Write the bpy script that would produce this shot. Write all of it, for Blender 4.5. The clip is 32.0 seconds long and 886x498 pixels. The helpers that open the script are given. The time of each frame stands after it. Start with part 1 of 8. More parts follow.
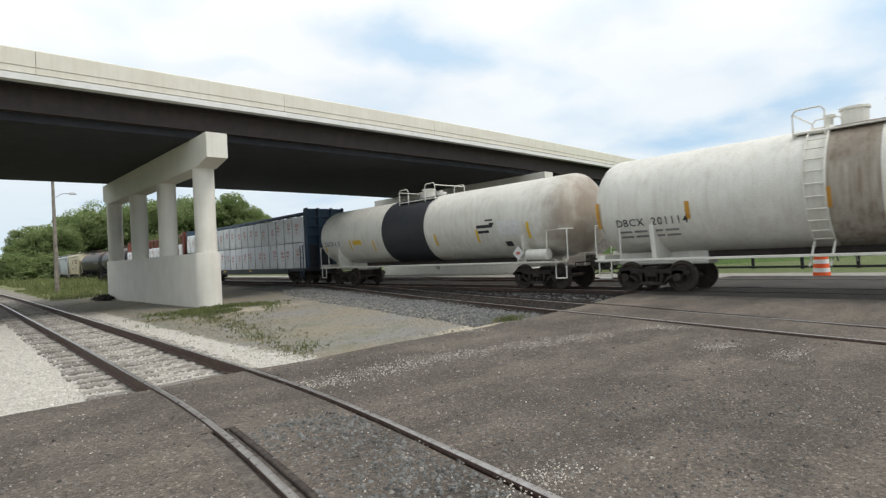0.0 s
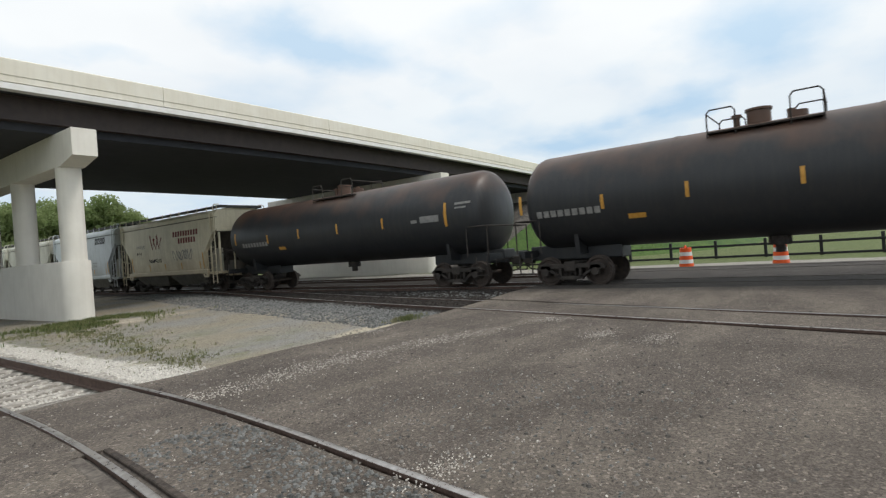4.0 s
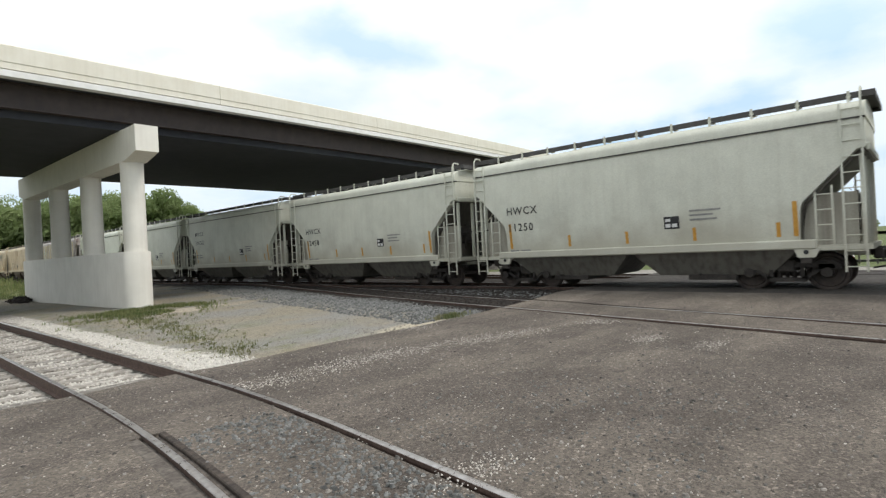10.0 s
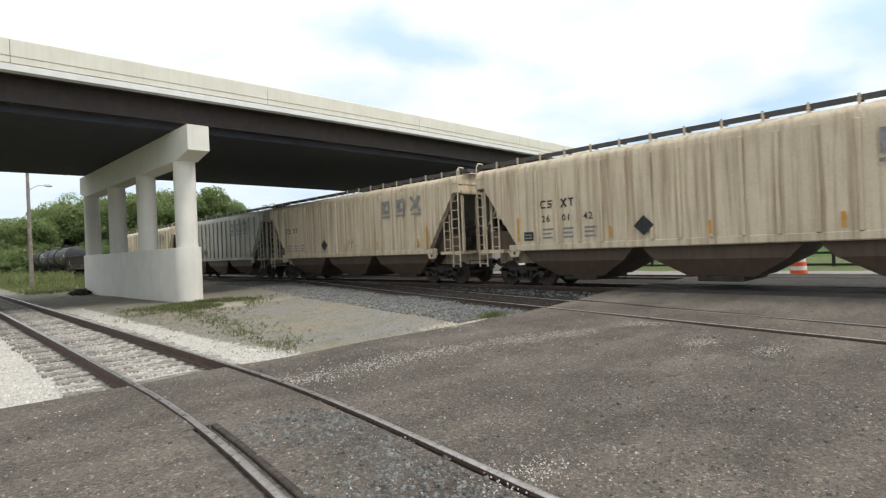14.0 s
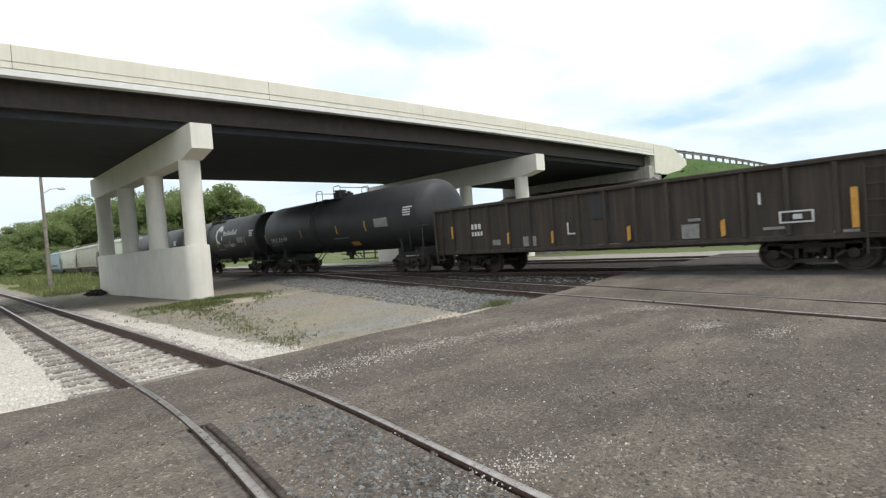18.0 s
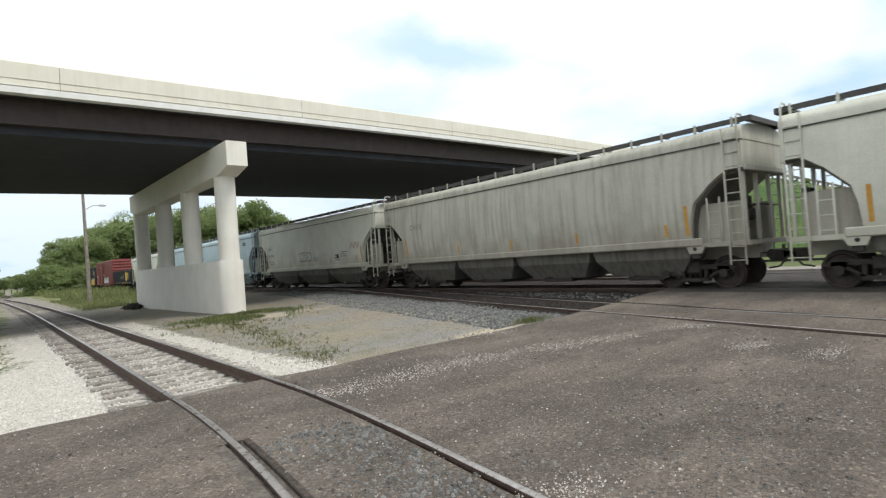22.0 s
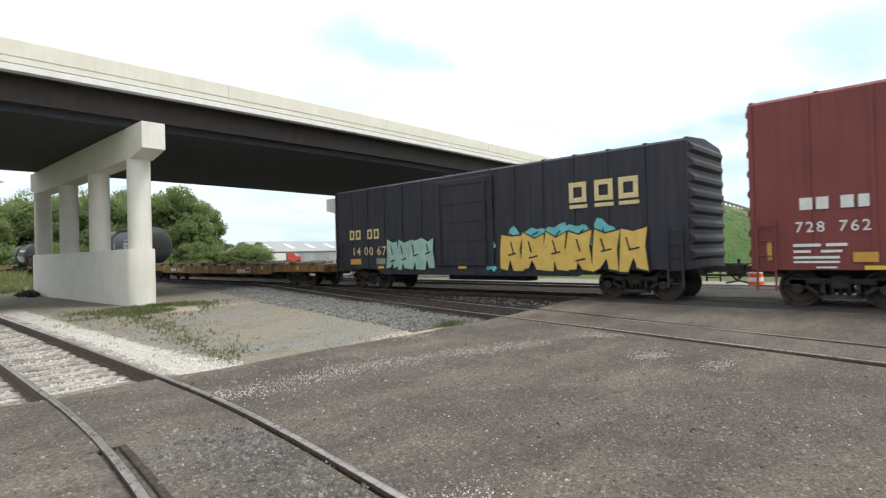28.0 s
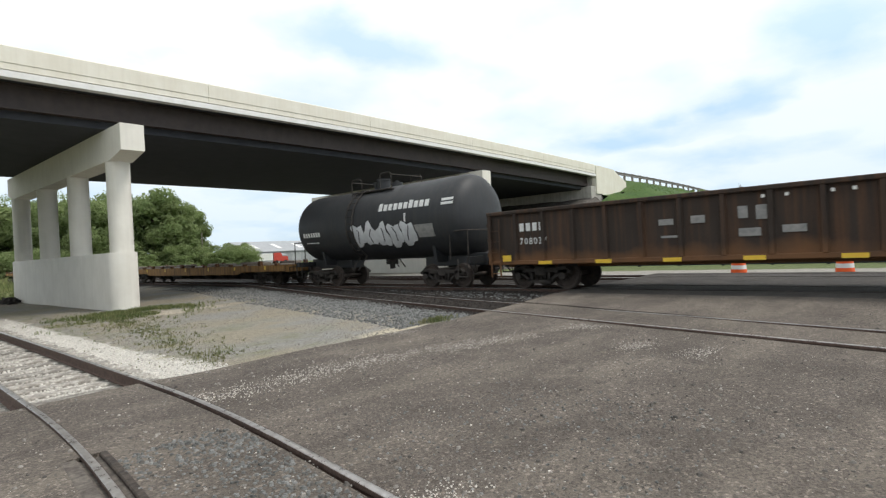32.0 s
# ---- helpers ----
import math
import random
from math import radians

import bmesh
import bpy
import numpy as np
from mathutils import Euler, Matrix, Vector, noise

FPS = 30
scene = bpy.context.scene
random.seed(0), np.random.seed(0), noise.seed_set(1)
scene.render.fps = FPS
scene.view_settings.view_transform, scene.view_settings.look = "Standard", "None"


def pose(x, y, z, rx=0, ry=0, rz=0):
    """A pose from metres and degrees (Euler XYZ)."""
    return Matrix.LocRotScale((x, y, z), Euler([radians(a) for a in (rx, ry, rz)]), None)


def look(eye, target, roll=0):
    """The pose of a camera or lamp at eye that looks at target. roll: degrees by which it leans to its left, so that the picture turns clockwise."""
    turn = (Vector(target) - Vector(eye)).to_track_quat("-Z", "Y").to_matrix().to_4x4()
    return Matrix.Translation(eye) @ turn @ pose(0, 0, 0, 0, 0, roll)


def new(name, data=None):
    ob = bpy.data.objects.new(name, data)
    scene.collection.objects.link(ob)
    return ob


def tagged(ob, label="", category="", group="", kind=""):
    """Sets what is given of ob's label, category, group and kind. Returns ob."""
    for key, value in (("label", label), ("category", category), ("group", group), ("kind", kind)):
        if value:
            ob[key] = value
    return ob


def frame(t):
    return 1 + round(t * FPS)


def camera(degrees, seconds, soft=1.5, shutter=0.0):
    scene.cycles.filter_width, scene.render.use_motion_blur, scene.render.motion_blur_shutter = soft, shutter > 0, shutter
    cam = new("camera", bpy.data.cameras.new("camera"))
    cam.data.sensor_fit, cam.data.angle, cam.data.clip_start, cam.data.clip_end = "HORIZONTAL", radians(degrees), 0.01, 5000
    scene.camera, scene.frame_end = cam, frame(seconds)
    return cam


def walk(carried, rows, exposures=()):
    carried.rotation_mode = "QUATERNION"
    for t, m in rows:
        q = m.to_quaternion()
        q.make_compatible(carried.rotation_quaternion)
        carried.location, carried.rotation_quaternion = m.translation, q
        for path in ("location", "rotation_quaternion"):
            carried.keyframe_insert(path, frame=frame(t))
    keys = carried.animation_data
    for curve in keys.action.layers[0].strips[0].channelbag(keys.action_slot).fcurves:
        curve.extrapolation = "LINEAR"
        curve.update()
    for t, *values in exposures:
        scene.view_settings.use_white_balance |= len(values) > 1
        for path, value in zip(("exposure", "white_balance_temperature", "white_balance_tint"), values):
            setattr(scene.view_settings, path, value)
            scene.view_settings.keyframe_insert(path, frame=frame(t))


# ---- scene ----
cam = camera(78.9, 32.0, soft=1.3, shutter=0.06)
EYE, TURN = 1.68, -41.9
ROWS = [
    (0.0, -0.0158, 0.0413, 0.0072, -0.24, 0.44, 2.84),
    (0.5, -0.0033, 0.0317, 0.0048, -0.86, 0.55, 3.39),
    (1.0, 0.0022, 0.0369, 0.0038, -1.58, 0.54, 3.36),
    (1.5, -0.0096, 0.0429, 0.0081, -2.50, 0.40, 3.51),
    (2.0, -0.0008, 0.0339, 0.0046, -3.37, 0.45, 3.20),
    (2.5, 0.0086, 0.0133, 0.0027, -5.18, 0.44, 2.97),
    (3.0, 0.0187, -0.0004, -0.0066, -8.22, 0.17, 3.45),
    (3.5, 0.0347, -0.0127, -0.0055, -9.80, -0.03, 4.01),
    (5.5, 0.0781, -0.0635, 0.0052, -13.26, -0.44, 3.19),
    (6.0, 0.0967, -0.0703, -0.0014, -13.54, -0.70, 2.92),
    (6.5, 0.0539, -0.0384, 0.0000, -13.07, -1.30, 3.30),
    (7.0, -0.0196, 0.0376, 0.0131, -5.08, -0.47, 3.15),
    (7.5, -0.0484, 0.0672, 0.0164, -0.77, -0.48, 2.88),
    (8.0, -0.0382, 0.0759, 0.0136, 0.29, -0.54, 2.54),
    (8.5, -0.0137, 0.0708, 0.0147, -0.57, -0.52, 2.42),
    (9.0, -0.0040, 0.0704, 0.0065, -2.45, -0.53, 3.00),
    (9.5, -0.0003, 0.0406, -0.0010, -3.46, -0.21, 3.03),
    (10.0, 0.0316, 0.0042, 0.0008, -6.18, -0.08, 2.96),
    (10.5, 0.0484, -0.0354, -0.0025, -9.48, 0.00, 3.18),
    (11.0, 0.0452, -0.0536, -0.0034, -10.75, 0.29, 3.62),
    (11.5, 0.0319, -0.0495, -0.0058, -11.03, 0.57, 3.71),
    (12.0, -0.0177, -0.0105, 0.0010, -7.87, 0.89, 3.49),
    (12.5, -0.0396, 0.0328, 0.0033, -5.35, 0.89, 3.17),
    (13.0, -0.0451, 0.0570, 0.0025, -3.45, 0.59, 2.87),
    (13.5, -0.0516, 0.0657, 0.0064, -2.41, 0.31, 2.62),
    (14.0, -0.0484, 0.0700, 0.0031, -1.99, -0.05, 2.45),
    (14.5, -0.0385, 0.0635, 0.0001, -3.27, -0.39, 2.38),
    (16.5, 0.0347, 0.0093, 0.0005, -10.08, -1.55, 3.89),
    (17.0, 0.0494, 0.0300, 0.0079, -9.23, -1.45, 4.02),
    (17.5, 0.1148, 0.0804, 0.0167, -6.75, -1.18, 4.77),
    (18.0, 0.2159, 0.1393, 0.0286, -0.63, -1.21, 4.43),
    (18.5, 0.2706, 0.1427, 0.0314, -0.45, -1.22, 4.24),
    (19.0, 0.2936, 0.1223, 0.0287, -2.06, -1.16, 4.35),
    (19.5, 0.3076, 0.1149, 0.0252, -3.76, -1.01, 4.81),
    (20.0, 0.3104, 0.0941, 0.0226, -6.48, -0.69, 4.58),
    (20.5, 0.2933, 0.0968, 0.0184, -5.45, -0.17, 4.43),
    (21.0, 0.2508, 0.1217, 0.0197, -3.45, -0.06, 4.38),
    (21.5, 0.1508, 0.1790, 0.0239, -0.35, 0.09, 4.46),
    (22.0, 0.0877, 0.2166, 0.0298, 2.22, 0.68, 4.33),
    (22.5, 0.0671, 0.2415, 0.0284, 4.05, 0.48, 3.79),
    (23.0, 0.0542, 0.2594, 0.0271, 2.65, 0.08, 2.88),
    (23.5, 0.0820, 0.2591, 0.0142, -0.13, -0.42, 2.58),
    (24.0, 0.0867, 0.2512, 0.0115, -1.79, -0.73, 2.46),
    (24.5, 0.0810, 0.2490, 0.0116, -1.53, -0.95, 1.65),
    (25.0, 0.0927, 0.2636, 0.0166, -0.90, -1.04, 0.68),
    (25.5, 0.1025, 0.2602, 0.0198, -0.87, -1.03, 0.25),
    (27.5, 0.3130, 0.3349, 0.0388, -4.54, -0.22, 1.94),
    (28.0, 0.3400, 0.3385, 0.0423, -4.90, 0.37, 1.52),
    (28.5, 0.3792, 0.3431, 0.0395, -4.92, 0.79, 1.52),
    (29.0, 0.3952, 0.3513, 0.0390, -4.73, 1.16, 2.21),
    (29.5, 0.4116, 0.3617, 0.0387, -4.94, 0.76, 2.13),
    (30.0, 0.4224, 0.3463, 0.0350, -6.44, 0.47, 2.71),
    (30.5, 0.4197, 0.3242, 0.0285, -7.84, 0.41, 3.15),
    (31.0, 0.4229, 0.3186, 0.0302, -8.23, -0.03, 3.17),
    (31.5, 0.4244, 0.3325, 0.0340, -7.60, -0.00, 3.28),
    (32.0, 0.4176, 0.3421, 0.0355, -6.17, -0.12, 2.96),
]
walk(cam, [(t, pose(0, 0, EYE, 0, 0, TURN) @ pose(x, y, z, 90 + pitch, roll, yaw)) for t, x, y, z, yaw, pitch, roll in ROWS],
     exposures=[(0, -0.17), (1, -0.15), (3, -0.24), (6, -0.10), (7, 0.02), (9, 0.0), (13, 0.0), (18, 0.06), (20, 0.15), (22, 0.05), (24, 0.0), (26, 0.10), (28, 0.18), (29, 0.0), (32, 0.0)])

# ---- sky and sun ----
SUN_EL, SUN_AZ = 54.0, 152.0          # degrees; azimuth clockwise from +y
scene.view_settings.exposure = 0.0
world = bpy.data.worlds.new("sky")
scene.world = world
world.use_nodes = True
wt = world.node_tree
wt.nodes.clear()


def wnode(kind, **sets):
    n = wt.nodes.new(kind)
    for k, v in sets.items():
        n.inputs[k].default_value = v
    return n


w_out = wt.nodes.new("ShaderNodeOutputWorld")
w_sky = wt.nodes.new("ShaderNodeTexSky")
w_sky.sky_type, w_sky.sun_disc = "NISHITA", False
w_sky.sun_elevation, w_sky.sun_rotation = radians(SUN_EL), radians(SUN_AZ)
w_bg = wnode("ShaderNodeBackground", Strength=0.15)
w_cl = wnode("ShaderNodeBackground", Strength=1.19)
w_mix = wt.nodes.new("ShaderNodeMixShader")
w_co = wt.nodes.new("ShaderNodeTexCoord")
w_sep = wt.nodes.new("ShaderNodeSeparateXYZ")
w_den = wt.nodes.new("ShaderNodeMath")
w_den.operation = "MAXIMUM"
w_den.inputs[1].default_value = 0.0
w_add = wt.nodes.new("ShaderNodeMath")
w_add.operation = "ADD"
w_add.inputs[1].default_value = 0.22
w_dx, w_dy = wt.nodes.new("ShaderNodeMath"), wt.nodes.new("ShaderNodeMath")
w_dx.operation = w_dy.operation = "DIVIDE"
w_com = wt.nodes.new("ShaderNodeCombineXYZ")
w_n1 = wnode("ShaderNodeTexNoise", Scale=1.0, Detail=5.0, Roughness=0.45)
w_r1 = wt.nodes.new("ShaderNodeValToRGB")
w_r1.color_ramp.elements[0].position, w_r1.color_ramp.elements[1].position = 0.36, 0.50
w_r1.color_ramp.elements[0].color = (0.90, 0.90, 0.90, 1)
w_n2 = wnode("ShaderNodeTexNoise", Scale=2.1, Detail=5.0, Roughness=0.48)
w_r2 = wt.nodes.new("ShaderNodeValToRGB")
w_r2.color_ramp.elements[0].position, w_r2.color_ramp.elements[1].position = 0.30, 0.54
w_r2.color_ramp.elements[0].color = (0.60, 0.77, 0.93, 1)
w_r2.color_ramp.elements[1].color = (0.955, 0.985, 1.0, 1)
link = wt.links.new
link(w_co.outputs["Generated"], w_sep.inputs[0])
link(w_sep.outputs["Z"], w_den.inputs[0])
link(w_den.outputs[0], w_add.inputs[0])
for w_d, ax in ((w_dx, "X"), (w_dy, "Y")):
    link(w_sep.outputs[ax], w_d.inputs[0])
    link(w_add.outputs[0], w_d.inputs[1])
    link(w_d.outputs[0], w_com.inputs[ax])
for w_n, w_r in ((w_n1, w_r1), (w_n2, w_r2)):
    link(w_com.outputs[0], w_n.inputs["Vector"])
    if w_n == w_n1:
        link(w_n.outputs["Fac"], w_r.inputs["Fac"])


def wmath(op, a, b):
    n = wt.nodes.new("ShaderNodeMath")
    n.operation = op
    for k, v in enumerate((a, b)):
        if isinstance(v, (int, float)):
            n.inputs[k].default_value = v
        else:
            link(v, n.inputs[k])
    return n.outputs[0]


# blue gaps in the cloud layer, ragged by noise: middle, half length, half width, turn, depth
w_n3 = wnode("ShaderNodeTexNoise", Scale=3.2, Detail=6.0, Roughness=0.55)
link(w_com.outputs[0], w_n3.inputs["Vector"])
w_off = wt.nodes.new("ShaderNodeVectorMath")
w_off.operation = "MULTIPLY_ADD"
w_off.inputs[1].default_value, w_off.inputs[2].default_value = (0.34, 0.34, 0), (-0.17, -0.17, 0)
link(w_n3.outputs["Color"], w_off.inputs[0])
w_rag = wt.nodes.new("ShaderNodeVectorMath")
w_rag.operation = "ADD"
link(w_com.outputs[0], w_rag.inputs[0])
link(w_off.outputs[0], w_rag.inputs[1])
gaps = None
for gx_, gy_, ga, gb, turn_, deep in ((1.03, 1.25, 0.34, 0.13, -22, 1.0), (0.66, 1.62, 0.17, 0.10, -30, 0.6), (2.22, 0.47, 0.24, 0.13, 40, 0.9), (1.88, 0.20, 0.34, 0.24, 20, 1.0),
                                      (2.32, 1.00, 0.48, 0.15, -72, 0.95), (1.50, 1.06, 0.26, 0.10, -15, 0.45), (1.48, 1.72, 0.24, 0.12, -30, 0.4), (2.75, 0.75, 0.5, 0.2, -70, 0.6),
                                      (-0.9, 0.7, 0.5, 0.2, 30, 0.9), (-0.3, -1.3, 0.6, 0.2, 10, 0.9), (1.2, -1.0, 0.5, 0.25, 60, 0.9), (-1.8, -0.6, 0.5, 0.2, -30, 0.9)):
    w_map = wt.nodes.new("ShaderNodeMapping")
    w_map.vector_type = "TEXTURE"
    w_map.inputs["Location"].default_value, w_map.inputs["Rotation"].default_value, w_map.inputs["Scale"].default_value = (gx_, gy_, 0), (0, 0, radians(turn_)), (ga, gb, 1)
    link(w_rag.outputs[0], w_map.inputs["Vector"])
    w_len = wt.nodes.new("ShaderNodeVectorMath")
    w_len.operation = "LENGTH"
    link(w_map.outputs[0], w_len.inputs[0])
    w_mr = wt.nodes.new("ShaderNodeMapRange")
    w_mr.interpolation_type = "SMOOTHSTEP"
    w_mr.inputs["From Min"].default_value, w_mr.inputs["From Max"].default_value, w_mr.inputs["To Min"].default_value, w_mr.inputs["To Max"].default_value = 0.0, 1.45, deep, 0.0
    link(w_len.outputs["Value"], w_mr.inputs["Value"])
    gaps = w_mr.outputs[0] if gaps is None else wmath("MAXIMUM", gaps, w_mr.outputs[0])
link(wmath("SUBTRACT", wmath("ADD", wmath("MULTIPLY", w_n2.outputs["Fac"], 0.62), 0.235), wmath("MULTIPLY", gaps, 0.26)), w_r2.inputs["Fac"])
link(w_sky.outputs[0], w_bg.inputs["Color"])
# paler, bluer air near the horizon
w_hz = wt.nodes.new("ShaderNodeValToRGB")
w_hz.color_ramp.elements[0].position, w_hz.color_ramp.elements[1].position = 0.0, 0.34
w_hz.color_ramp.elements[0].color = (0.66, 0.76, 0.84, 1)
w_hz.color_ramp.elements[1].color = (1.0, 1.0, 1.0, 1)
w_mul = wt.nodes.new("ShaderNodeMix")
w_mul.data_type, w_mul.blend_type = "RGBA", "MULTIPLY"
w_ins = {k.identifier: k for k in w_mul.inputs}
w_ins["Factor_Float"].default_value = 1.0
link(w_den.outputs[0], w_hz.inputs["Fac"])
link(w_r2.outputs["Color"], w_ins["A_Color"])
link(w_hz.outputs["Color"], w_ins["B_Color"])
link({k.identifier: k for k in w_mul.outputs}["Result_Color"], w_cl.inputs["Color"])
link(w_r1.outputs["Color"], w_mix.inputs["Fac"])
link(w_bg.outputs[0], w_mix.inputs[1])
link(w_cl.outputs[0], w_mix.inputs[2])
link(w_mix.outputs[0], w_out.inputs["Surface"])

sun = new("sun", bpy.data.lights.new("sun", "SUN"))
sun.data.energy, sun.data.angle, sun.data.color = 1.9, radians(12), (1.0, 0.96, 0.90)
az, el = radians(SUN_AZ), radians(SUN_EL)
sun.matrix_world = look((0, 0, 60), (-60 * math.sin(az) * math.cos(el), -60 * math.cos(az) * math.cos(el), 60 - 60 * math.sin(el)))

# ---- materials ----
def material(name, base, other=None, rough=0.8, metal=0.0, scale=6.0, spread=0.5, streak=0.0, streak_colour=(0.08, 0.06, 0.045),
             bump=0.0, bump_scale=60.0, vary=0.0, fine=0.0, low=0.38, high=0.68, island=False, coat=0.0, speckle=0.0, speckle_scale=45.0, glow_through=0.0, dust=None):
    """A surface: two colours mixed by noise, run-down streaks, fine grain and relief, in metres of the thing itself."""
    m = bpy.data.materials.new(name)
    m.use_nodes = True
    nt = m.node_tree
    bsdf = nt.nodes["Principled BSDF"]
    add = nt.nodes.new
    co = add("ShaderNodeTexCoord").outputs["Object"]
    noise_a = add("ShaderNodeTexNoise")
    noise_a.inputs["Scale"].default_value, noise_a.inputs["Detail"].default_value, noise_a.inputs["Roughness"].default_value = scale, 9, 0.62
    nt.links.new(co, noise_a.inputs["Vector"])
    ramp = add("ShaderNodeValToRGB")
    ramp.color_ramp.elements[0].position, ramp.color_ramp.elements[1].position = low, high
    ramp.color_ramp.elements[0].color = (*base, 1)
    ramp.color_ramp.elements[1].color = (*(other or base), 1)
    nt.links.new(noise_a.outputs["Fac"], ramp.inputs["Fac"])
    col = ramp.outputs["Color"]

    def mix(a, b, fac, kind="MIX"):
        n = add("ShaderNodeMix")
        n.data_type, n.blend_type = "RGBA", kind
        sock = {s.identifier: s for s in n.inputs}
        for key, value in (("Factor_Float", fac), ("A_Color", a), ("B_Color", b)):
            if isinstance(value, (tuple, float, int)):
                sock[key].default_value = (*value, 1) if isinstance(value, tuple) else value
            else:
                nt.links.new(value, sock[key])
        return {s.identifier: s for s in n.outputs}["Result_Color"]

    def math_node(op, a, b):
        n = add("ShaderNodeMath")
        n.operation = op
        for i, v in enumerate((a, b)):
            if isinstance(v, (int, float)):
                n.inputs[i].default_value = v
            else:
                nt.links.new(v, n.inputs[i])
        return n.outputs[0]

    if streak:
        mp = add("ShaderNodeMapping")
        mp.inputs["Scale"].default_value = (3.0, 3.0, 0.16)
        nt.links.new(co, mp.inputs["Vector"])
        ns = add("ShaderNodeTexNoise")
        ns.inputs["Scale"].default_value, ns.inputs["Detail"].default_value = 2.2, 8
        nt.links.new(mp.outputs[0], ns.inputs["Vector"])
        rs = add("ShaderNodeMapRange")
        rs.inputs["From Min"].default_value, rs.inputs["From Max"].default_value = 0.44, 0.74
        nt.links.new(ns.outputs["Fac"], rs.inputs["Value"])
        col = mix(col, streak_colour, math_node("MULTIPLY", rs.outputs[0], streak))
    if fine:
        nf = add("ShaderNodeTexNoise")
        nf.inputs["Scale"].default_value, nf.inputs["Detail"].default_value = bump_scale, 4
        nt.links.new(co, nf.inputs["Vector"])
        rf = add("ShaderNodeMapRange")
        rf.inputs["To Min"].default_value, rf.inputs["To Max"].default_value = 1 - fine, 1 + fine
        rf.inputs["From Min"].default_value, rf.inputs["From Max"].default_value = 0.3, 0.7
        nt.links.new(nf.outputs["Fac"], rf.inputs["Value"])
        cc = add("ShaderNodeCombineColor")
        for i in range(3):
            nt.links.new(rf.outputs[0], cc.inputs[i])
        col = mix(col, cc.outputs[0], 1.0, "MULTIPLY")
    if dust:
        nd = add("ShaderNodeTexNoise")
        nd.inputs["Scale"].default_value, nd.inputs["Detail"].default_value, nd.inputs["Roughness"].default_value = dust[2], 7, 0.6
        md = add("ShaderNodeMapping")
        md.inputs["Rotation"].default_value, md.inputs["Scale"].default_value = (0, 0, 0.5), (0.45, 1.5, 1)
        nt.links.new(co, md.inputs["Vector"])
        nt.links.new(md.outputs[0], nd.inputs["Vector"])
        rd = add("ShaderNodeMapRange")
        rd.inputs["From Min"].default_value, rd.inputs["From Max"].default_value = 0.46, 0.72
        nt.links.new(nd.outputs["Fac"], rd.inputs["Value"])
        col = mix(col, dust[0], math_node("MULTIPLY", rd.outputs[0], dust[1]))
    if speckle:
        vo = add("ShaderNodeTexVoronoi")
        vo.inputs["Scale"].default_value = speckle_scale
        nt.links.new(co, vo.inputs["Vector"])
        sr = add("ShaderNodeSeparateColor")
        nt.links.new(vo.outputs["Color"], sr.inputs[0])
        rs2 = add("ShaderNodeValToRGB")
        els = rs2.color_ramp.elements
        els[0].position, els[1].position = 0.0, 1.0
        els[0].color, els[1].color = (1 - speckle, 1 - speckle, 1 - speckle, 1), (1 + 2.6 * speckle,) * 3 + (1,)
        for at_, val in ((0.45, 1.0), (0.88, 1 + 0.35 * speckle), (0.95, 1 + 1.6 * speckle)):
            e_ = els.new(at_)
            e_.color = (val, val, val, 1)
        nt.links.new(sr.outputs[0], rs2.inputs["Fac"])
        col = mix(col, rs2.outputs["Color"], 1.0, "MULTIPLY")
    if vary:
        if island:
            rnd = add("ShaderNodeNewGeometry").outputs["Random Per Island"]
        else:
            rnd = add("ShaderNodeObjectInfo").outputs["Random"]
        hsv = add("ShaderNodeHueSaturation")
        mr = add("ShaderNodeMapRange")
        mr.inputs["To Min"].default_value, mr.inputs["To Max"].default_value = 1 - vary, 1 + vary
        nt.links.new(rnd, mr.inputs["Value"])
        nt.links.new(mr.outputs[0], hsv.inputs["Value"])
        nt.links.new(col, hsv.inputs["Color"])
        col = hsv.outputs["Color"]
    nt.links.new(col, bsdf.inputs["Base Color"])
    rr = add("ShaderNodeMapRange")
    rr.inputs["To Min"].default_value, rr.inputs["To Max"].default_value = max(rough - 0.12, 0.05), min(rough + 0.12, 1)
    nt.links.new(noise_a.outputs["Fac"], rr.inputs["Value"])
    nt.links.new(rr.outputs[0], bsdf.inputs["Roughness"])
    bsdf.inputs["Metallic"].default_value = metal
    bsdf.inputs["Specular IOR Level"].default_value = 0.35
    if glow_through:
        tr_ = add("ShaderNodeBsdfTranslucent")
        nt.links.new(col, tr_.inputs["Color"])
        ms = add("ShaderNodeMixShader")
        ms.inputs["Fac"].default_value = glow_through
        nt.links.new(bsdf.outputs[0], ms.inputs[1])
        nt.links.new(tr_.outputs[0], ms.inputs[2])
        nt.links.new(ms.outputs[0], nt.nodes["Material Output"].inputs["Surface"])
    if coat:
        bsdf.inputs["Coat Weight"].default_value = coat
    if bump:
        nb = add("ShaderNodeTexNoise")
        nb.inputs["Scale"].default_value, nb.inputs["Detail"].default_value = bump_scale, 5
        nt.links.new(co, nb.inputs["Vector"])
        bn = add("ShaderNodeBump")
        bn.inputs["Strength"].default_value, bn.inputs["Distance"].default_value = bump, 0.02
        nt.links.new(nb.outputs["Fac"], bn.inputs["Height"])
        nt.links.new(bn.outputs[0], bsdf.inputs["Normal"])
    return m


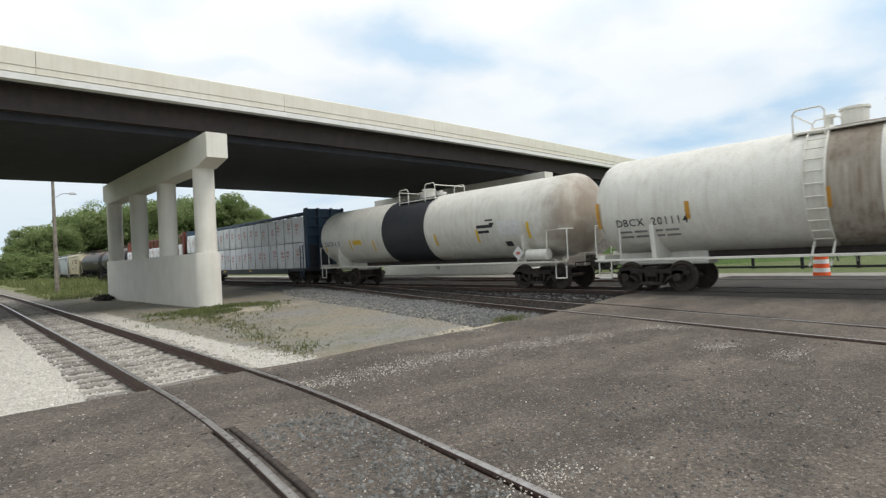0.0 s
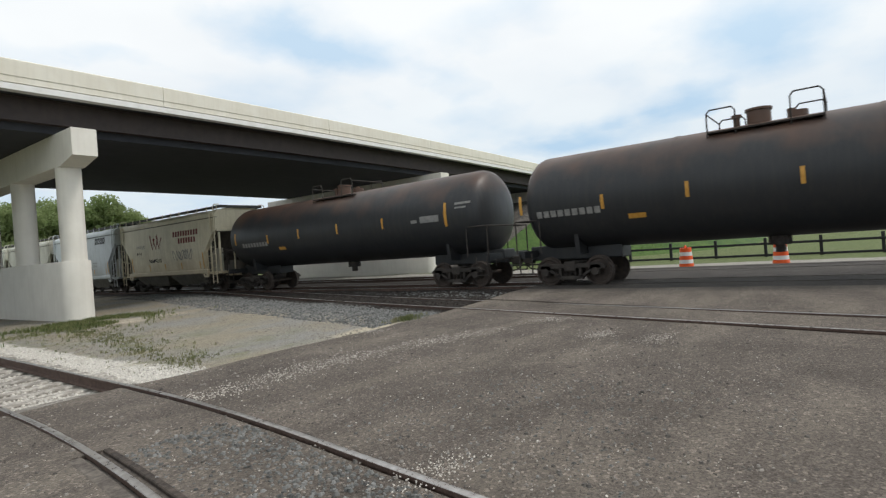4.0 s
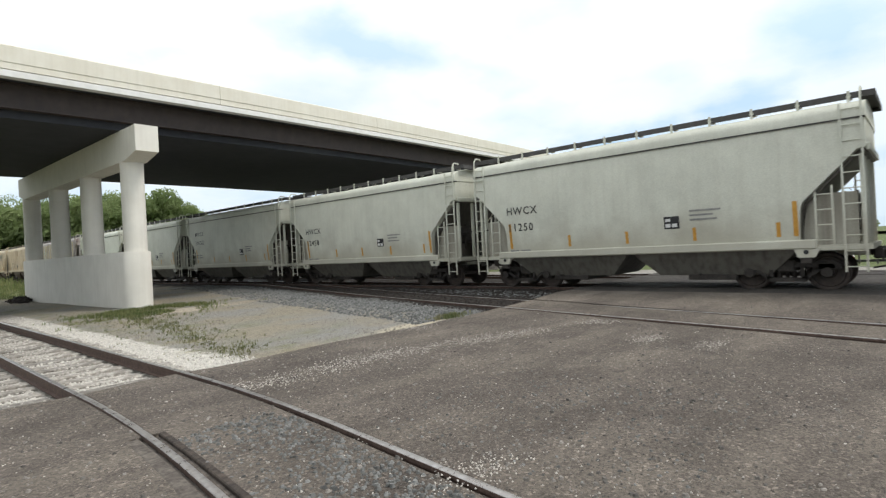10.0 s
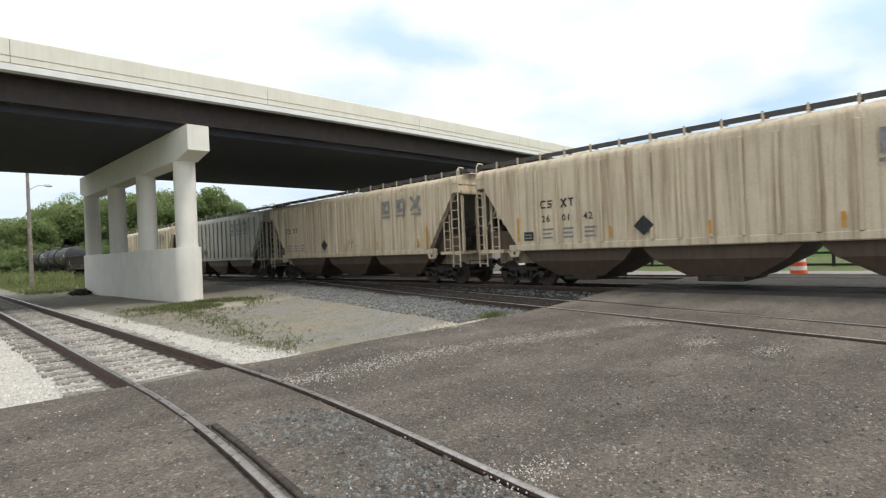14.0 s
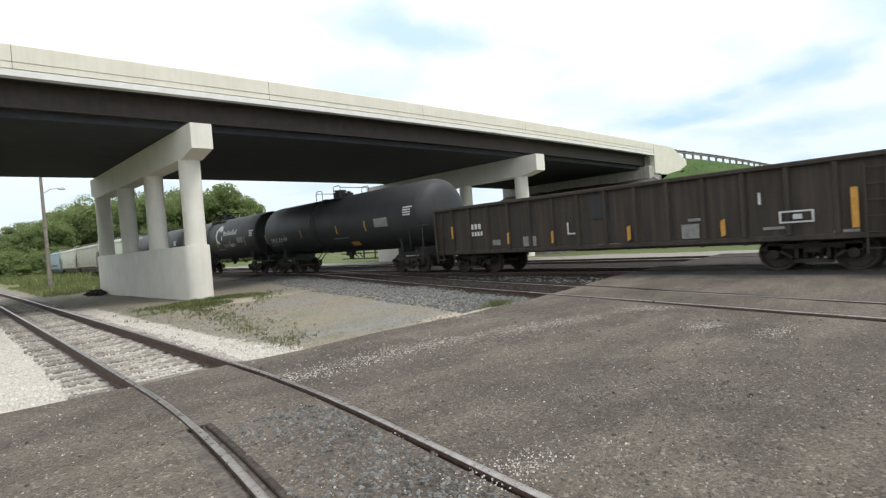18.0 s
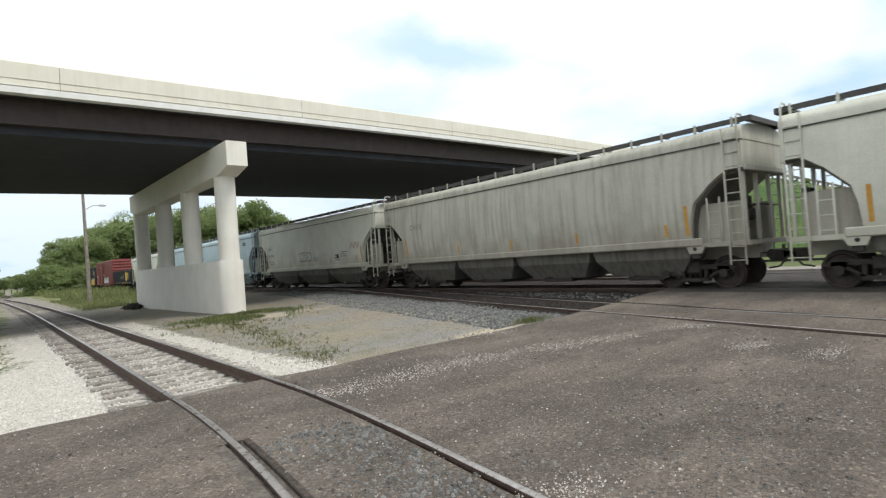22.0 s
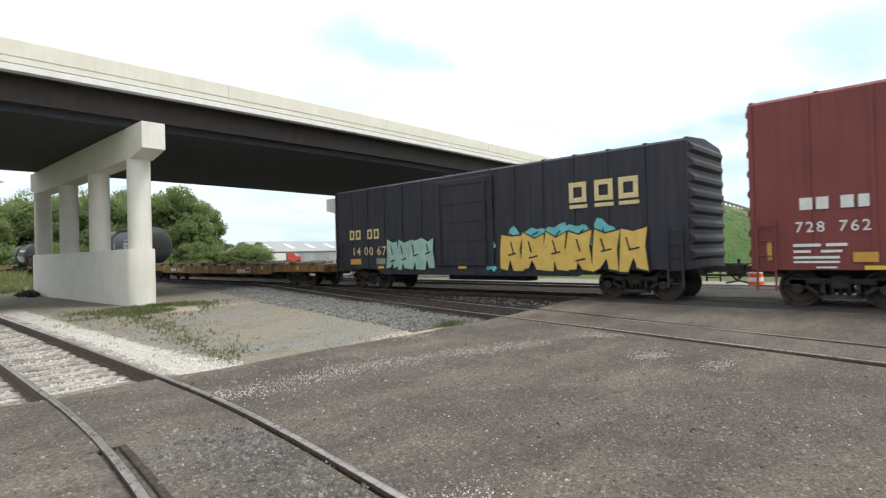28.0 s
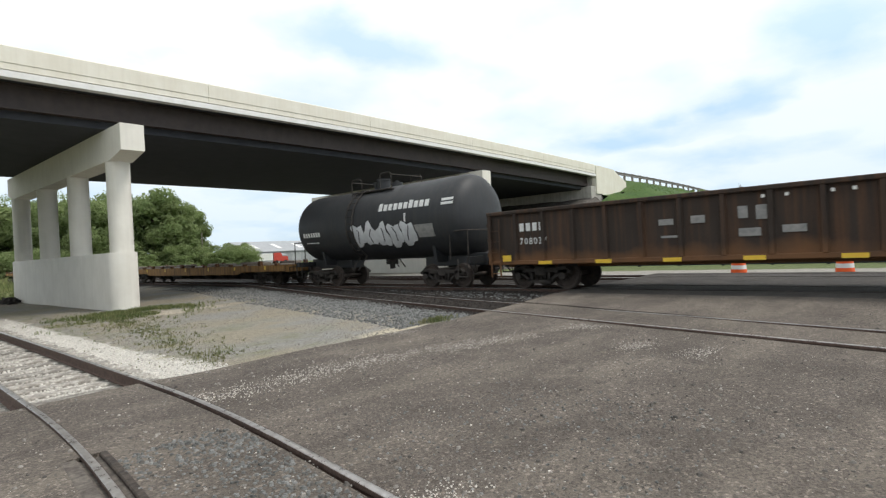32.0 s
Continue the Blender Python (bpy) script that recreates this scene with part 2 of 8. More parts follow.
M_ASPHALT = material("asphalt", (0.090, 0.075, 0.063), (0.142, 0.120, 0.102), 0.95, scale=0.9, bump=1.0, bump_scale=60, fine=0.42, speckle=0.36, speckle_scale=42, dust=((0.25, 0.215, 0.175), 0.60, 0.5))
# darker asphalt by the main rails: oil, plus the train's shade painted in
M_OILEDSHADED = material("oily_shaded_asphalt", (0.044, 0.038, 0.034), (0.078, 0.068, 0.060), 0.92, scale=0.9, bump=1.0, bump_scale=70, fine=0.5, speckle=0.45, speckle_scale=48)
M_CONC = material("painted_concrete", (0.74, 0.70, 0.60), (0.80, 0.77, 0.68), 0.8, scale=1.2, streak=0.14, streak_colour=(0.45, 0.40, 0.32), bump=0.12, bump_scale=30)
M_PIER = material("pier_concrete", (0.72, 0.69, 0.62), (0.79, 0.76, 0.69), 0.85, scale=1.0, streak=0.12, streak_colour=(0.42, 0.39, 0.33), bump=0.15, bump_scale=24)
M_RIB = material("grey_concrete", (0.40, 0.38, 0.34), (0.50, 0.48, 0.44), 0.9, scale=2, streak=0.35, bump=0.2)
M_GIRDER = material("brown_girder_paint", (0.050, 0.038, 0.036), (0.070, 0.054, 0.050), 0.6, scale=2.5, streak=0.25)
# near-black base puts the deep shade below the bridge into the colour
M_DECKUNDER = material("shaded_deck_underside", (0.036, 0.038, 0.046), (0.052, 0.054, 0.062), 0.9, scale=1.5)
M_RAIL = material("rusty_rail", (0.068, 0.043, 0.034), (0.118, 0.080, 0.064), 0.8, scale=9, fine=0.3)
M_RAILTOP = material("worn_rail_head", (0.30, 0.29, 0.28), (0.42, 0.41, 0.40), 0.38, metal=0.85, scale=12)
M_RAILDULL = material("rusty_rail_head", (0.32, 0.29, 0.27), (0.52, 0.50, 0.48), 0.3, metal=0.75, scale=12)
M_TIE = material("weathered_tie", (0.19, 0.172, 0.15), (0.42, 0.395, 0.355), 0.95, scale=5, bump=0.7, bump_scale=22, vary=0.22, fine=0.3)
M_TIEDARK = material("creosote_tie", (0.036, 0.029, 0.025), (0.075, 0.060, 0.049), 0.95, scale=5, bump=0.6, bump_scale=22, vary=0.25, fine=0.3)
M_TIEWORN = material("worn_crossing_timber", (0.085, 0.072, 0.062), (0.155, 0.135, 0.115), 0.95, scale=6, bump=0.6, bump_scale=20, fine=0.35)
M_WHITESTONE = material("white_limestone", (0.47, 0.445, 0.40), (0.66, 0.63, 0.58), 0.95, scale=8, vary=0.18, island=True)
M_DARKSTONE = material("dark_ballast", (0.022, 0.018, 0.016), (0.052, 0.043, 0.037), 0.95, scale=6, vary=0.35, island=True)
M_BLUESTONE = material("blue_grey_stone", (0.105, 0.105, 0.10), (0.23, 0.23, 0.22), 0.95, scale=6, vary=0.35, island=True)
M_LOOSE = material("loose_gravel", (0.17, 0.155, 0.13), (0.36, 0.33, 0.285), 0.95, scale=4, vary=0.4, island=True)
M_GREYSTONE = material("grey_ballast", (0.105, 0.106, 0.103), (0.225, 0.226, 0.216), 0.95, scale=6, vary=0.35, island=True)
M_ASPHSTONE = material("road_grit", (0.085, 0.078, 0.070), (0.30, 0.275, 0.245), 0.9, scale=3, vary=0.5, island=True)
M_PALEGRIT = material("pale_grit", (0.42, 0.39, 0.35), (0.62, 0.58, 0.52), 0.95, scale=5, vary=0.25, island=True)
M_LEAF = material("spring_leaves", (0.205, 0.270, 0.105), (0.345, 0.405, 0.190), 0.7, scale=0.5, vary=0.15, island=True, glow_through=0.62)
M_LEAFDARK = material("shaded_leaves", (0.180, 0.245, 0.094), (0.300, 0.362, 0.165), 0.7, scale=0.5, vary=0.15, island=True, glow_through=0.62)
M_BARK = material("bark", (0.07, 0.055, 0.045), (0.14, 0.115, 0.09), 0.95, scale=6, bump=0.6, bump_scale=14)
M_BLADE = material("grass_blades", (0.125, 0.150, 0.060), (0.27, 0.25, 0.14), 0.8, scale=2, vary=0.3, island=True, glow_through=0.4)
M_BANKBLADE = material("bank_grass_blades", (0.085, 0.150, 0.036), (0.150, 0.200, 0.058), 0.85, scale=0.6, vary=0.2, island=True, glow_through=0.55)
M_BLADEGREEN = material("green_grass_blades", (0.115, 0.155, 0.052), (0.25, 0.25, 0.115), 0.8, scale=2, vary=0.3, island=True, glow_through=0.4)
M_WOODPOLE = material("grey_wood_pole", (0.19, 0.165, 0.14), (0.33, 0.30, 0.26), 0.95, scale=3, streak=0.3, bump=0.5)
M_GALV = material("galvanised_steel", (0.42, 0.43, 0.44), (0.55, 0.56, 0.57), 0.5, metal=0.6, scale=5)
M_BLACKPAINT = material("black_fence_paint", (0.012, 0.012, 0.013), (0.025, 0.025, 0.025), 0.6)
M_ORANGE = material("orange_plastic", (0.85, 0.13, 0.03), (0.75, 0.10, 0.025), 0.5, scale=3)
M_WHITEBAND = material("white_band", (0.80, 0.79, 0.77), (0.72, 0.71, 0.68), 0.5, scale=3)
M_LORRYRED = material("red_lorry_paint", (0.55, 0.07, 0.05), (0.48, 0.06, 0.045), 0.4, scale=2)
M_RUBBER = material("black_rubber", (0.02, 0.02, 0.02), (0.035, 0.035, 0.035), 0.8)
M_TRUCK = material("grimy_steel", (0.030, 0.026, 0.023), (0.060, 0.051, 0.044), 0.8, scale=5, fine=0.3)
M_WHEEL = material("wheel_steel", (0.035, 0.028, 0.024), (0.075, 0.056, 0.046), 0.7, scale=7)


# ---- building tools ----
class Form:
    """Points and faces of one mesh."""

    def __init__(self):
        self.v, self.f = [], []

    def add(self, verts, faces):
        k = len(self.v)
        self.v.extend(verts)
        self.f.extend([tuple(i + k for i in q) for q in faces])
        return self

    def box(self, x0, x1, y0, y1, z0, z1, m=None):
        vs = [(x, y, z) for z in (z0, z1) for y in (y0, y1) for x in (x0, x1)]
        if m is not None:
            vs = [tuple(m @ Vector(p)) for p in vs]
        return self.add(vs, [(0, 2, 3, 1), (4, 5, 7, 6), (0, 1, 5, 4), (2, 6, 7, 3), (0, 4, 6, 2), (1, 3, 7, 5)])

    def bevel_box(self, x0, x1, y0, y1, z0, z1, b=0.03):
        rings = []
        for z, d in ((z0, b), (z0 + b, 0), (z1 - b, 0), (z1, b)):
            rings.append([(x0 + d + (b if not d else 0), y0 + d, z), (x1 - d - (b if not d else 0), y0 + d, z), (x1 - d, y0 + d + (b if not d else 0), z),
                          (x1 - d, y1 - d - (b if not d else 0), z), (x1 - d - (b if not d else 0), y1 - d, z), (x0 + d + (b if not d else 0), y1 - d, z),
                          (x0 + d, y1 - d - (b if not d else 0), z), (x0 + d, y0 + d + (b if not d else 0), z)])
        return self.loft(rings)

    def loft(self, rings, cap=True, closed=True):
        n = len(rings[0])
        vs = [p for r in rings for p in r]
        fs = []
        for i in range(len(rings) - 1):
            for j in range(n if closed else n - 1):
                a, b = i * n + j, i * n + (j + 1) % n
                fs.append((a, b, b + n, a + n))
        if cap:
            fs.append(tuple(range(n - 1, -1, -1)))
            fs.append(tuple(range((len(rings) - 1) * n, len(rings) * n)))
        return self.add(vs, fs)

    def tube(self, a, b, r, n=8, r2=None, cap=True):
        a, b = Vector(a), Vector(b)
        d = (b - a).normalized()
        u = d.orthogonal().normalized()
        w = d.cross(u)
        ring = lambda c, q: [tuple(c + u * (q * math.cos(2 * math.pi * i / n)) + w * (q * math.sin(2 * math.pi * i / n))) for i in range(n)]
        return self.loft([ring(a, r), ring(b, r if r2 is None else r2)], cap)

    def path(self, pts, r, n=6):
        for a, b in zip(pts, pts[1:]):
            self.tube(a, b, r, n)
        return self

    def prism(self, outline, lo, hi, axis="x"):
        """An outline of (p, q) pushed from lo to hi along an axis."""
        put = {"x": lambda p, q, s: (s, p, q), "y": lambda p, q, s: (p, s, q), "z": lambda p, q, s: (p, q, s)}[axis]
        return self.loft([[put(p, q, s) for p, q in outline] for s in (lo, hi)])

    def mesh(self, name, smooth=False):
        me = bpy.data.meshes.new(name)
        me.from_pydata([tuple(p) for p in self.v], [], self.f)
        bm = bmesh.new()
        bm.from_mesh(me)
        bmesh.ops.recalc_face_normals(bm, faces=bm.faces)
        bm.to_mesh(me)
        bm.free()
        if smooth:
            me.shade_smooth()
            me.set_sharp_from_angle(angle=radians(38))
        return me


def part(name, form, mat, parent=None, label="", smooth=False, at=None):
    """One mesh object, under a thing or a part if given."""
    me = form.mesh(name, smooth) if isinstance(form, Form) else form
    if mat is not None and not me.materials:
        me.materials.append(mat)
    ob = new(name, me)
    if parent is not None:
        ob.parent = parent
    if at is not None:
        ob.matrix_basis = at
    if label:
        ob["label"] = label
    return ob


def empty(name, m=None):
    ob = new(name)
    ob.empty_display_size = 0.3
    if m is not None:
        ob.matrix_basis = m
    return ob


rng = random.Random(7)


def scatter(name, mat, spots, label, category, flat=0.6, parent=None):
    """Many loose stones in one mesh: spots of (x, y, z, size)."""
    vs, fs = [], []
    for x, y, z, s in spots:
        k = len(vs)
        a = rng.random() * 6.28
        top = s * flat * (0.7 + 0.6 * rng.random())
        for i in range(5):
            q = a + i * 1.2566
            r = s * (0.75 + 0.5 * rng.random())
            vs.append((x + r * math.cos(q), y + r * math.sin(q), z - 0.15 * s))
        for i in range(5):
            q = a + 0.3 + i * 1.2566
            r = s * (0.35 + 0.4 * rng.random())
            vs.append((x + r * math.cos(q), y + r * math.sin(q), z + top * (0.7 + 0.5 * rng.random())))
        for i in range(5):
            j = (i + 1) % 5
            fs.append((k + i, k + j, k + 5 + j, k + 5 + i))
        fs.append(tuple(range(k + 5, k + 10)))
    me = bpy.data.meshes.new(name)
    me.from_pydata(vs, [], fs)
    me.materials.append(mat)
    ob = new(name, me)
    if parent:
        ob.parent = parent
    return tagged(ob, label, category, kind="stuff")


def blades(name, mat, spots, label, category="grass"):
    """Grass blades in one mesh: spots of (x, y, z, height)."""
    vs, fs = [], []
    for x, y, z, h in spots:
        for _ in range(5):
            k = len(vs)
            a, lean = rng.random() * 6.28, rng.random() * 0.6
            px, py = x + rng.uniform(-0.5, 0.5) * h, y + rng.uniform(-0.5, 0.5) * h
            ca, sa = math.cos(a), math.sin(a)
            w, hh = 0.004 + 0.045 * h, h * (0.6 + 0.5 * rng.random())
            vs += [(px - sa * w, py + ca * w, z - 0.02), (px + sa * w, py - ca * w, z - 0.02), (px + ca * lean * hh * 0.4 + sa * w * 0.7, py + sa * lean * hh * 0.4 - ca * w * 0.7, z + hh * 0.6),
                   (px + ca * lean * hh, py + sa * lean * hh, z + hh)]
            fs += [(k, k + 1, k + 2), (k, k + 2, k + 3)]
    me = bpy.data.meshes.new(name)
    me.from_pydata(vs, [], fs)
    me.materials.append(mat)
    return tagged(new(name, me), label, category, kind="stuff")

# ---- the ground, the road and the tracks ----
ROAD_EDGE = 8.4
SPUR_HALF, MAIN_X, THIRD_X, MAIN_Z = 0.685, 16.95, 21.9, 0.17


def branch_x(y):
    """Middle line of the branch track, which joins the main track farther on."""
    return min(12.35 + 0.21 * (y - 8.5), MAIN_X)


def spur_x(y):
    """Middle line of the side track: it bends a little at the road, drifts off and swings back far away."""
    d = max(0.0, 8 - y)
    bend = 0.015 * d * d if d < 4 else 0.24 + 0.12 * (d - 4)
    if y < 30:
        return 2.70 - bend - 0.0052 * max(0, y - 15)
    if y < 98:
        u = (y - 30) / 68
        return 2.622 - 0.354 * u - 1.50 * u * u
    u = y - 98
    return 0.768 - 0.0493 * u + 0.0017 * u * u if u < 40 else 1.516 + 0.0867 * (u - 40)


def smooth_step(a, b, x):
    t = min(max((x - a) / (b - a), 0), 1)
    return t * t * (3 - 2 * t)


def ground_z(x, y):
    """Height of the earth: low beside the spur, banked up under the main tracks."""
    z = -0.15 + 0.12 * smooth_step(4.5, 9.5, x) + 0.10 * smooth_step(10.5, 16, x) - 0.12 * smooth_step(24, 30, x)
    z -= 0.12 * smooth_step(-1.0, -6.0, x)
    z -= 0.06 * (1 - smooth_step(3.6, 5.2, x))
    z -= 0.04 * smooth_step(15, 20, y) * smooth_step(5, 7.5, x) * (1 - smooth_step(10, 13, x))
    if y > ROAD_EDGE and x > 4.5:
        z += 0.05 * noise.noise(Vector((x * 0.35, y * 0.35, 0.3)))
    far = smooth_step(60, 160, math.hypot(x, y))
    return z * (1 - far) - 0.3 * far


def ground_material():
    """Dirt, white stone, grey stone and grass on one sheet, told apart by place and noise."""
    m = bpy.data.materials.new("earth")
    m.use_nodes = True
    nt = m.node_tree
    bsdf = nt.nodes["Principled BSDF"]
    add = nt.nodes.new
    co = add("ShaderNodeTexCoord").outputs["Object"]
    sep = add("ShaderNodeSeparateXYZ")
    nt.links.new(co, sep.inputs[0])

    def tex(scale, detail=8):
        n = add("ShaderNodeTexNoise")
        n.inputs["Scale"].default_value, n.inputs["Detail"].default_value = scale, detail
        n.inputs["Roughness"].default_value = 0.6
        nt.links.new(co, n.inputs["Vector"])
        return n.outputs["Fac"]

    def calc(op, a, b):
        n = add("ShaderNodeMath")
        n.operation = op
        for i, v in enumerate((a, b)):
            if isinstance(v, (int, float)):
                n.inputs[i].default_value = v
            else:
                nt.links.new(v, n.inputs[i])
        return n.outputs[0]

    def ramp(fac, lo, hi, a, b):
        n = add("ShaderNodeMapRange")
        n.interpolation_type = "SMOOTHSTEP"
        n.inputs["From Min"].default_value, n.inputs["From Max"].default_value = lo, hi
        n.inputs["To Min"].default_value, n.inputs["To Max"].default_value = a, b
        nt.links.new(fac, n.inputs["Value"])
        return n.outputs[0]

    def mix(fac, a, b):
        n = add("ShaderNodeMix")
        n.data_type = "RGBA"
        ins = {s.identifier: s for s in n.inputs}
        for key, v in (("Factor_Float", fac), ("A_Color", a), ("B_Color", b)):
            if isinstance(v, tuple):
                ins[key].default_value = (*v, 1)
            else:
                nt.links.new(v, ins[key])
        return {s.identifier: s for s in n.outputs}["Result_Color"]

    wobble = calc("MULTIPLY", calc("SUBTRACT", tex(0.7, 6), 0.5), 3.0)
    wob2 = calc("MULTIPLY", calc("SUBTRACT", tex(2.6, 6), 0.5), 1.4)
    x = calc("ADD", calc("ADD", sep.outputs["X"], wobble), wob2)
    y = calc("ADD", sep.outputs["Y"], wobble)
    grain, grit = tex(38, 4), tex(7, 8)
    dirt = mix(grit, (0.17, 0.15, 0.112), (0.36, 0.32, 0.25))
    dirt = mix(ramp(tex(0.45, 9), 0.40, 0.62, 0, 1), dirt, mix(tex(22, 5), (0.13, 0.125, 0.115), (0.36, 0.35, 0.325)))
    dirt = mix(calc("MULTIPLY", ramp(tex(0.9, 9), 0.48, 0.66, 0, 0.7), ramp(x, 6.0, 9.5, 1, 0.15)), dirt, mix(grit, (0.13, 0.135, 0.065), (0.25, 0.235, 0.13)))
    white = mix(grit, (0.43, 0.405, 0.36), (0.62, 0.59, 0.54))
    # white stone turns darker brown from about y 23 to 30
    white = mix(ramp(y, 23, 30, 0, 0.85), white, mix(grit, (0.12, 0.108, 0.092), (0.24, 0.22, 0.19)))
    grey = mix(grit, (0.11, 0.11, 0.107), (0.235, 0.236, 0.228))
    dark = mix(grit, (0.022, 0.019, 0.017), (0.050, 0.043, 0.038))
    green = mix(tex(1.6, 8), (0.075, 0.105, 0.035), (0.165, 0.185, 0.085))
    dry = mix(grit, (0.20, 0.185, 0.09), (0.33, 0.29, 0.16))
    grass = mix(ramp(tex(0.35, 5), 0.45, 0.62, 0, 1), green, dry)
    road = mix(grit, (0.25, 0.235, 0.21), (0.34, 0.32, 0.285))
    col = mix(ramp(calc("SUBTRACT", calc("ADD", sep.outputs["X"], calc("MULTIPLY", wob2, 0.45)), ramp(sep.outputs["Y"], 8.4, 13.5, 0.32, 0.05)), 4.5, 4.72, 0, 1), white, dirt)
    verge = calc("SUBTRACT", x, ramp(sep.outputs["Y"], 9, 18, -2.2, 0.5))
    col = mix(ramp(verge, -0.5, 0.3, 1, 0), col, grass)
    weeds = calc("MULTIPLY", calc("MULTIPLY", ramp(x, 4.2, 4.9, 0, 1), ramp(x, 5.0, 6.4, 1, 0)), ramp(tex(1.1, 9), 0.47, 0.75, 0, 0.75))
    col = mix(weeds, col, mix(ramp(tex(3.0, 8), 0.4, 0.6, 0, 1), dry, grass))
    pale = calc("MULTIPLY", ramp(calc("ABSOLUTE", calc("SUBTRACT", y, 20.4), 0), 0.1, 0.9, 1, 0), ramp(calc("ABSOLUTE", calc("SUBTRACT", x, 9.0), 0), 0.6, 2.2, 1, 0))
    col = mix(calc("MULTIPLY", pale, 0.8), col, (0.46, 0.40, 0.31))
    sand = calc("MULTIPLY", ramp(calc("ABSOLUTE", calc("SUBTRACT", sep.outputs["Y"], 8.75), 0), 0.1, 0.5, 1, 0), ramp(calc("ABSOLUTE", calc("SUBTRACT", x, 8.6), 0), 0.5, 1.8, 1, 0))
    col = mix(sand, col, (0.44, 0.39, 0.30))
    turf = calc("MULTIPLY", calc("MULTIPLY", ramp(x, 4.2, 5.0, 0, 1), ramp(x, 12.5, 14.5, 1, 0)), ramp(y, 40, 46, 0, 1))
    col = mix(turf, col, grass)
    lineb = calc("SUBTRACT", x, calc("MULTIPLY", sep.outputs["Y"], 0.2))
    col = mix(ramp(lineb, 7.0, 8.6, 0, 1), col, grey)
    col = mix(ramp(lineb, 9.1, 9.6, 0, 1), col, dark)
    col = mix(ramp(x, 13.8, 15.2, 0, 1), col, dark)
    col = mix(ramp(sep.outputs["X"], 23.6, 24.4, 0, 1), col, road)
    col = mix(ramp(x, 28.4, 29.4, 0, 1), col, green)
    # the road's shoulder behind the eye and off to the sides
    n = add("ShaderNodeMapRange")
    n.inputs["To Min"].default_value, n.inputs["To Max"].default_value = 0.5, 1.5
    n.inputs["From Min"].default_value, n.inputs["From Max"].default_value = 0.3, 0.7
    nt.links.new(grain, n.inputs["Value"])
    cc = add("ShaderNodeCombineColor")
    for i in range(3):
        nt.links.new(n.outputs[0], cc.inputs[i])
    mul = add("ShaderNodeMix")
    mul.data_type, mul.blend_type = "RGBA", "MULTIPLY"
    ins = {s.identifier: s for s in mul.inputs}
    ins["Factor_Float"].default_value = 1
    nt.links.new(col, ins["A_Color"])
    nt.links.new(cc.outputs[0], ins["B_Color"])
    nt.links.new({s.identifier: s for s in mul.outputs}["Result_Color"], bsdf.inputs["Base Color"])
    bsdf.inputs["Roughness"].default_value = 0.95
    bsdf.inputs["Specular IOR Level"].default_value = 0.2
    bn = add("ShaderNodeBump")
    bn.inputs["Strength"].default_value, bn.inputs["Distance"].default_value = 0.8, 0.03
    nt.links.new(grain, bn.inputs["Height"])
    nt.links.new(bn.outputs[0], bsdf.inputs["Normal"])
    return m


def axis_steps(stops):
    out = []
    for (a, step), (b, _) in zip(stops, stops[1:]):
        k = a
        while k < b - 1e-6:
            out.append(k)
            k += step
    return out + [stops[-1][0]]


gx = axis_steps([(-2500, 500), (-500, 100), (-100, 20), (-20, 2), (-4, 0.5), (24, 1), (40, 8), (120, 40), (500, 500), (2500, 1)])
gy = axis_steps([(-2500, 500), (-500, 100), (-100, 20), (-20, 4), (6, 0.5), (40, 2), (80, 8), (200, 40), (600, 400), (3000, 1)])
sheet = Form()
sheet.v = [(x, y, ground_z(x, y)) for y in gy for x in gx]
w = len(gx)
sheet.f = [(j * w + i, j * w + i + 1, (j + 1) * w + i + 1, (j + 1) * w + i) for j in range(len(gy) - 1) for i in range(w - 1)]
tagged(part("ground", sheet, ground_material(), smooth=True), "gravel, dirt and grass ground beside the tracks", "ground", kind="structure")


def road_z(x):
    return 0.19 * smooth_step(9.5, 16.2, x)


def edge_wobble(x):
    return 0.16 * noise.noise(Vector((x * 1.3, 3.1, 0))) + 0.07 * noise.noise(Vector((x * 5.0, 8.1, 0)))


def road_strip(x_lo, x_hi, skirt=0.22):
    """A slab of asphalt between two lines x(y), with a ragged far edge."""
    f = Form()
    ys = [-14, -8, -4] + [-2 + 0.35 * i for i in range(30)]
    ys = [y for y in ys if y < ROAD_EDGE - 0.25] + [5.69, 5.71, ROAD_EDGE]
    ys.sort()
    cols = 1 + max(1, int((x_hi(0) - x_lo(0)) / 0.5))
    rows = []
    for j, y in enumerate(ys):
        row = []
        for i in range(cols + 1):
            x = x_lo(y) + (x_hi(y) - x_lo(y)) * i / cols
            yy = y + (edge_wobble(x) if j == len(ys) - 1 else 0)
            z = road_z(x) + 0.012 * noise.noise(Vector((x * 0.9, y * 0.9, 1.7)))
            row.append((x, yy, z))
        rows.append(row)
    rows.append([(x, y + 0.25, z - skirt) for x, y, z in rows[-1]])
    n = cols + 1
    f.v = [p for r in rows for p in r]
    f.f = [(j * n + i, j * n + i + 1, (j + 1) * n + i + 1, (j + 1) * n + i) for j in range(len(rows) - 1) for i in range(cols)]
    k = len(f.v)
    for side in (0, cols):
        base = len(f.v)
        for r in rows[:-1]:
            f.v.append((r[side][0], r[side][1], r[side][2] - 0.2))
        for j in range(len(rows) - 2):
            f.f.append((j * n + side, (j + 1) * n + side, base + j + 1, base + j))
    return f


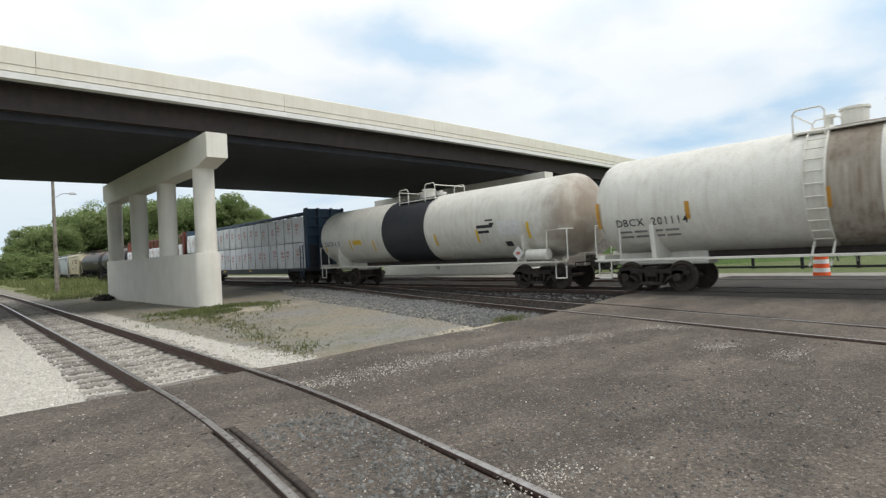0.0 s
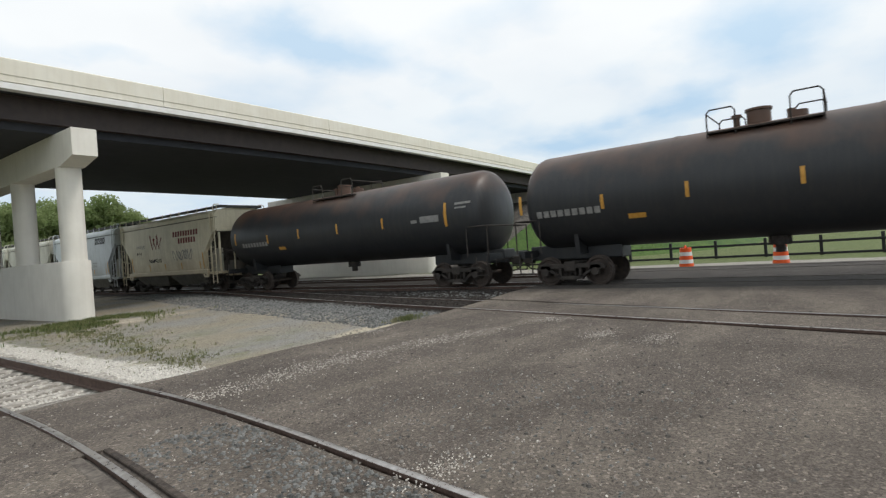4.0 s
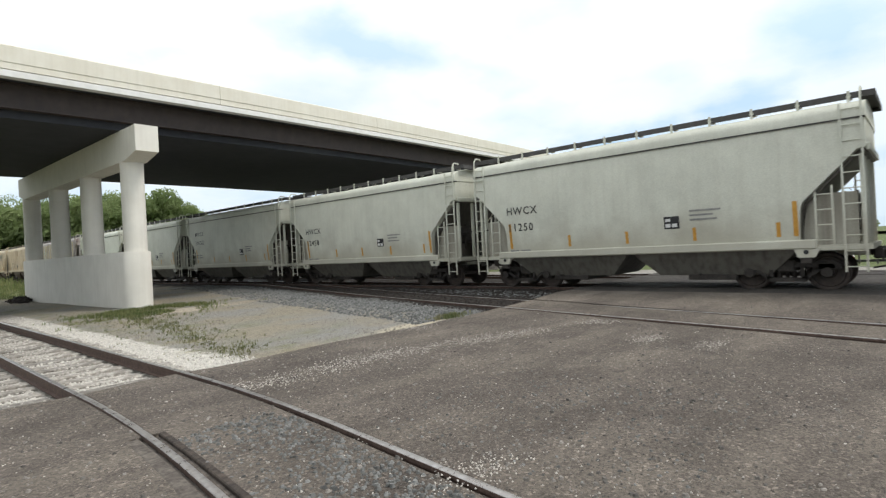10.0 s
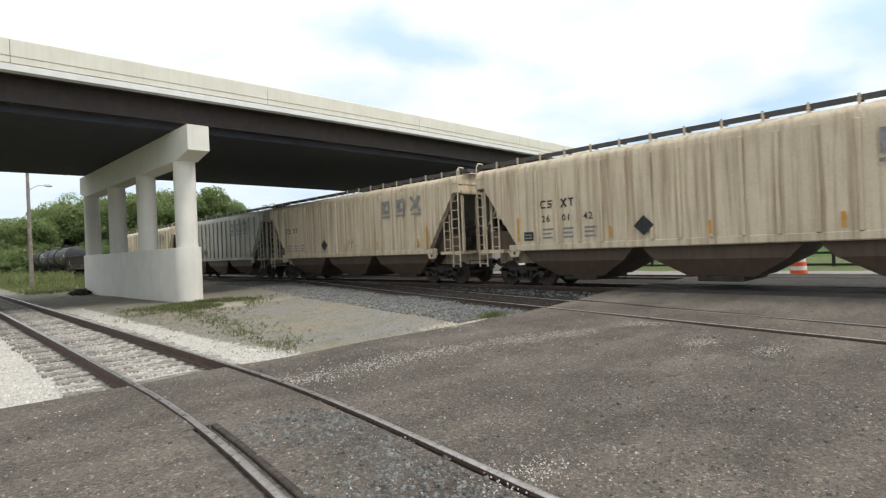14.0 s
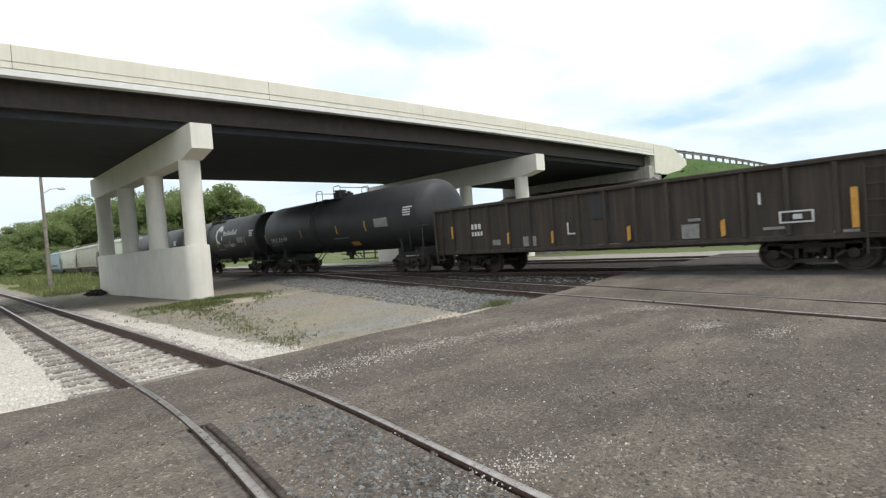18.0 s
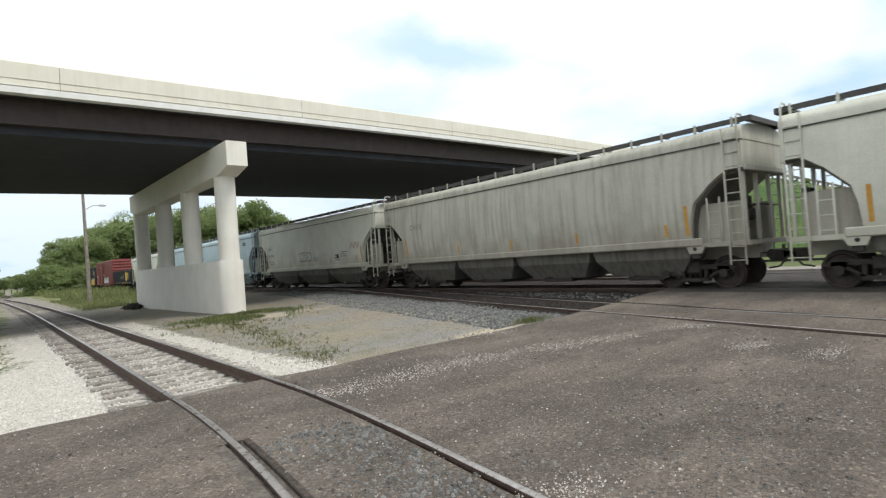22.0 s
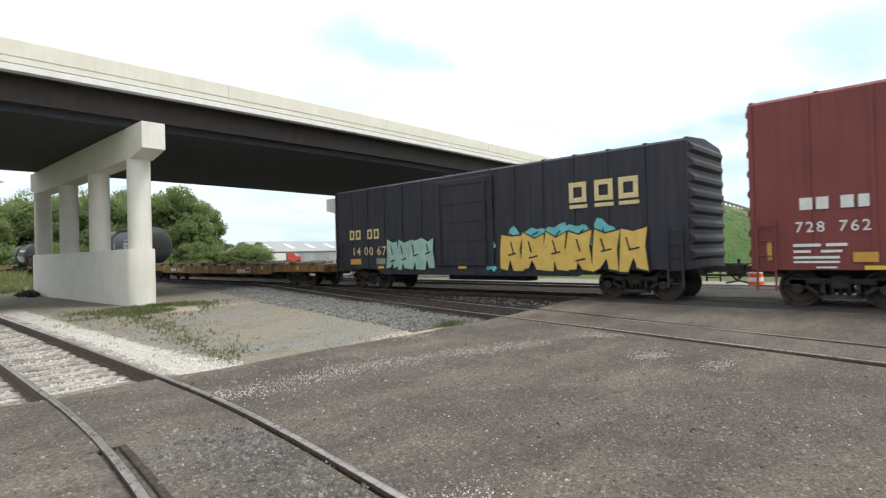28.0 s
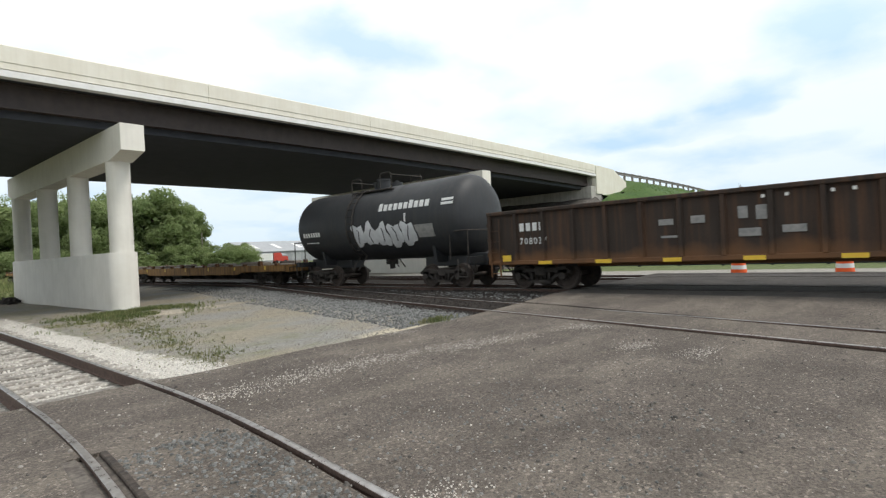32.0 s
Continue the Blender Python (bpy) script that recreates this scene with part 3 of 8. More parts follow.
GAP = 0.085
road = empty("road")
tagged(road, "worn dark asphalt road across the tracks", "road", kind="structure")
bl, br = (lambda y: branch_x(y) - 0.76), (lambda y: branch_x(y) + 0.76)
for lo, hi in ((lambda y: -40, lambda y: spur_x(y) - SPUR_HALF - 0.04 - 0.13 * (y < 5.7)), (lambda y: spur_x(y) - SPUR_HALF + 0.045 + 0.09 * (y < 5.7), lambda y: spur_x(y) + SPUR_HALF - 0.085), (lambda y: spur_x(y) + SPUR_HALF + 0.04, lambda y: bl(y) - 0.04),
               (lambda y: bl(y) + 0.05 + GAP, lambda y: br(y) - 0.05 - GAP), (lambda y: br(y) + 0.04, lambda y: max(MAIN_X - 1.9, br(y) + 0.3)), (lambda y: max(MAIN_X - 1.9, br(y) + 0.3), lambda y: MAIN_X - 0.79),
               (lambda y: MAIN_X - 0.71 + GAP, lambda y: MAIN_X + 0.71 - GAP), (lambda y: MAIN_X + 0.79, lambda y: THIRD_X - 0.79),
               (lambda y: THIRD_X - 0.71 + GAP, lambda y: THIRD_X + 0.71 - GAP), (lambda y: THIRD_X + 0.79, lambda y: 23.3)):
    part("slab", road_strip(lo, hi), M_ASPHALT if lo(0) < MAIN_X - 2 else M_OILEDSHADED, road, smooth=True)

RAIL_SECTION = [(-0.07, -0.165), (0.07, -0.165), (0.07, -0.15), (0.024, -0.135), (0.024, -0.05), (0.036, -0.038), (0.036, -0.003), (-0.036, -0.003), (-0.036, -0.038), (-0.024, -0.05), (-0.024, -0.135), (-0.07, -0.15)]


def rail(line, z, y0, y1, step, side, shiny, parent, half=0.7535):
    """One rail along a middle line x(y): its web and foot, and the worn head as a part of its own."""
    f, h = Form(), Form()
    ys = [y0 + (y1 - y0) * i / max(1, int((y1 - y0) / step)) for i in range(max(1, int((y1 - y0) / step)) + 1)]
    f.loft([[(line(y) + side * half + p, y, z(y) + q) for p, q in RAIL_SECTION] for y in ys])
    h.loft([[(line(y) + side * half + p, y, z(y) + q) for p, q in ((-0.034, -0.003), (0.034, -0.003), (0.03, 0.002), (0.012, 0.0045), (-0.012, 0.0045), (-0.03, 0.002))] for y in ys])
    ob = part("rail", f, M_RAIL, parent)
    part("rail_head", h, M_RAILTOP if shiny else M_RAILDULL, ob)


def track(name, line, z, y0, y1, tie_from, tie_to, tie_mat, shiny, label, spacing=0.53, skip=None, tie_up=0.0):
    tr = tagged(empty(name), label, "railway track", kind="structure")
    for side in (-1, 1):
        rail(line, z, y0, y1, 0.75 if y1 < 200 and name != "third_track" else 8.0, side, shiny or (name == "branch_track" and side > 0), tr, SPUR_HALF if name == "spur_track" else 0.7535)
    tie = Form().bevel_box(-1.28, 1.28, -0.115, 0.115, -0.18, 0.0, 0.018).mesh("tie")
    tie.materials.append(tie_mat)
    y, k = tie_from, 0
    joined = Form()
    while y < tie_to:
        if not (skip and skip(y)):
            m = pose(line(y) + rng.uniform(-0.06, 0.06), y + rng.uniform(-0.03, 0.03), z(y) - 0.155 + tie_up + rng.uniform(-0.012, 0.012), 0, 0, rng.uniform(-1.2, 1.2))
            if k < 80:
                part("tie", tie, None, tr, at=m)
            else:
                joined.box(-1.28, 1.28, -0.115, 0.115, -0.18, 0, m)
            k += 1
        y += spacing
    if joined.v:
        tagged(part("far_ties", joined, tie_mat, tr), kind="stuff")
    return tr


track("spur_track", spur_x, lambda y: 0.02, -30, 170, ROAD_EDGE - 0.1, 150, M_TIE, False, "rusty side track with weathered ties in white stone", tie_up=-0.025)
track("branch_track", branch_x, lambda y: 0.055 + 0.145 * smooth_step(12, 31, y), -30, 30, ROAD_EDGE + 0.1, 24, M_TIEDARK, False, "rusty branch track with dark ties beside grey ballast")
track("main_track", lambda y: MAIN_X, lambda y: MAIN_Z, -60, 420, ROAD_EDGE + 0.1, 200, M_TIEDARK, True, "busy main track with dark ties and bright rails")
track("third_track", lambda y: THIRD_X, lambda y: MAIN_Z, -60, 200, ROAD_EDGE + 0.1, 60, M_TIEDARK, False, "second track behind the passing train")

plank = tagged(empty("crossing_plank"), "dark timber strip beside the crossing rail", "crossing timber", kind="structure")
BAR_YS = (-6, -3, -1, 0, 1, 2, 3, 3.6, 4.2, 4.8, 5.4, 5.66)
part("timber", Form().loft([[(spur_x(y) - SPUR_HALF - p, y, q) for p, q in ((0.20, -0.1), (0.20, 0.002), (0.185, 0.008), (0.095, 0.008), (0.08, 0.002), (0.08, -0.1))] for y in BAR_YS]), M_TIEWORN, plank)
part("guard_bar", Form().loft([[(spur_x(y) - SPUR_HALF + p, y, q) for p, q in ((0.10, -0.12), (0.10, 0.006), (0.11, 0.014), (0.155, 0.014), (0.165, 0.006), (0.165, -0.12))] for y in BAR_YS]), M_TIEDARK, plank, "dark steel guard bar inside the rail")
for side, a, b in ((-1, 0.03, 0.085), (1, 0.03, 0.105)):
    part("flangeway_fill", Form().loft([[(spur_x(y) - SPUR_HALF + side * p, y, q) for p, q in ((a, -0.12), (a, -0.03), (b, -0.02), (b, -0.12))] for y in BAR_YS]), M_TIEWORN, plank)

# ---- the road bridge ----
BR = pose(8.0, 23.93, 0, 0, 0, -0.2)      # middle of the near column; x along the bridge, y across it
DECK_LO, DECK_HI = -1.15, 16.3


def pier(u, turn, wall_top, foot, cap, cols, half, label):
    """A pier: cap is (near end, far end, underside, top), cols the columns' places along it."""
    p = tagged(empty("bridge_pier", BR @ pose(u, 0, 0, 0, 0, turn)), label, "bridge pier", group="piers of the bridge")
    lo, hi, z0, z1 = cap
    e = 0.018
    ring = lambda d, x: [(x, lo + d, z0 + d), (x, lo + d, z1 - d), (x, hi - d, z1 - d), (x, hi - d, z0 + d), (x, hi - 1.2, z0 - 0.25 + d), (x, lo + 1.2, z0 - 0.25 + d)]
    part("pier_cap", Form().loft([ring(e, -half), ring(0, -half + e), ring(0, half - e), ring(e, half)]), M_PIER, p)
    for v in cols:
        c = Form()
        n = 32
        ring = lambda r, z: [(r * math.cos(2 * math.pi * i / n), v + r * math.sin(2 * math.pi * i / n), z) for i in range(n)]
        c.loft([ring(half, wall_top - 0.05), ring(half, z0 - 0.1)])
        part("column", c, M_PIER, p, smooth=True)
    wl = Form()
    out = []
    w_ = half + 0.10
    for end, s in ((cols[0], -1), (cols[-1], 1)):
        for i in range(15):
            a = math.pi * i / 14
            out.append((w_ * math.cos(a) * (1 if s > 0 else -1), end + s * w_ * math.sin(a)))
    wl.loft([[(x, y, z) for x, y in out] for z in (foot, wall_top - 0.03)] + [[(x * 0.96, y, wall_top) for x, y in out]])
    part("crash_wall", wl, M_PIER, p, smooth=True)
    return p


pier(0.0, 1.7, 2.19, -0.4, (-1.65, 16.2, 6.03, 7.04), (0.0, 5.0, 10.0, 15.4), 0.43, "cream painted concrete pier with four round columns on a wall")
pier(22.1, 1.5, 1.35, -0.4, (-1.65, 17.7, 5.77, 6.86), (0.1, 5.5, 11.0, 16.3), 0.48, "cream concrete pier with four round columns behind the tracks")
pier(-22.1, 1.7, 2.2, -0.4, (-1.65, 16.2, 6.03, 7.04), (0.0, 5.0, 10.0, 15.4), 0.43, "cream painted concrete pier with four round columns on a wall")


def deck_z(u):
    """Drop of the roadway along the bridge and down the ramp."""
    return -0.000375 * max(0, u + 0.66) ** 2


bridge = tagged(empty("road_bridge", BR), "concrete road bridge with cream parapets on dark steel girders", "bridge")
us = [-60, -40, -21, -10, 0, 5, 10, 15, 20, 25, 30, 35, 39.5]


def along(section, lo=0, hi=None):
    return Form().loft([[(u, v, z + deck_z(u)) for v, z in section] for u in us[lo:hi]])


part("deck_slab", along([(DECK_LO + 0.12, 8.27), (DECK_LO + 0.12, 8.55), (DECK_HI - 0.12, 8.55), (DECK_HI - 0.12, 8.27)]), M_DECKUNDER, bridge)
part("soffit", along([(-0.1, 7.05), (-0.1, 8.265), (15.0, 8.265), (15.0, 7.05)]), M_DECKUNDER, bridge, "smooth underside with its shade in the dark colour")
for v0, v1 in ((DECK_LO, DECK_LO + 0.3), (DECK_HI - 0.3, DECK_HI)):
    s = 1 if v0 < 5 else -1
    a, b = (v0, v1) if s > 0 else (v1, v0)
    part("coping", along([(a - s * 0.05, 8.22), (a - s * 0.05, 8.44), (b, 8.44), (b, 8.22)]), M_WHITEBAND, bridge, "white painted deck edge")
    for k in range(11):
        u0, u1 = -60 + k * 9.045, -60 + (k + 1) * 9.045 - 0.015
        f = Form()
        sec = [(a, 8.49), (a, 8.70), (a - s * 0.025, 8.725), (a - s * 0.025, 9.27), (a + s * 0.005, 9.31), (b - s * 0.05, 9.31), (b - s * 0.02, 9.27), (b, 8.6), (b, 8.49)]
        q = [u0 + (u1 - u0) * i / 3 for i in range(4)]
        f.loft([[(u, v, z + deck_z(u)) for v, z in sec] for u in q])
        part("parapet", f, M_CONC, bridge)
for v in (-0.25, 14.87):
    part("girder", along([(v - 0.2, 7.34), (v - 0.2, 7.38), (v - 0.012, 7.38), (v - 0.012, 8.22), (v - 0.16, 8.22), (v - 0.16, 8.26), (v + 0.16, 8.26), (v + 0.16, 8.22), (v + 0.012, 8.22), (v + 0.012, 7.38), (v + 0.2, 7.38), (v + 0.2, 7.34)]), M_GIRDER, bridge)

# ---- the abutment and the ramp beyond the bridge ----
ab = tagged(empty("bridge_abutment", BR), "concrete abutment with a sloping wing wall", "abutment")
dz = deck_z(39.5)
part("seat", Form().bevel_box(38.6, 41.0, DECK_LO + 0.05, DECK_HI - 0.05, 5.0, 7.3 + dz, 0.03), M_RIB, ab)
part("backwall", Form().bevel_box(39.55, 40.6, DECK_LO + 0.42, DECK_HI - 0.42, 5.0, 8.5 + dz, 0.03), M_RIB, ab)
part("end_post", Form().bevel_box(39.53, 40.7, DECK_LO - 0.06, DECK_LO + 0.4, 6.0, 9.27 + dz, 0.03), M_CONC, ab)
part("wing_wall", Form().prism([(40.72, 5.9), (40.72, 9.24 + dz), (43.3, 8.52), (46.2, 7.45), (46.3, 5.6)], DECK_LO - 0.02, DECK_LO + 0.33, "y"), M_CONC, ab)


def ramp_top(u):
    return 8.05 - 0.00055 * max(0, u - 44) ** 2


M_SLOPE = material("grassy_bank", (0.042, 0.088, 0.018), (0.078, 0.125, 0.030), 0.95, scale=0.45, bump=0.8, bump_scale=7, fine=0.35)


def dry_patches(m, lo, hi):
    """Lets dry straw-coloured grass take over along the bank."""
    nt = m.node_tree
    bsdf = nt.nodes["Principled BSDF"]
    src = bsdf.inputs["Base Color"].links[0].from_socket
    co = nt.nodes.new("ShaderNodeTexCoord").outputs["Object"]
    sp = nt.nodes.new("ShaderNodeSeparateXYZ")
    nt.links.new(co, sp.inputs[0])
    nz = nt.nodes.new("ShaderNodeTexNoise")
    nz.inputs["Scale"].default_value, nz.inputs["Detail"].default_value = 0.16, 6
    nt.links.new(co, nz.inputs["Vector"])
    ma = nt.nodes.new("ShaderNodeMath")
    ma.operation, ma.inputs[1].default_value = "MULTIPLY_ADD", 70.0
    nt.links.new(nz.outputs["Fac"], ma.inputs[0])
    nt.links.new(sp.outputs["X"], ma.inputs[2])
    mr = nt.nodes.new("ShaderNodeMapRange")
    mr.inputs["From Min"].default_value, mr.inputs["From Max"].default_value = lo + 35, hi + 35
    nt.links.new(ma.outputs[0], mr.inputs["Value"])
    mx = nt.nodes.new("ShaderNodeMix")
    mx.data_type = "RGBA"
    ins = {k.identifier: k for k in mx.inputs}
    ins["B_Color"].default_value = (0.30, 0.235, 0.12, 1)
    nt.links.new(mr.outputs[0], ins["Factor_Float"])
    nt.links.new(src, ins["A_Color"])
    nt.links.new({k.identifier: k for k in mx.outputs}["Result_Color"], bsdf.inputs["Base Color"])


dry_patches(M_SLOPE, 64, 92)
# stone colour lowered to carry the shade under the bridge end
M_RIPRAP = material("shade_darkened_riprap", (0.062, 0.056, 0.050), (0.14, 0.126, 0.112), 0.95, scale=2.2, bump=1.0, bump_scale=9, fine=0.5)


def bank_z(u, v):
    """The ramp's earth: its flank, the cone round the abutment and the slope under the bridge end."""
    side = max(0, DECK_LO + 0.25 - v, v - DECK_HI + 0.25)
    if DECK_LO <= v <= DECK_HI and u < 40.7:
        z = 5.7 - (38.9 - u) / 2.75
    else:
        back = max(0, 48.0 - u)
        z = ramp_top(max(u, 48.0)) - 0.1 - math.hypot(side / 1.95, back / 2.3)
        if u < 43.3 and side < 2.5:
            z = z + (5.7 - (38.9 - min(u, 40.7)) / 2.75 - z) * (1 - side / 2.5)
    z += 0.16 * noise.noise(Vector((u * 0.33, v * 0.33, 2))) + 0.07 * noise.noise(Vector((u * 1.1, v * 1.1, 4)))
    return max(z, -0.3)


def bank_sheet(us_, vs_):
    f = Form()
    f.v = [(u, v, bank_z(u, v)) for u in us_ for v in vs_]
    n = len(vs_)
    f.f = [(i * n + j, i * n + j + 1, (i + 1) * n + j + 1, (i + 1) * n + j) for i in range(len(us_) - 1) for j in range(n - 1)]
    return f


tagged(part("embankment", bank_sheet([23 + 0.75 * i for i in range(60)] + [68 + 4 * i for i in range(46)], [-22 + 0.7 * i for i in range(30)] + [DECK_LO - 0.55]), M_SLOPE, None, smooth=True, at=BR), "green grassy embankment that carries the road down", "embankment", kind="structure")
tagged(part("far_bank", bank_sheet([40.7 + 4 * i for i in range(54)], [DECK_LO - 0.55, 0, 8, DECK_HI, 20, 24, 28, 34]), M_SLOPE, None, smooth=True, at=BR), "road ramp and far flank of the embankment", "embankment", kind="structure")
tagged(part("stone_slope", bank_sheet([22.5 + 0.7 * i for i in range(25)], [DECK_LO - 0.55 + 0.7 * i for i in range(27)]), M_RIPRAP, None, smooth=True, at=BR), "grey stone slope under the bridge end", "stone slope", kind="structure")
M_GUARD = material("weathered_guard_rail", (0.16, 0.15, 0.14), (0.27, 0.255, 0.24), 0.7, metal=0.2, scale=3, streak=0.3)
gr = tagged(empty("guard_rail", BR), "weathered steel guard rail on wooden posts along the ramp", "guard rail")
f = Form()
q = [41.0 + 2.0 * i for i in range(58)]
f.loft([[(u, DECK_LO + 0.32 + a, ramp_top(u) + 0.12 + b) for a, b in ((0, 0), (-0.06, 0.05), (0, 0.12), (0, 0.19), (-0.06, 0.26), (0, 0.31), (0.02, 0.31), (0.02, 0))] for u in q])
part("beam", f, M_GUARD, gr)
post = Form().bevel_box(-0.1, 0.1, -0.09, 0.09, -0.3, 0.50, 0.015).mesh("post")
post.materials.append(M_WOODPOLE)
for u in q:
    part("post", post, None, gr, at=pose(u, DECK_LO + 0.46, ramp_top(u)))

# ---- freight cars: y runs along the track (the rear is +y), z from the rail's head, the seen side is -x ----
def paint(name, base, dirt=0.35, rust=(0.10, 0.06, 0.035), rough=0.55, other=None):
    b2 = other or tuple(c * 0.86 for c in base)
    return material(name, base, b2, rough, scale=0.9, streak=dirt, streak_colour=rust, fine=0.08, bump_scale=30)


P_WHITE = paint("offwhite_car_paint", (0.645, 0.65, 0.56), 0.10, (0.26, 0.21, 0.15))
P_CREAM = paint("cream_car_paint", (0.66, 0.60, 0.44), 0.22, (0.28, 0.20, 0.12))
P_GREY = paint("grey_car_paint", (0.56, 0.60, 0.62), 0.22, (0.24, 0.20, 0.16))
P_PALEBLUE = paint("pale_blue_car_paint", (0.43, 0.54, 0.585), 0.16, (0.22, 0.22, 0.20))
P_DIRTY = paint("soiled_offwhite_paint", (0.50, 0.49, 0.42), 0.5, (0.20, 0.16, 0.11))
P_TAN = paint("faded_tan_paint", (0.68, 0.575, 0.42), 0.7, (0.25, 0.15, 0.08))
P_RUSTGREY = paint("rust_streaked_grey_paint", (0.42, 0.40, 0.385), 0.75, (0.16, 0.095, 0.065), other=(0.31, 0.26, 0.235))
# dark from grime and from painted-in shade of the cut-away ends
P_SLOPESHEET = paint("grimy_shaded_slope_sheet", (0.13, 0.12, 0.105), 0.6, (0.05, 0.042, 0.035))
# bay colour holds grime plus the shade that falls below the side sill
P_BAYGREY = paint("grimy_shaded_bay_paint", (0.165, 0.155, 0.132), 0.75, (0.07, 0.06, 0.05))
P_ENDPLATE = paint("dusty_end_plate_paint", (0.44, 0.42, 0.35), 0.5, (0.14, 0.11, 0.085))
# the blue bays likewise: grime with under-sill shade in the colour
P_BAYBLUE = paint("grimy_shaded_blue_bay_paint", (0.20, 0.245, 0.25), 0.75, (0.08, 0.08, 0.072))
P_WALK = paint("dull_steel_walkway", (0.085, 0.083, 0.080), 0.4, (0.05, 0.04, 0.035), rough=0.8)
P_TANPOST = paint("pale_tan_post_paint", (0.62, 0.54, 0.38), 0.45, (0.20, 0.13, 0.08))
P_RUSTPOST = paint("rusted_post_paint", (0.13, 0.055, 0.038), 0.4, (0.07, 0.04, 0.03))
P_DARKFRAME = paint("sooty_frame_paint", (0.030, 0.034, 0.042), 0.5, (0.055, 0.048, 0.042))
P_BROWN = paint("dull_brown_paint", (0.125, 0.088, 0.064), 0.6, (0.07, 0.05, 0.04))
P_BLACK = paint("black_tank_paint", (0.032, 0.034, 0.037), 0.35, (0.060, 0.052, 0.045), rough=0.52)
P_WHITETANK = paint("white_tank_paint", (0.78, 0.765, 0.70), 0.22, (0.36, 0.28, 0.18), rough=0.5)
P_BAND = paint("dark_band_paint", (0.035, 0.038, 0.045), 0.2, (0.08, 0.07, 0.06))
P_BLUEFRAME = paint("faded_blue_paint", (0.030, 0.062, 0.105), 0.4, (0.06, 0.05, 0.045))
P_SILLRUST = paint("sooty_rust_sill_paint", (0.050, 0.028, 0.024), 0.5, (0.035, 0.026, 0.022))
P_OXIDE = paint("red_oxide_paint", (0.17, 0.050, 0.034), 0.4, (0.07, 0.035, 0.028))
P_BOXRED = paint("boxcar_red_paint", (0.205, 0.050, 0.045), 0.35, (0.06, 0.03, 0.025))
P_NAVY = paint("dark_blue_boxcar_paint", (0.024, 0.025, 0.038), 0.5, (0.062, 0.052, 0.047))
P_GONDOLA = paint("rusty_gondola_paint", (0.040, 0.030, 0.024), 0.75, (0.095, 0.048, 0.026), rough=0.85)
P_OLDBROWN = paint("sooty_brown_gondola_paint", (0.052, 0.044, 0.038), 0.6, (0.095, 0.070, 0.052), rough=0.85)
P_RUST = paint("rust_orange_paint", (0.13, 0.060, 0.030), 0.8, (0.055, 0.034, 0.024), rough=0.9)
P_YELLOW = paint("worn_yellow_paint", (0.30, 0.165, 0.055), 0.95, (0.085, 0.05, 0.032), rough=0.8)
P_DECKWOOD = material("weathered_deck_planks", (0.17, 0.14, 0.115), (0.30, 0.26, 0.22), 0.95, scale=3, fine=0.3)
P_WRAP = material("white_lumber_wrap", (0.82, 0.84, 0.86), (0.92, 0.935, 0.95), 0.36, scale=3.2, bump=1.0, bump_scale=3.2, vary=0.10)
P_INKRED = material("red_print", (0.50, 0.20, 0.20), (0.68, 0.42, 0.41), 0.6, scale=8)
P_BLACKINK = material("black_lettering", (0.02, 0.02, 0.022), (0.045, 0.045, 0.045), 0.6, scale=9)
P_WHITEINK = material("white_lettering", (0.72, 0.72, 0.70), (0.58, 0.58, 0.56), 0.6, scale=9)
P_GREYINK = material("faded_grey_lettering", (0.20, 0.20, 0.195), (0.32, 0.31, 0.29), 0.6, scale=6)
P_MAROON = material("maroon_lettering", (0.16, 0.035, 0.03), (0.22, 0.06, 0.05), 0.6, scale=9)
P_REFLECT = material("yellow_reflector", (0.50, 0.25, 0.045), (0.62, 0.34, 0.07), 0.4, scale=9)
P_BRIGHTYELLOW = material("bright_yellow_tape", (0.75, 0.50, 0.05), (0.68, 0.43, 0.05), 0.4, scale=9)
P_CREAMINK = material("cream_lettering", (0.68, 0.56, 0.30), (0.58, 0.46, 0.24), 0.6, scale=6)
P_PINK = material("pink_spray", (0.48, 0.15, 0.24), (0.60, 0.24, 0.33), 0.7, scale=3)
P_TEAL = material("teal_spray", (0.10, 0.42, 0.45), (0.20, 0.52, 0.52), 0.7, scale=3)
P_FADEDTEAL = material("faded_teal_chalk", (0.22, 0.36, 0.36), (0.40, 0.48, 0.45), 0.8, scale=7)
P_FADEDRED = material("faded_red_chalk", (0.46, 0.28, 0.24), (0.54, 0.42, 0.36), 0.8, scale=7)
P_GOLD = material("gold_spray", (0.62, 0.40, 0.09), (0.72, 0.50, 0.14), 0.7, scale=3)
P_SILVER = material("silver_spray", (0.50, 0.51, 0.52), (0.64, 0.65, 0.66), 0.6, scale=3)
P_MINT = material("mint_spray", (0.26, 0.42, 0.36), (0.40, 0.54, 0.47), 0.7, scale=3)
P_REDSPRAY = material("red_spray", (0.42, 0.10, 0.08), (0.5, 0.17, 0.13), 0.7, scale=3)


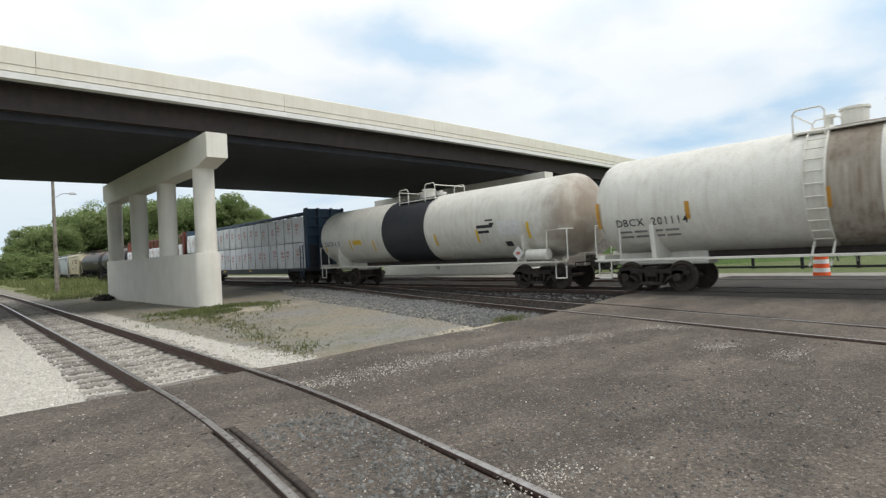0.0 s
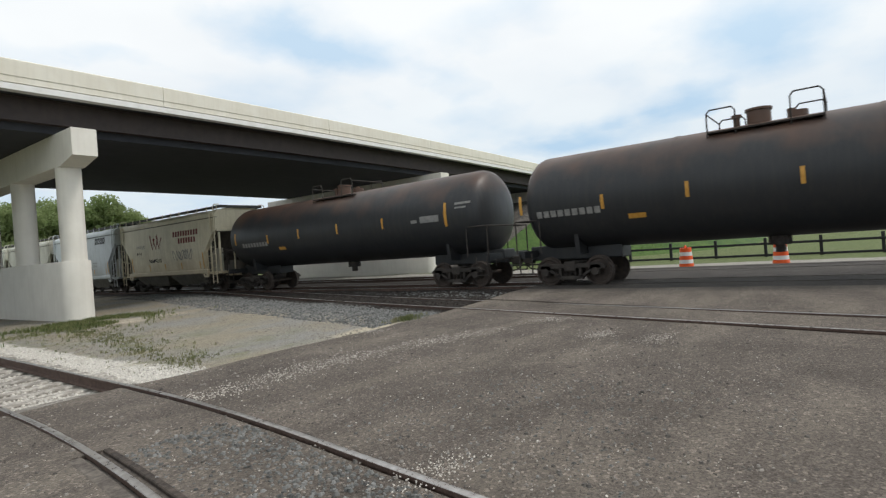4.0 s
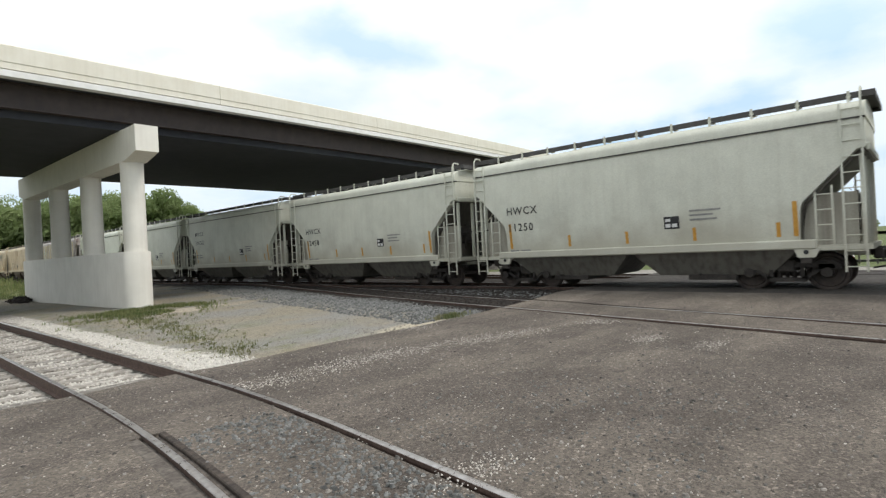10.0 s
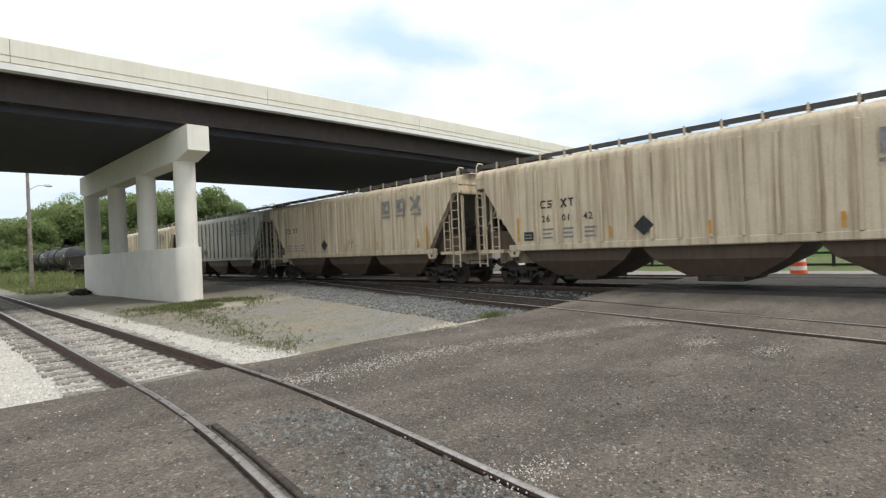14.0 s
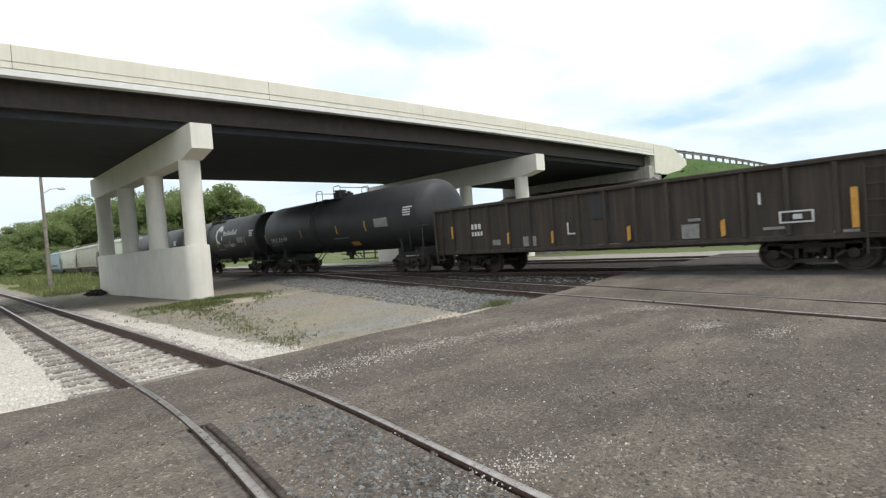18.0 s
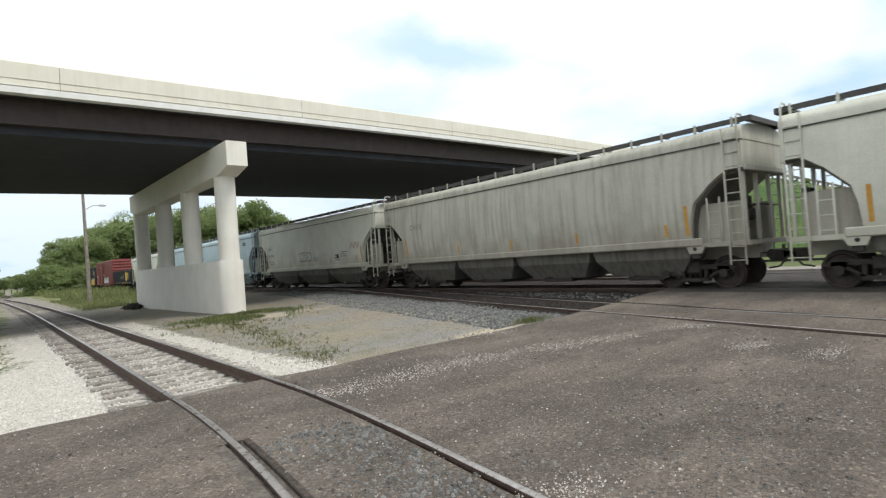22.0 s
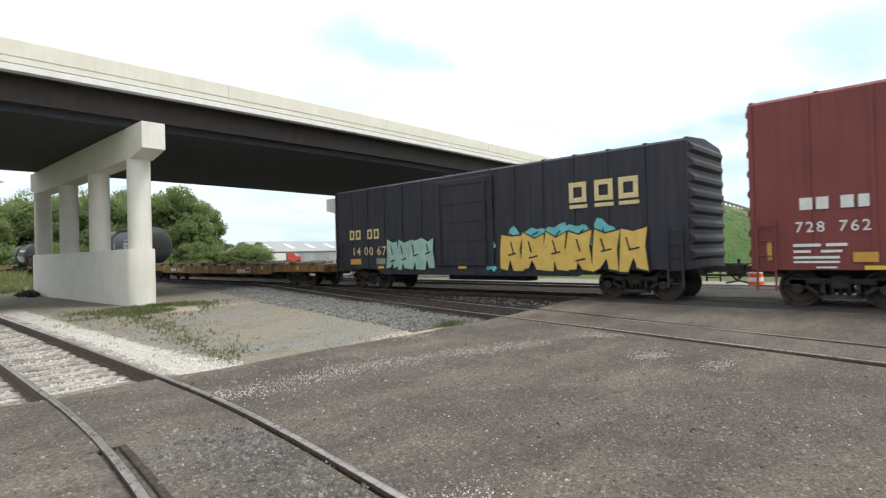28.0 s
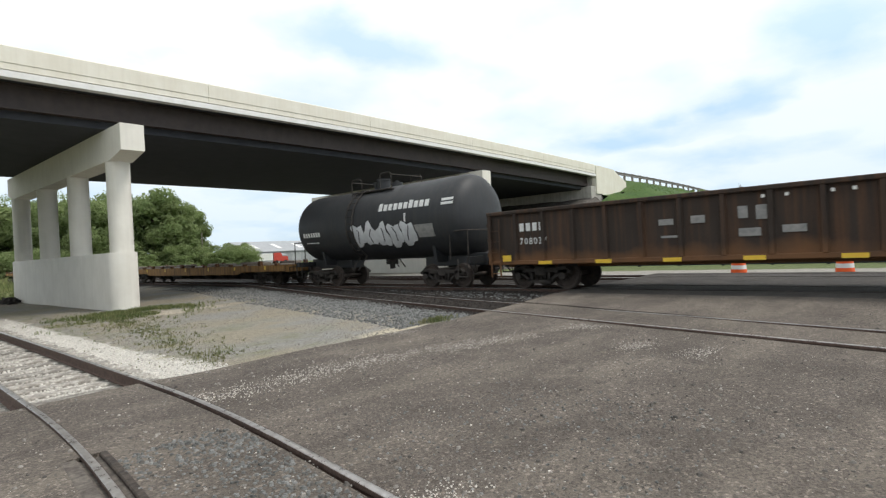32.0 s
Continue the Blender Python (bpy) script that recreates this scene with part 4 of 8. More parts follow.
def stain(m, axis, lo, hi, colour, amount=0.8, scale=1.3):
    """Lets a blotchy stain grow along one axis of the thing, from lo to hi."""
    nt = m.node_tree
    bsdf = nt.nodes["Principled BSDF"]
    src = bsdf.inputs["Base Color"].links[0].from_socket
    add = nt.nodes.new
    co = add("ShaderNodeTexCoord").outputs["Object"]
    sp = add("ShaderNodeSeparateXYZ")
    nt.links.new(co, sp.inputs[0])
    nz = add("ShaderNodeTexNoise")
    nz.inputs["Scale"].default_value, nz.inputs["Detail"].default_value = scale, 8
    nt.links.new(co, nz.inputs["Vector"])
    ma = add("ShaderNodeMath")
    ma.operation, ma.inputs[1].default_value = "MULTIPLY_ADD", 2.2 * abs(hi - lo) * (1 if hi > lo else -1)
    nt.links.new(nz.outputs["Fac"], ma.inputs[0])
    nt.links.new(sp.outputs[axis], ma.inputs[2])
    mr = add("ShaderNodeMapRange")
    off = 1.1 * (hi - lo)
    mr.inputs["From Min"].default_value, mr.inputs["From Max"].default_value, mr.inputs["To Max"].default_value = lo + off, hi + off, amount
    nt.links.new(ma.outputs[0], mr.inputs["Value"])
    mx = add("ShaderNodeMix")
    mx.data_type = "RGBA"
    ins = {k.identifier: k for k in mx.inputs}
    ins["B_Color"].default_value = (*colour, 1)
    nt.links.new(mr.outputs[0], ins["Factor_Float"])
    nt.links.new(src, ins["A_Color"])
    nt.links.new({k.identifier: k for k in mx.outputs}["Result_Color"], bsdf.inputs["Base Color"])
    return m


P_STAINED = stain(paint("stained_white_tank_paint", (0.72, 0.705, 0.64), 0.26, (0.36, 0.28, 0.18), rough=0.5), "Y", -6.9, -8.9, (0.24, 0.165, 0.11), 0.7)
P_GONDOLA = stain(P_GONDOLA, "Z", 1.35, 0.85, (0.17, 0.082, 0.036), 0.85, 1.1)
P_RUSTYTOP = stain(paint("rusty_topped_black_paint", (0.030, 0.032, 0.035), 0.35, (0.055, 0.05, 0.045), rough=0.42), "Z", 3.2, 4.5, (0.11, 0.062, 0.042), 0.9, 0.8)


P_WHITE = stain(P_WHITE, "Z", 2.2, 1.35, (0.36, 0.325, 0.25), 0.55, 0.9)
P_DIRTY = stain(P_DIRTY, "Z", 2.3, 1.35, (0.24, 0.21, 0.165), 0.6, 0.9)
P_CREAM = stain(P_CREAM, "Z", 2.2, 1.3, (0.40, 0.31, 0.20), 0.5, 0.9)
P_GREY = stain(P_GREY, "Z", 2.2, 1.3, (0.29, 0.28, 0.245), 0.5, 0.9)
P_PALEBLUE = stain(P_PALEBLUE, "Z", 2.2, 1.35, (0.29, 0.32, 0.31), 0.5, 0.9)
P_SPILL = stain(paint("spilled_brown_stain", (0.42, 0.38, 0.32), 0.9, (0.20, 0.15, 0.105), rough=0.6), "Z", 3.0, 4.3, (0.16, 0.115, 0.08), 0.7)


def truck_meshes():
    frame_, ws = Form(), Form()
    for s in (-1, 1):
        a, b = s * 0.93, s * 1.08
        lo, hi = min(a, b), max(a, b)
        frame_.prism([(-1.15, 0.62), (-0.95, 0.74), (-0.4, 0.70), (0.4, 0.70), (0.95, 0.74), (1.15, 0.62), (1.15, 0.54), (0.45, 0.58), (-0.45, 0.58), (-1.15, 0.54)], lo, hi, "x")
        frame_.prism([(-0.42, 0.22), (0.42, 0.22), (0.46, 0.36), (0.36, 0.36), (0.32, 0.32), (-0.32, 0.32), (-0.36, 0.36), (-0.46, 0.36)], lo, hi, "x")
        for q in (-1, 1):
            frame_.prism([(q * 0.42, 0.24), (q * 0.52, 0.36), (q * 0.92, 0.60), (q * 0.76, 0.62), (q * 0.38, 0.34)], lo, hi, "x")
            frame_.prism([(q * 0.30, 0.30), (q * 0.38, 0.30), (q * 0.38, 0.60), (q * 0.30, 0.60)], lo, hi, "x")
            frame_.box(lo, hi, q * 0.85 - 0.17, q * 0.85 + 0.17, 0.52, 0.66)
            frame_.tube((s * 0.90, q * 0.85, 0.457), (s * 1.13, q * 0.85, 0.457), 0.12, 12)
            for k in (-0.16, 0.0, 0.16):
                frame_.tube((s * 1.0, k, 0.32), (s * 1.0, k, 0.58), 0.055, 8)
    frame_.bevel_box(-1.1, 1.1, -0.2, 0.2, 0.46, 0.78, 0.04)
    frame_.tube((0, 0, 0.7), (0, 0, 0.95), 0.22, 14)
    n = 24
    for s in (-1, 1):
        ring = lambda r, x: [(s * x, r * math.cos(2 * math.pi * i / n), r * math.sin(2 * math.pi * i / n)) for i in range(n)]
        ws.loft([ring(0.47, 0.68), ring(0.487, 0.70), ring(0.46, 0.715), ring(0.452, 0.82), ring(0.39, 0.82), ring(0.36, 0.77), ring(0.17, 0.765), ring(0.15, 0.84), ring(0.09, 0.84)])
    ws.tube((-0.9, 0, 0), (0.9, 0, 0), 0.08, 10)
    fm, wm = frame_.mesh("truck"), ws.mesh("wheelset", True)
    fm.materials.append(M_TRUCK)
    wm.materials.append(M_WHEEL)
    return fm, wm


TRUCK, WHEELSET = truck_meshes()


def coupler_mesh():
    f = Form().box(-0.07, 0.07, -0.75, 0.1, 0.80, 0.96)
    f.bevel_box(-0.15, 0.13, -1.0, -0.62, 0.72, 1.02, 0.04)
    f.path([(0.16, -0.45, 0.85), (0.18, -0.7, 0.55), (0.12, -1.0, 0.50)], 0.025)
    f.box(-1.3, 0.2, -0.22, -0.18, 0.95, 0.99)
    f.tube((-1.3, -0.2, 0.97), (-1.3, -0.2, 0.75), 0.02, 6)
    me = f.mesh("coupler")
    me.materials.append(M_TRUCK)
    return me


COUPLER = coupler_mesh()


def running_gear(root, length, inset):
    for s in (-1, 1):
        t = part("truck", TRUCK, None, root, at=pose(0, s * (length / 2 - inset), 0))
        for q in (-0.85, 0.85):
            part("wheelset", WHEELSET, None, t, at=pose(0, q, 0.457))
        part("coupler", COUPLER, None, root, at=pose(0, s * length / 2, 0, 0, 0, 0 if s < 0 else 180))


def ladder(root, y, side, z0, z1, mat, half=0.2, depth=1.62, name="ladder"):
    f = Form()
    x = side * depth
    for q in (-half, half):
        f.box(x - 0.02, x + 0.02, y + q - 0.022, y + q + 0.022, z0, z1)
    z = z0 + 0.12
    while z < z1 - 0.05:
        f.tube((x, y - half, z), (x, y + half, z), 0.015, 6)
        z += 0.36
    return part(name, f, mat, root)


FONT_CACHE = {}


def letters(text):
    """Outlines of a character 1 unit high, as points, faces and width, from the built-in font."""
    if text not in FONT_CACHE:
        cu = bpy.data.curves.new("lettering", "FONT")
        cu.body, cu.resolution_u, cu.offset = text, 2, 0.008
        ob = new("lettering", cu)
        me = bpy.data.meshes.new_from_object(ob.evaluated_get(bpy.context.evaluated_depsgraph_get()))
        lo, hi = min(v.co.x for v in me.vertices), max(v.co.x for v in me.vertices)
        FONT_CACHE[text] = ([(v.co.x - lo, v.co.y) for v in me.vertices], [tuple(p.vertices) for p in me.polygons], hi - lo)
        bpy.data.objects.remove(ob)
        bpy.data.meshes.remove(me)
    return FONT_CACHE[text]


def flat_mark(root, name, pts, faces, side_x, mat, proud=0.012, label=""):
    """A flat mark of points (y, z) laid on the seen side."""
    me = bpy.data.meshes.new(name)
    lo, hi = min(z for _, z in pts), max(z for _, z in pts)
    if abs(side_x((lo + hi) / 2) * 2 - side_x(lo) - side_x(hi)) > 0.012:
        bm = bmesh.new()
        vs = [bm.verts.new((0, y, z)) for y, z in pts]
        for q in faces:
            bm.faces.new([vs[i] for i in q])
        bmesh.ops.triangulate(bm, faces=bm.faces)
        for _ in range(3):
            long_ = [e for e in bm.edges if abs(e.verts[0].co.z - e.verts[1].co.z) > 0.13]
            if long_:
                bmesh.ops.subdivide_edges(bm, edges=long_, cuts=1)
                bmesh.ops.triangulate(bm, faces=bm.faces)
        for v in bm.verts:
            v.co.x = -side_x(v.co.z) - proud
        bm.to_mesh(me)
        bm.free()
    else:
        me.from_pydata([(-side_x(z) - proud, y, z) for y, z in pts], [], list(faces))
    return part(name, me, mat, root, label)


def write(root, text, y, z, size, side_x, mat, wide=1.0):
    """Lettering whose lower start lies at (y, z), each character a piece of its own."""
    at = 0.0
    for ch in text:
        if ch == " ":
            at += 0.32
            continue
        pts, faces, w_ = letters(ch)
        pitch = 0.60 if ch.isdigit() else w_ + 0.12
        pad = (pitch - w_) / 2
        flat_mark(root, "letter", [(y - (at + pad + px) * size * wide, z + pz * size) for px, pz in pts], faces, side_x, mat)
        at += pitch


def bars(root, rects, side_x, mat, name="marking", proud=0.012, tilt=0.0, label=""):
    """Plain bars: (y of the start, z of the foot, width, height)."""
    if len(rects) > 1:
        return [bars(root, [q], side_x, mat, name, proud, tilt, label) for q in rects]
    pts, faces = [], []
    for y, z, w_, h in rects:
        k = len(pts)
        pts += [(y, z), (y - w_, z + tilt * w_), (y - w_, z + h + tilt * w_), (y, z + h)]
        faces.append((k, k + 1, k + 2, k + 3))
    return flat_mark(root, name, pts, faces, side_x, mat, proud, label)


def ribbon(root, lines, width, side_x, mat, name="graffiti", proud=0.014, label=""):
    """Sprayed lines of (y, z), each line one joined strip."""
    for k, line in enumerate(lines):
        pts, faces = [], []
        for i, (a, b) in enumerate(line):
            p, q = line[max(i - 1, 0)], line[min(i + 1, len(line) - 1)]
            n = math.hypot(q[0] - p[0], q[1] - p[1]) or 1
            dy, dz_ = (q[0] - p[0]) / n, (q[1] - p[1]) / n
            end = (-0.4 if i == 0 else 0.4 if i == len(line) - 1 else 0) * width
            pts += [(a + dy * end - dz_ * width / 2, b + dz_ * end + dy * width / 2), (a + dy * end + dz_ * width / 2, b + dz_ * end - dy * width / 2)]
            if i:
                faces.append((2 * i - 2, 2 * i - 1, 2 * i + 1, 2 * i))
        flat_mark(root, name, pts, faces, side_x, mat, proud + 0.0004 * k, label)


def ring_mark(root, y, z, w_, h, thick, side_x, mat):
    """A plain hollow block that stands for one shape of an emblem."""
    out = [(y, z), (y - w_, z), (y - w_, z + h), (y, z + h)]
    inn = [(y - thick, z + thick), (y - w_ + thick, z + thick), (y - w_ + thick, z + h - thick), (y - thick, z + h - thick)]
    return flat_mark(root, "emblem", out + inn, [(i, (i + 1) % 4, 4 + (i + 1) % 4, 4 + i) for i in range(4)], side_x, mat)


def scrawl(root, y, z, width, height, mat, side_x, seed, loops=5, thick=0.05, label="", proud=0.014):
    r = random.Random(seed)
    lines = []
    for i in range(loops):
        cy, cz = y - width * (i + 0.5) / loops, z + height * 0.5
        n, a0, k = 14, r.random() * 6.3, r.choice((1, 2, 2, 3))
        lines.append([(cy - width / loops * 0.55 * math.sin(a0 + q * 6.3 * k / n / 1.3), cz + height * (0.5 - 0.12 * r.random()) * math.cos(a0 * 1.7 + q * 6.3 * (k + 0.5) / n / 1.3)) for q in range(n)])
    return ribbon(root, lines, thick, side_x, mat, label=label, proud=proud)


def bubble(root, y, z, width, height, fill, edge, side_x, seed, letters_=5, pointed=0.0, label=""):
    """A thrown-up tag: swollen shapes side by side with a dark rim."""
    r = random.Random(seed)
    for mat, grow, proud in ((edge, 1.0, 0.012), (fill, 0.86, 0.018)):
        pts, faces = [], []
        rr = random.Random(seed)
        for i in range(letters_):
            cy, cz = y - width * (i + 0.5) / letters_, z + height * (0.5 + rr.uniform(-0.06, 0.06))
            ph, k, n = rr.random() * 6, len(pts), 20
            for q in range(n):
                a = 2 * math.pi * q / n
                s = 1 + 0.16 * math.sin(3 * a + ph) + 0.08 * math.sin(5 * a + ph * 2) + pointed * (0.5 - abs(math.sin(2 * a + ph)))
                sq = max(abs(math.cos(a)), abs(math.sin(a))) ** -0.55
                pts.append((cy - width / letters_ * 0.60 * s * sq * math.cos(a) * grow, cz + height * 0.47 * s * sq * math.sin(a) * grow))
            faces.append(tuple(range(k, k + n)))
        for i, fc in enumerate(faces):
            flat_mark(root, "graffiti", [pts[k] for k in fc], [tuple(range(len(fc)))], side_x, mat, proud + 0.0015 * i, label)
    lines = []
    for i in range(letters_):
        cy, cz = y - width * (i + 0.5) / letters_, z + height * 0.5
        lines.append([(cy + width / letters_ * r.uniform(-0.2, 0.2), cz - height * 0.22), (cy + width / letters_ * r.uniform(-0.2, 0.2), cz + height * r.uniform(0, 0.2)), (cy + width / letters_ * r.uniform(-0.25, 0.25), cz + height * 0.24)])
    ribbon(root, lines, height * 0.05, side_x, edge, proud=0.030)


def block_tag(root, y, z, width, height, fill, edge, side_x, seed, count, label):
    """Blocky sprayed shapes that overlap, each with a dark rim and two dark inner strokes."""
    r = random.Random(seed)
    w = width / count
    base = ((-0.56, -0.5), (-0.14, -0.5), (0.0, -0.22), (0.14, -0.5), (0.56, -0.47), (0.46, 0.08), (0.54, 0.48), (0.06, 0.40), (-0.44, 0.52), (-0.52, 0.0))
    for i in range(count):
        cy = y - w * (i + 0.5)
        shape = [(p + r.uniform(-0.07, 0.07), q + r.uniform(-0.06, 0.06)) for p, q in base]
        for mat, grow, proud in ((edge, 1.07, 0.012), (fill, 0.97, 0.018)):
            flat_mark(root, "graffiti", [(cy - w * p * grow, z + height * (0.5 + q * grow)) for p, q in shape], [tuple(range(len(shape)))], side_x, mat, proud + 0.0015 * i, label)
        a, b = r.uniform(-0.12, 0.12), r.uniform(-0.1, 0.2)
        ribbon(root, [[(cy + w * (a + 0.12), z + height * 0.78), (cy + w * a, z + height * 0.5)], [(cy - w * 0.22, z + height * (0.35 + b)), (cy + w * 0.12, z + height * (0.30 + b))]], height * 0.045, side_x, edge, proud=0.032)


def start_car(name, label, category="freight car"):
    root = empty(name)
    return tagged(root, label, category, group="cars of the passing train")


def hopper(pitch, mat, label, bays=2, ribs=0, rounded=True, high=4.50, bay_mat=None, reflect=P_REFLECT, posts=None, sill=1.45, cut=1.45, cut_top=2.92, angled=False):
    """A covered hopper: body with cut-away ends, slope sheets, bays, sills, roof walk and ladders."""
    c = start_car("covered_hopper", label)
    L = pitch - 0.95
    half = L / 2
    lc = half - cut
    eave = high - 0.46
    rise = cut_top - sill
    up = 0.26 if ribs else 0.54

    def side_x(z):
        if not rounded:
            return 1.58
        t = (z - sill) / (eave - sill)
        return 1.44 + 0.15 * math.sin(math.pi * min(max(0.1 + 0.75 * t, 0), 1))

    knots = [(0, 0), (0.03, 0.30), (0.10, 0.55), (0.42, 0.82), (0.72, 1.0), (1.0, 1.0)] if rounded else [(0, 0), (0.04, 0.06), (0.80, 1.0), (1.0, 1.0)]
    if angled:
        knots = [(0, 0), (0.02, 0.36), (0.06, 0.45), (0.88, 0.99), (1.0, 1.0)]
    ys = sorted(set([s * (lc + cut * u) for s in (-1, 1) for u, _ in knots] + [-lc + 2 * lc * i / 8 for i in range(9)]))

    def bottom(y):
        u = (abs(y) - lc) / cut
        if u <= 0:
            return sill
        for (a, za), (b, zb) in zip(knots, knots[1:]):
            if u <= b + 1e-6:
                return sill + rise * (za + (zb - za) * (u - a) / (b - a))
        return cut_top

    f = Form()
    rings = []
    for y in ys:
        b = bottom(y)
        side = [(side_x(b + (eave - b) * i / 7), b + (eave - b) * i / 7) for i in range(8)]
        rings.append([(-p, y, q) for p, q in side] + [(p, y, q) for p, q in reversed(side)])
    f.loft(rings)
    part("body", f, mat, c, smooth=True)
    roof = [(1.56, eave - 0.03), (1.565, eave + 0.12), (1.50, eave + 0.25), (1.32, eave + 0.35), (0.95, eave + 0.42), (0.4, eave + 0.46)]
    part("roof", Form().loft([[(-p, y, q) for p, q in roof] + [(p, y, q) for p, q in reversed(roof)] for y in (-half - 0.02, half + 0.02)]), mat, c, smooth=True)
    for s in (-1, 1):
        line = [(s * (lc + cut * u + 0.02), sill + rise * z) for u, z in knots]
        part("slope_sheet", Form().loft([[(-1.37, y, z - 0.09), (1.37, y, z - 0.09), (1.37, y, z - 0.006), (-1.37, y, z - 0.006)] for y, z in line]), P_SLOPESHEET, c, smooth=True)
        for x in (-1.08, 1.08):
            # on ribbed cars the brown also holds the shade of the opening
            part("shear_plate", Form().prism([(s * (lc - 0.05), sill - 0.2), (s * (half - 0.22), sill - 0.2), (s * (half - 0.22), sill + rise * up), (s * (lc + cut * 0.12), sill + rise * up), (s * (lc + cut * 0.06), sill + rise * up * 0.55)], x - 0.03, x + 0.03, "x"), P_BROWN if ribs else P_ENDPLATE, c)
        part("brake_tank", Form().tube((-0.95, s * (half - 0.55), sill + 0.62), (0.2, s * (half - 0.55), sill + 0.62), 0.2, 12), M_TRUCK, c, smooth=True)
    # sills, end platforms and posts
    for s in (-1, 1):
        part("side_sill", Form().bevel_box(min(s * 1.42, s * 1.60), max(s * 1.42, s * 1.60), -lc - 0.35, lc + 0.35, sill - 0.20, sill + 0.03, 0.03), mat, c)
        e = Form().box(-1.52, 1.52, s * (half - 0.6) - 0.65, s * (half - 0.6) + 0.65, sill - 0.24, sill - 0.12)
        e.box(-0.40, 0.40, s * (half - 1.3) - 1.2, s * (half - 1.3) + 1.2, 0.82, sill - 0.2)
        part("end_platform", e, mat, c)
        for px in (-1.3, -0.45, 0.45, 1.3):
            part("end_post", Form().box(px - 0.045, px + 0.045, s * (half - 0.1) - 0.045, s * (half - 0.1) + 0.045, sill - 0.12, cut_top + 0.02), mat, c)
        walk_ = Form().box(-1.2, 1.2, s * (half + 0.04) - 0.16, s * (half + 0.04) + 0.16, high + 0.06, high + 0.10)
        walk_.box(-1.2, 1.2, s * (half + 0.19) - 0.015, s * (half + 0.19) + 0.015, high - 0.02, high + 0.12)
        part("end_walk", walk_, P_WALK, c)
        part("end_beam", Form().bevel_box(-1.50, 1.50, s * (half + 0.04) - 0.04, s * (half + 0.04) + 0.04, cut_top - 0.06, cut_top + 0.10, 0.015), mat, c)
        part("brake_rigging", Form().tube((-0.75, s * (half - 0.25), sill + 0.2), (-0.75, s * (half - 0.25), sill + 1.15), 0.03, 6).box(-1.0, -0.5, s * (half - 0.3) - 0.08, s * (half - 0.3) + 0.08, sill + 0.75, sill + 1.1).tube((0.35, s * (half - 0.4), sill - 0.1), (0.35, s * (half - 0.4), sill + 0.9), 0.05, 6).path([(-1.2, s * (half - 0.12), sill + 0.85), (1.2, s * (half - 0.12), sill + 0.85)], 0.022), M_TRUCK, c)
        for sx in (-1, 1):
            ladder(c, s * (half - 0.26), sx, sill - 0.75, eave + 0.30, mat, 0.2, 1.58)
            x_ = sx * 1.58
            part("grab_rail", Form().path([(x_, s * (half - 0.06), eave + 0.25), (x_ - sx * 0.02, s * (half - 0.06), high + 0.06), (x_ - sx * 0.12, s * (half - 0.06), high + 0.18), (x_ - sx * 0.36, s * (half - 0.06), high + 0.18), (x_ - sx * 0.40, s * (half - 0.06), high + 0.08)], 0.024), mat, c)
            ladder(c, s * (half - 0.85), sx, sill - 0.12, sill + rise * 0.62, mat, 0.17, 1.5, "side_ladder")
            part("bracket", Form().prism([(s * (lc - 0.05), sill - 0.40), (s * (lc + 0.30), sill - 0.40), (s * (lc + 0.42), sill - 0.17), (s * (lc - 0.15), sill - 0.17)], min(sx * 1.48, sx * 1.57), max(sx * 1.48, sx * 1.57), "x"), mat, c)
            part("jacking_pad", Form().bevel_box(sx * 1.5 - 0.06, sx * 1.5 + 0.06, s * (lc + 0.12) - 0.12, s * (lc + 0.12) + 0.12, sill - 0.55, sill - 0.38, 0.02), M_TRUCK, c)
            # flat black disc draws the dark inside of the hole
            part("jacking_hole", Form().tube((sx * 1.56, s * (lc + 0.12), sill - 0.27), (sx * 1.577, s * (lc + 0.12), sill - 0.27), 0.055, 12), P_BLACKINK, c)
    # bays with their outlet gates
    wide = 2 * lc / bays
    for i in range(bays):
        cy = -lc + wide * (i + 0.5)
        t, lo, full = (wide * 0.49, wide * 0.19, 0.80) if ribs else (wide * 0.49, wide * 0.33, 0.93)
        b = Form().loft([[(-1.40, cy - t, sill - 0.1), (1.40, cy - t, sill - 0.1), (1.40, cy + t, sill - 0.1), (-1.40, cy + t, sill - 0.1)],
                         [(-1.33, cy - t * full, 0.92), (1.33, cy - t * full, 0.92), (1.33, cy + t * full, 0.92), (-1.33, cy + t * full, 0.92)],
                         [(-1.0, cy - lo, 0.40), (1.0, cy - lo, 0.40), (1.0, cy + lo, 0.40), (-1.0, cy + lo, 0.40)]])
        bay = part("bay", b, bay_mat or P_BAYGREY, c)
        g = Form().bevel_box(-1.08, 1.08, cy - 0.62, cy + 0.62, 0.27, 0.42, 0.02)
        g.tube((-1.25, cy + 0.3, 0.42), (1.25, cy + 0.3, 0.42), 0.03, 6)
        part("outlet_gate", g, M_TRUCK, bay)
    # roof walk and hatches
    for s in (-1, 1):
        part("roof_walk", Form().box(s * 1.0 - 0.20, s * 1.0 + 0.20, -half - 0.2, half + 0.2, high + 0.06, high + 0.10).box(s * 1.2 - 0.02, s * 1.2 + 0.02, -half - 0.2, half + 0.2, high - 0.01, high + 0.13), P_WALK, c)
        r = Form().box(s * 1.225 - 0.02, s * 1.225 + 0.02, -0.03, 0.03, eave + 0.30, high + 0.17).box(min(s * 0.8, s * 1.23), max(s * 0.8, s * 1.23), -0.045, 0.045, high + 0.02, high + 0.055).mesh("walk_support")
        r.materials.append(mat)
        y = -half + 0.3
        while y < half:
            part("walk_support", r, None, c, at=pose(0, y, 0))
            y += 1.02
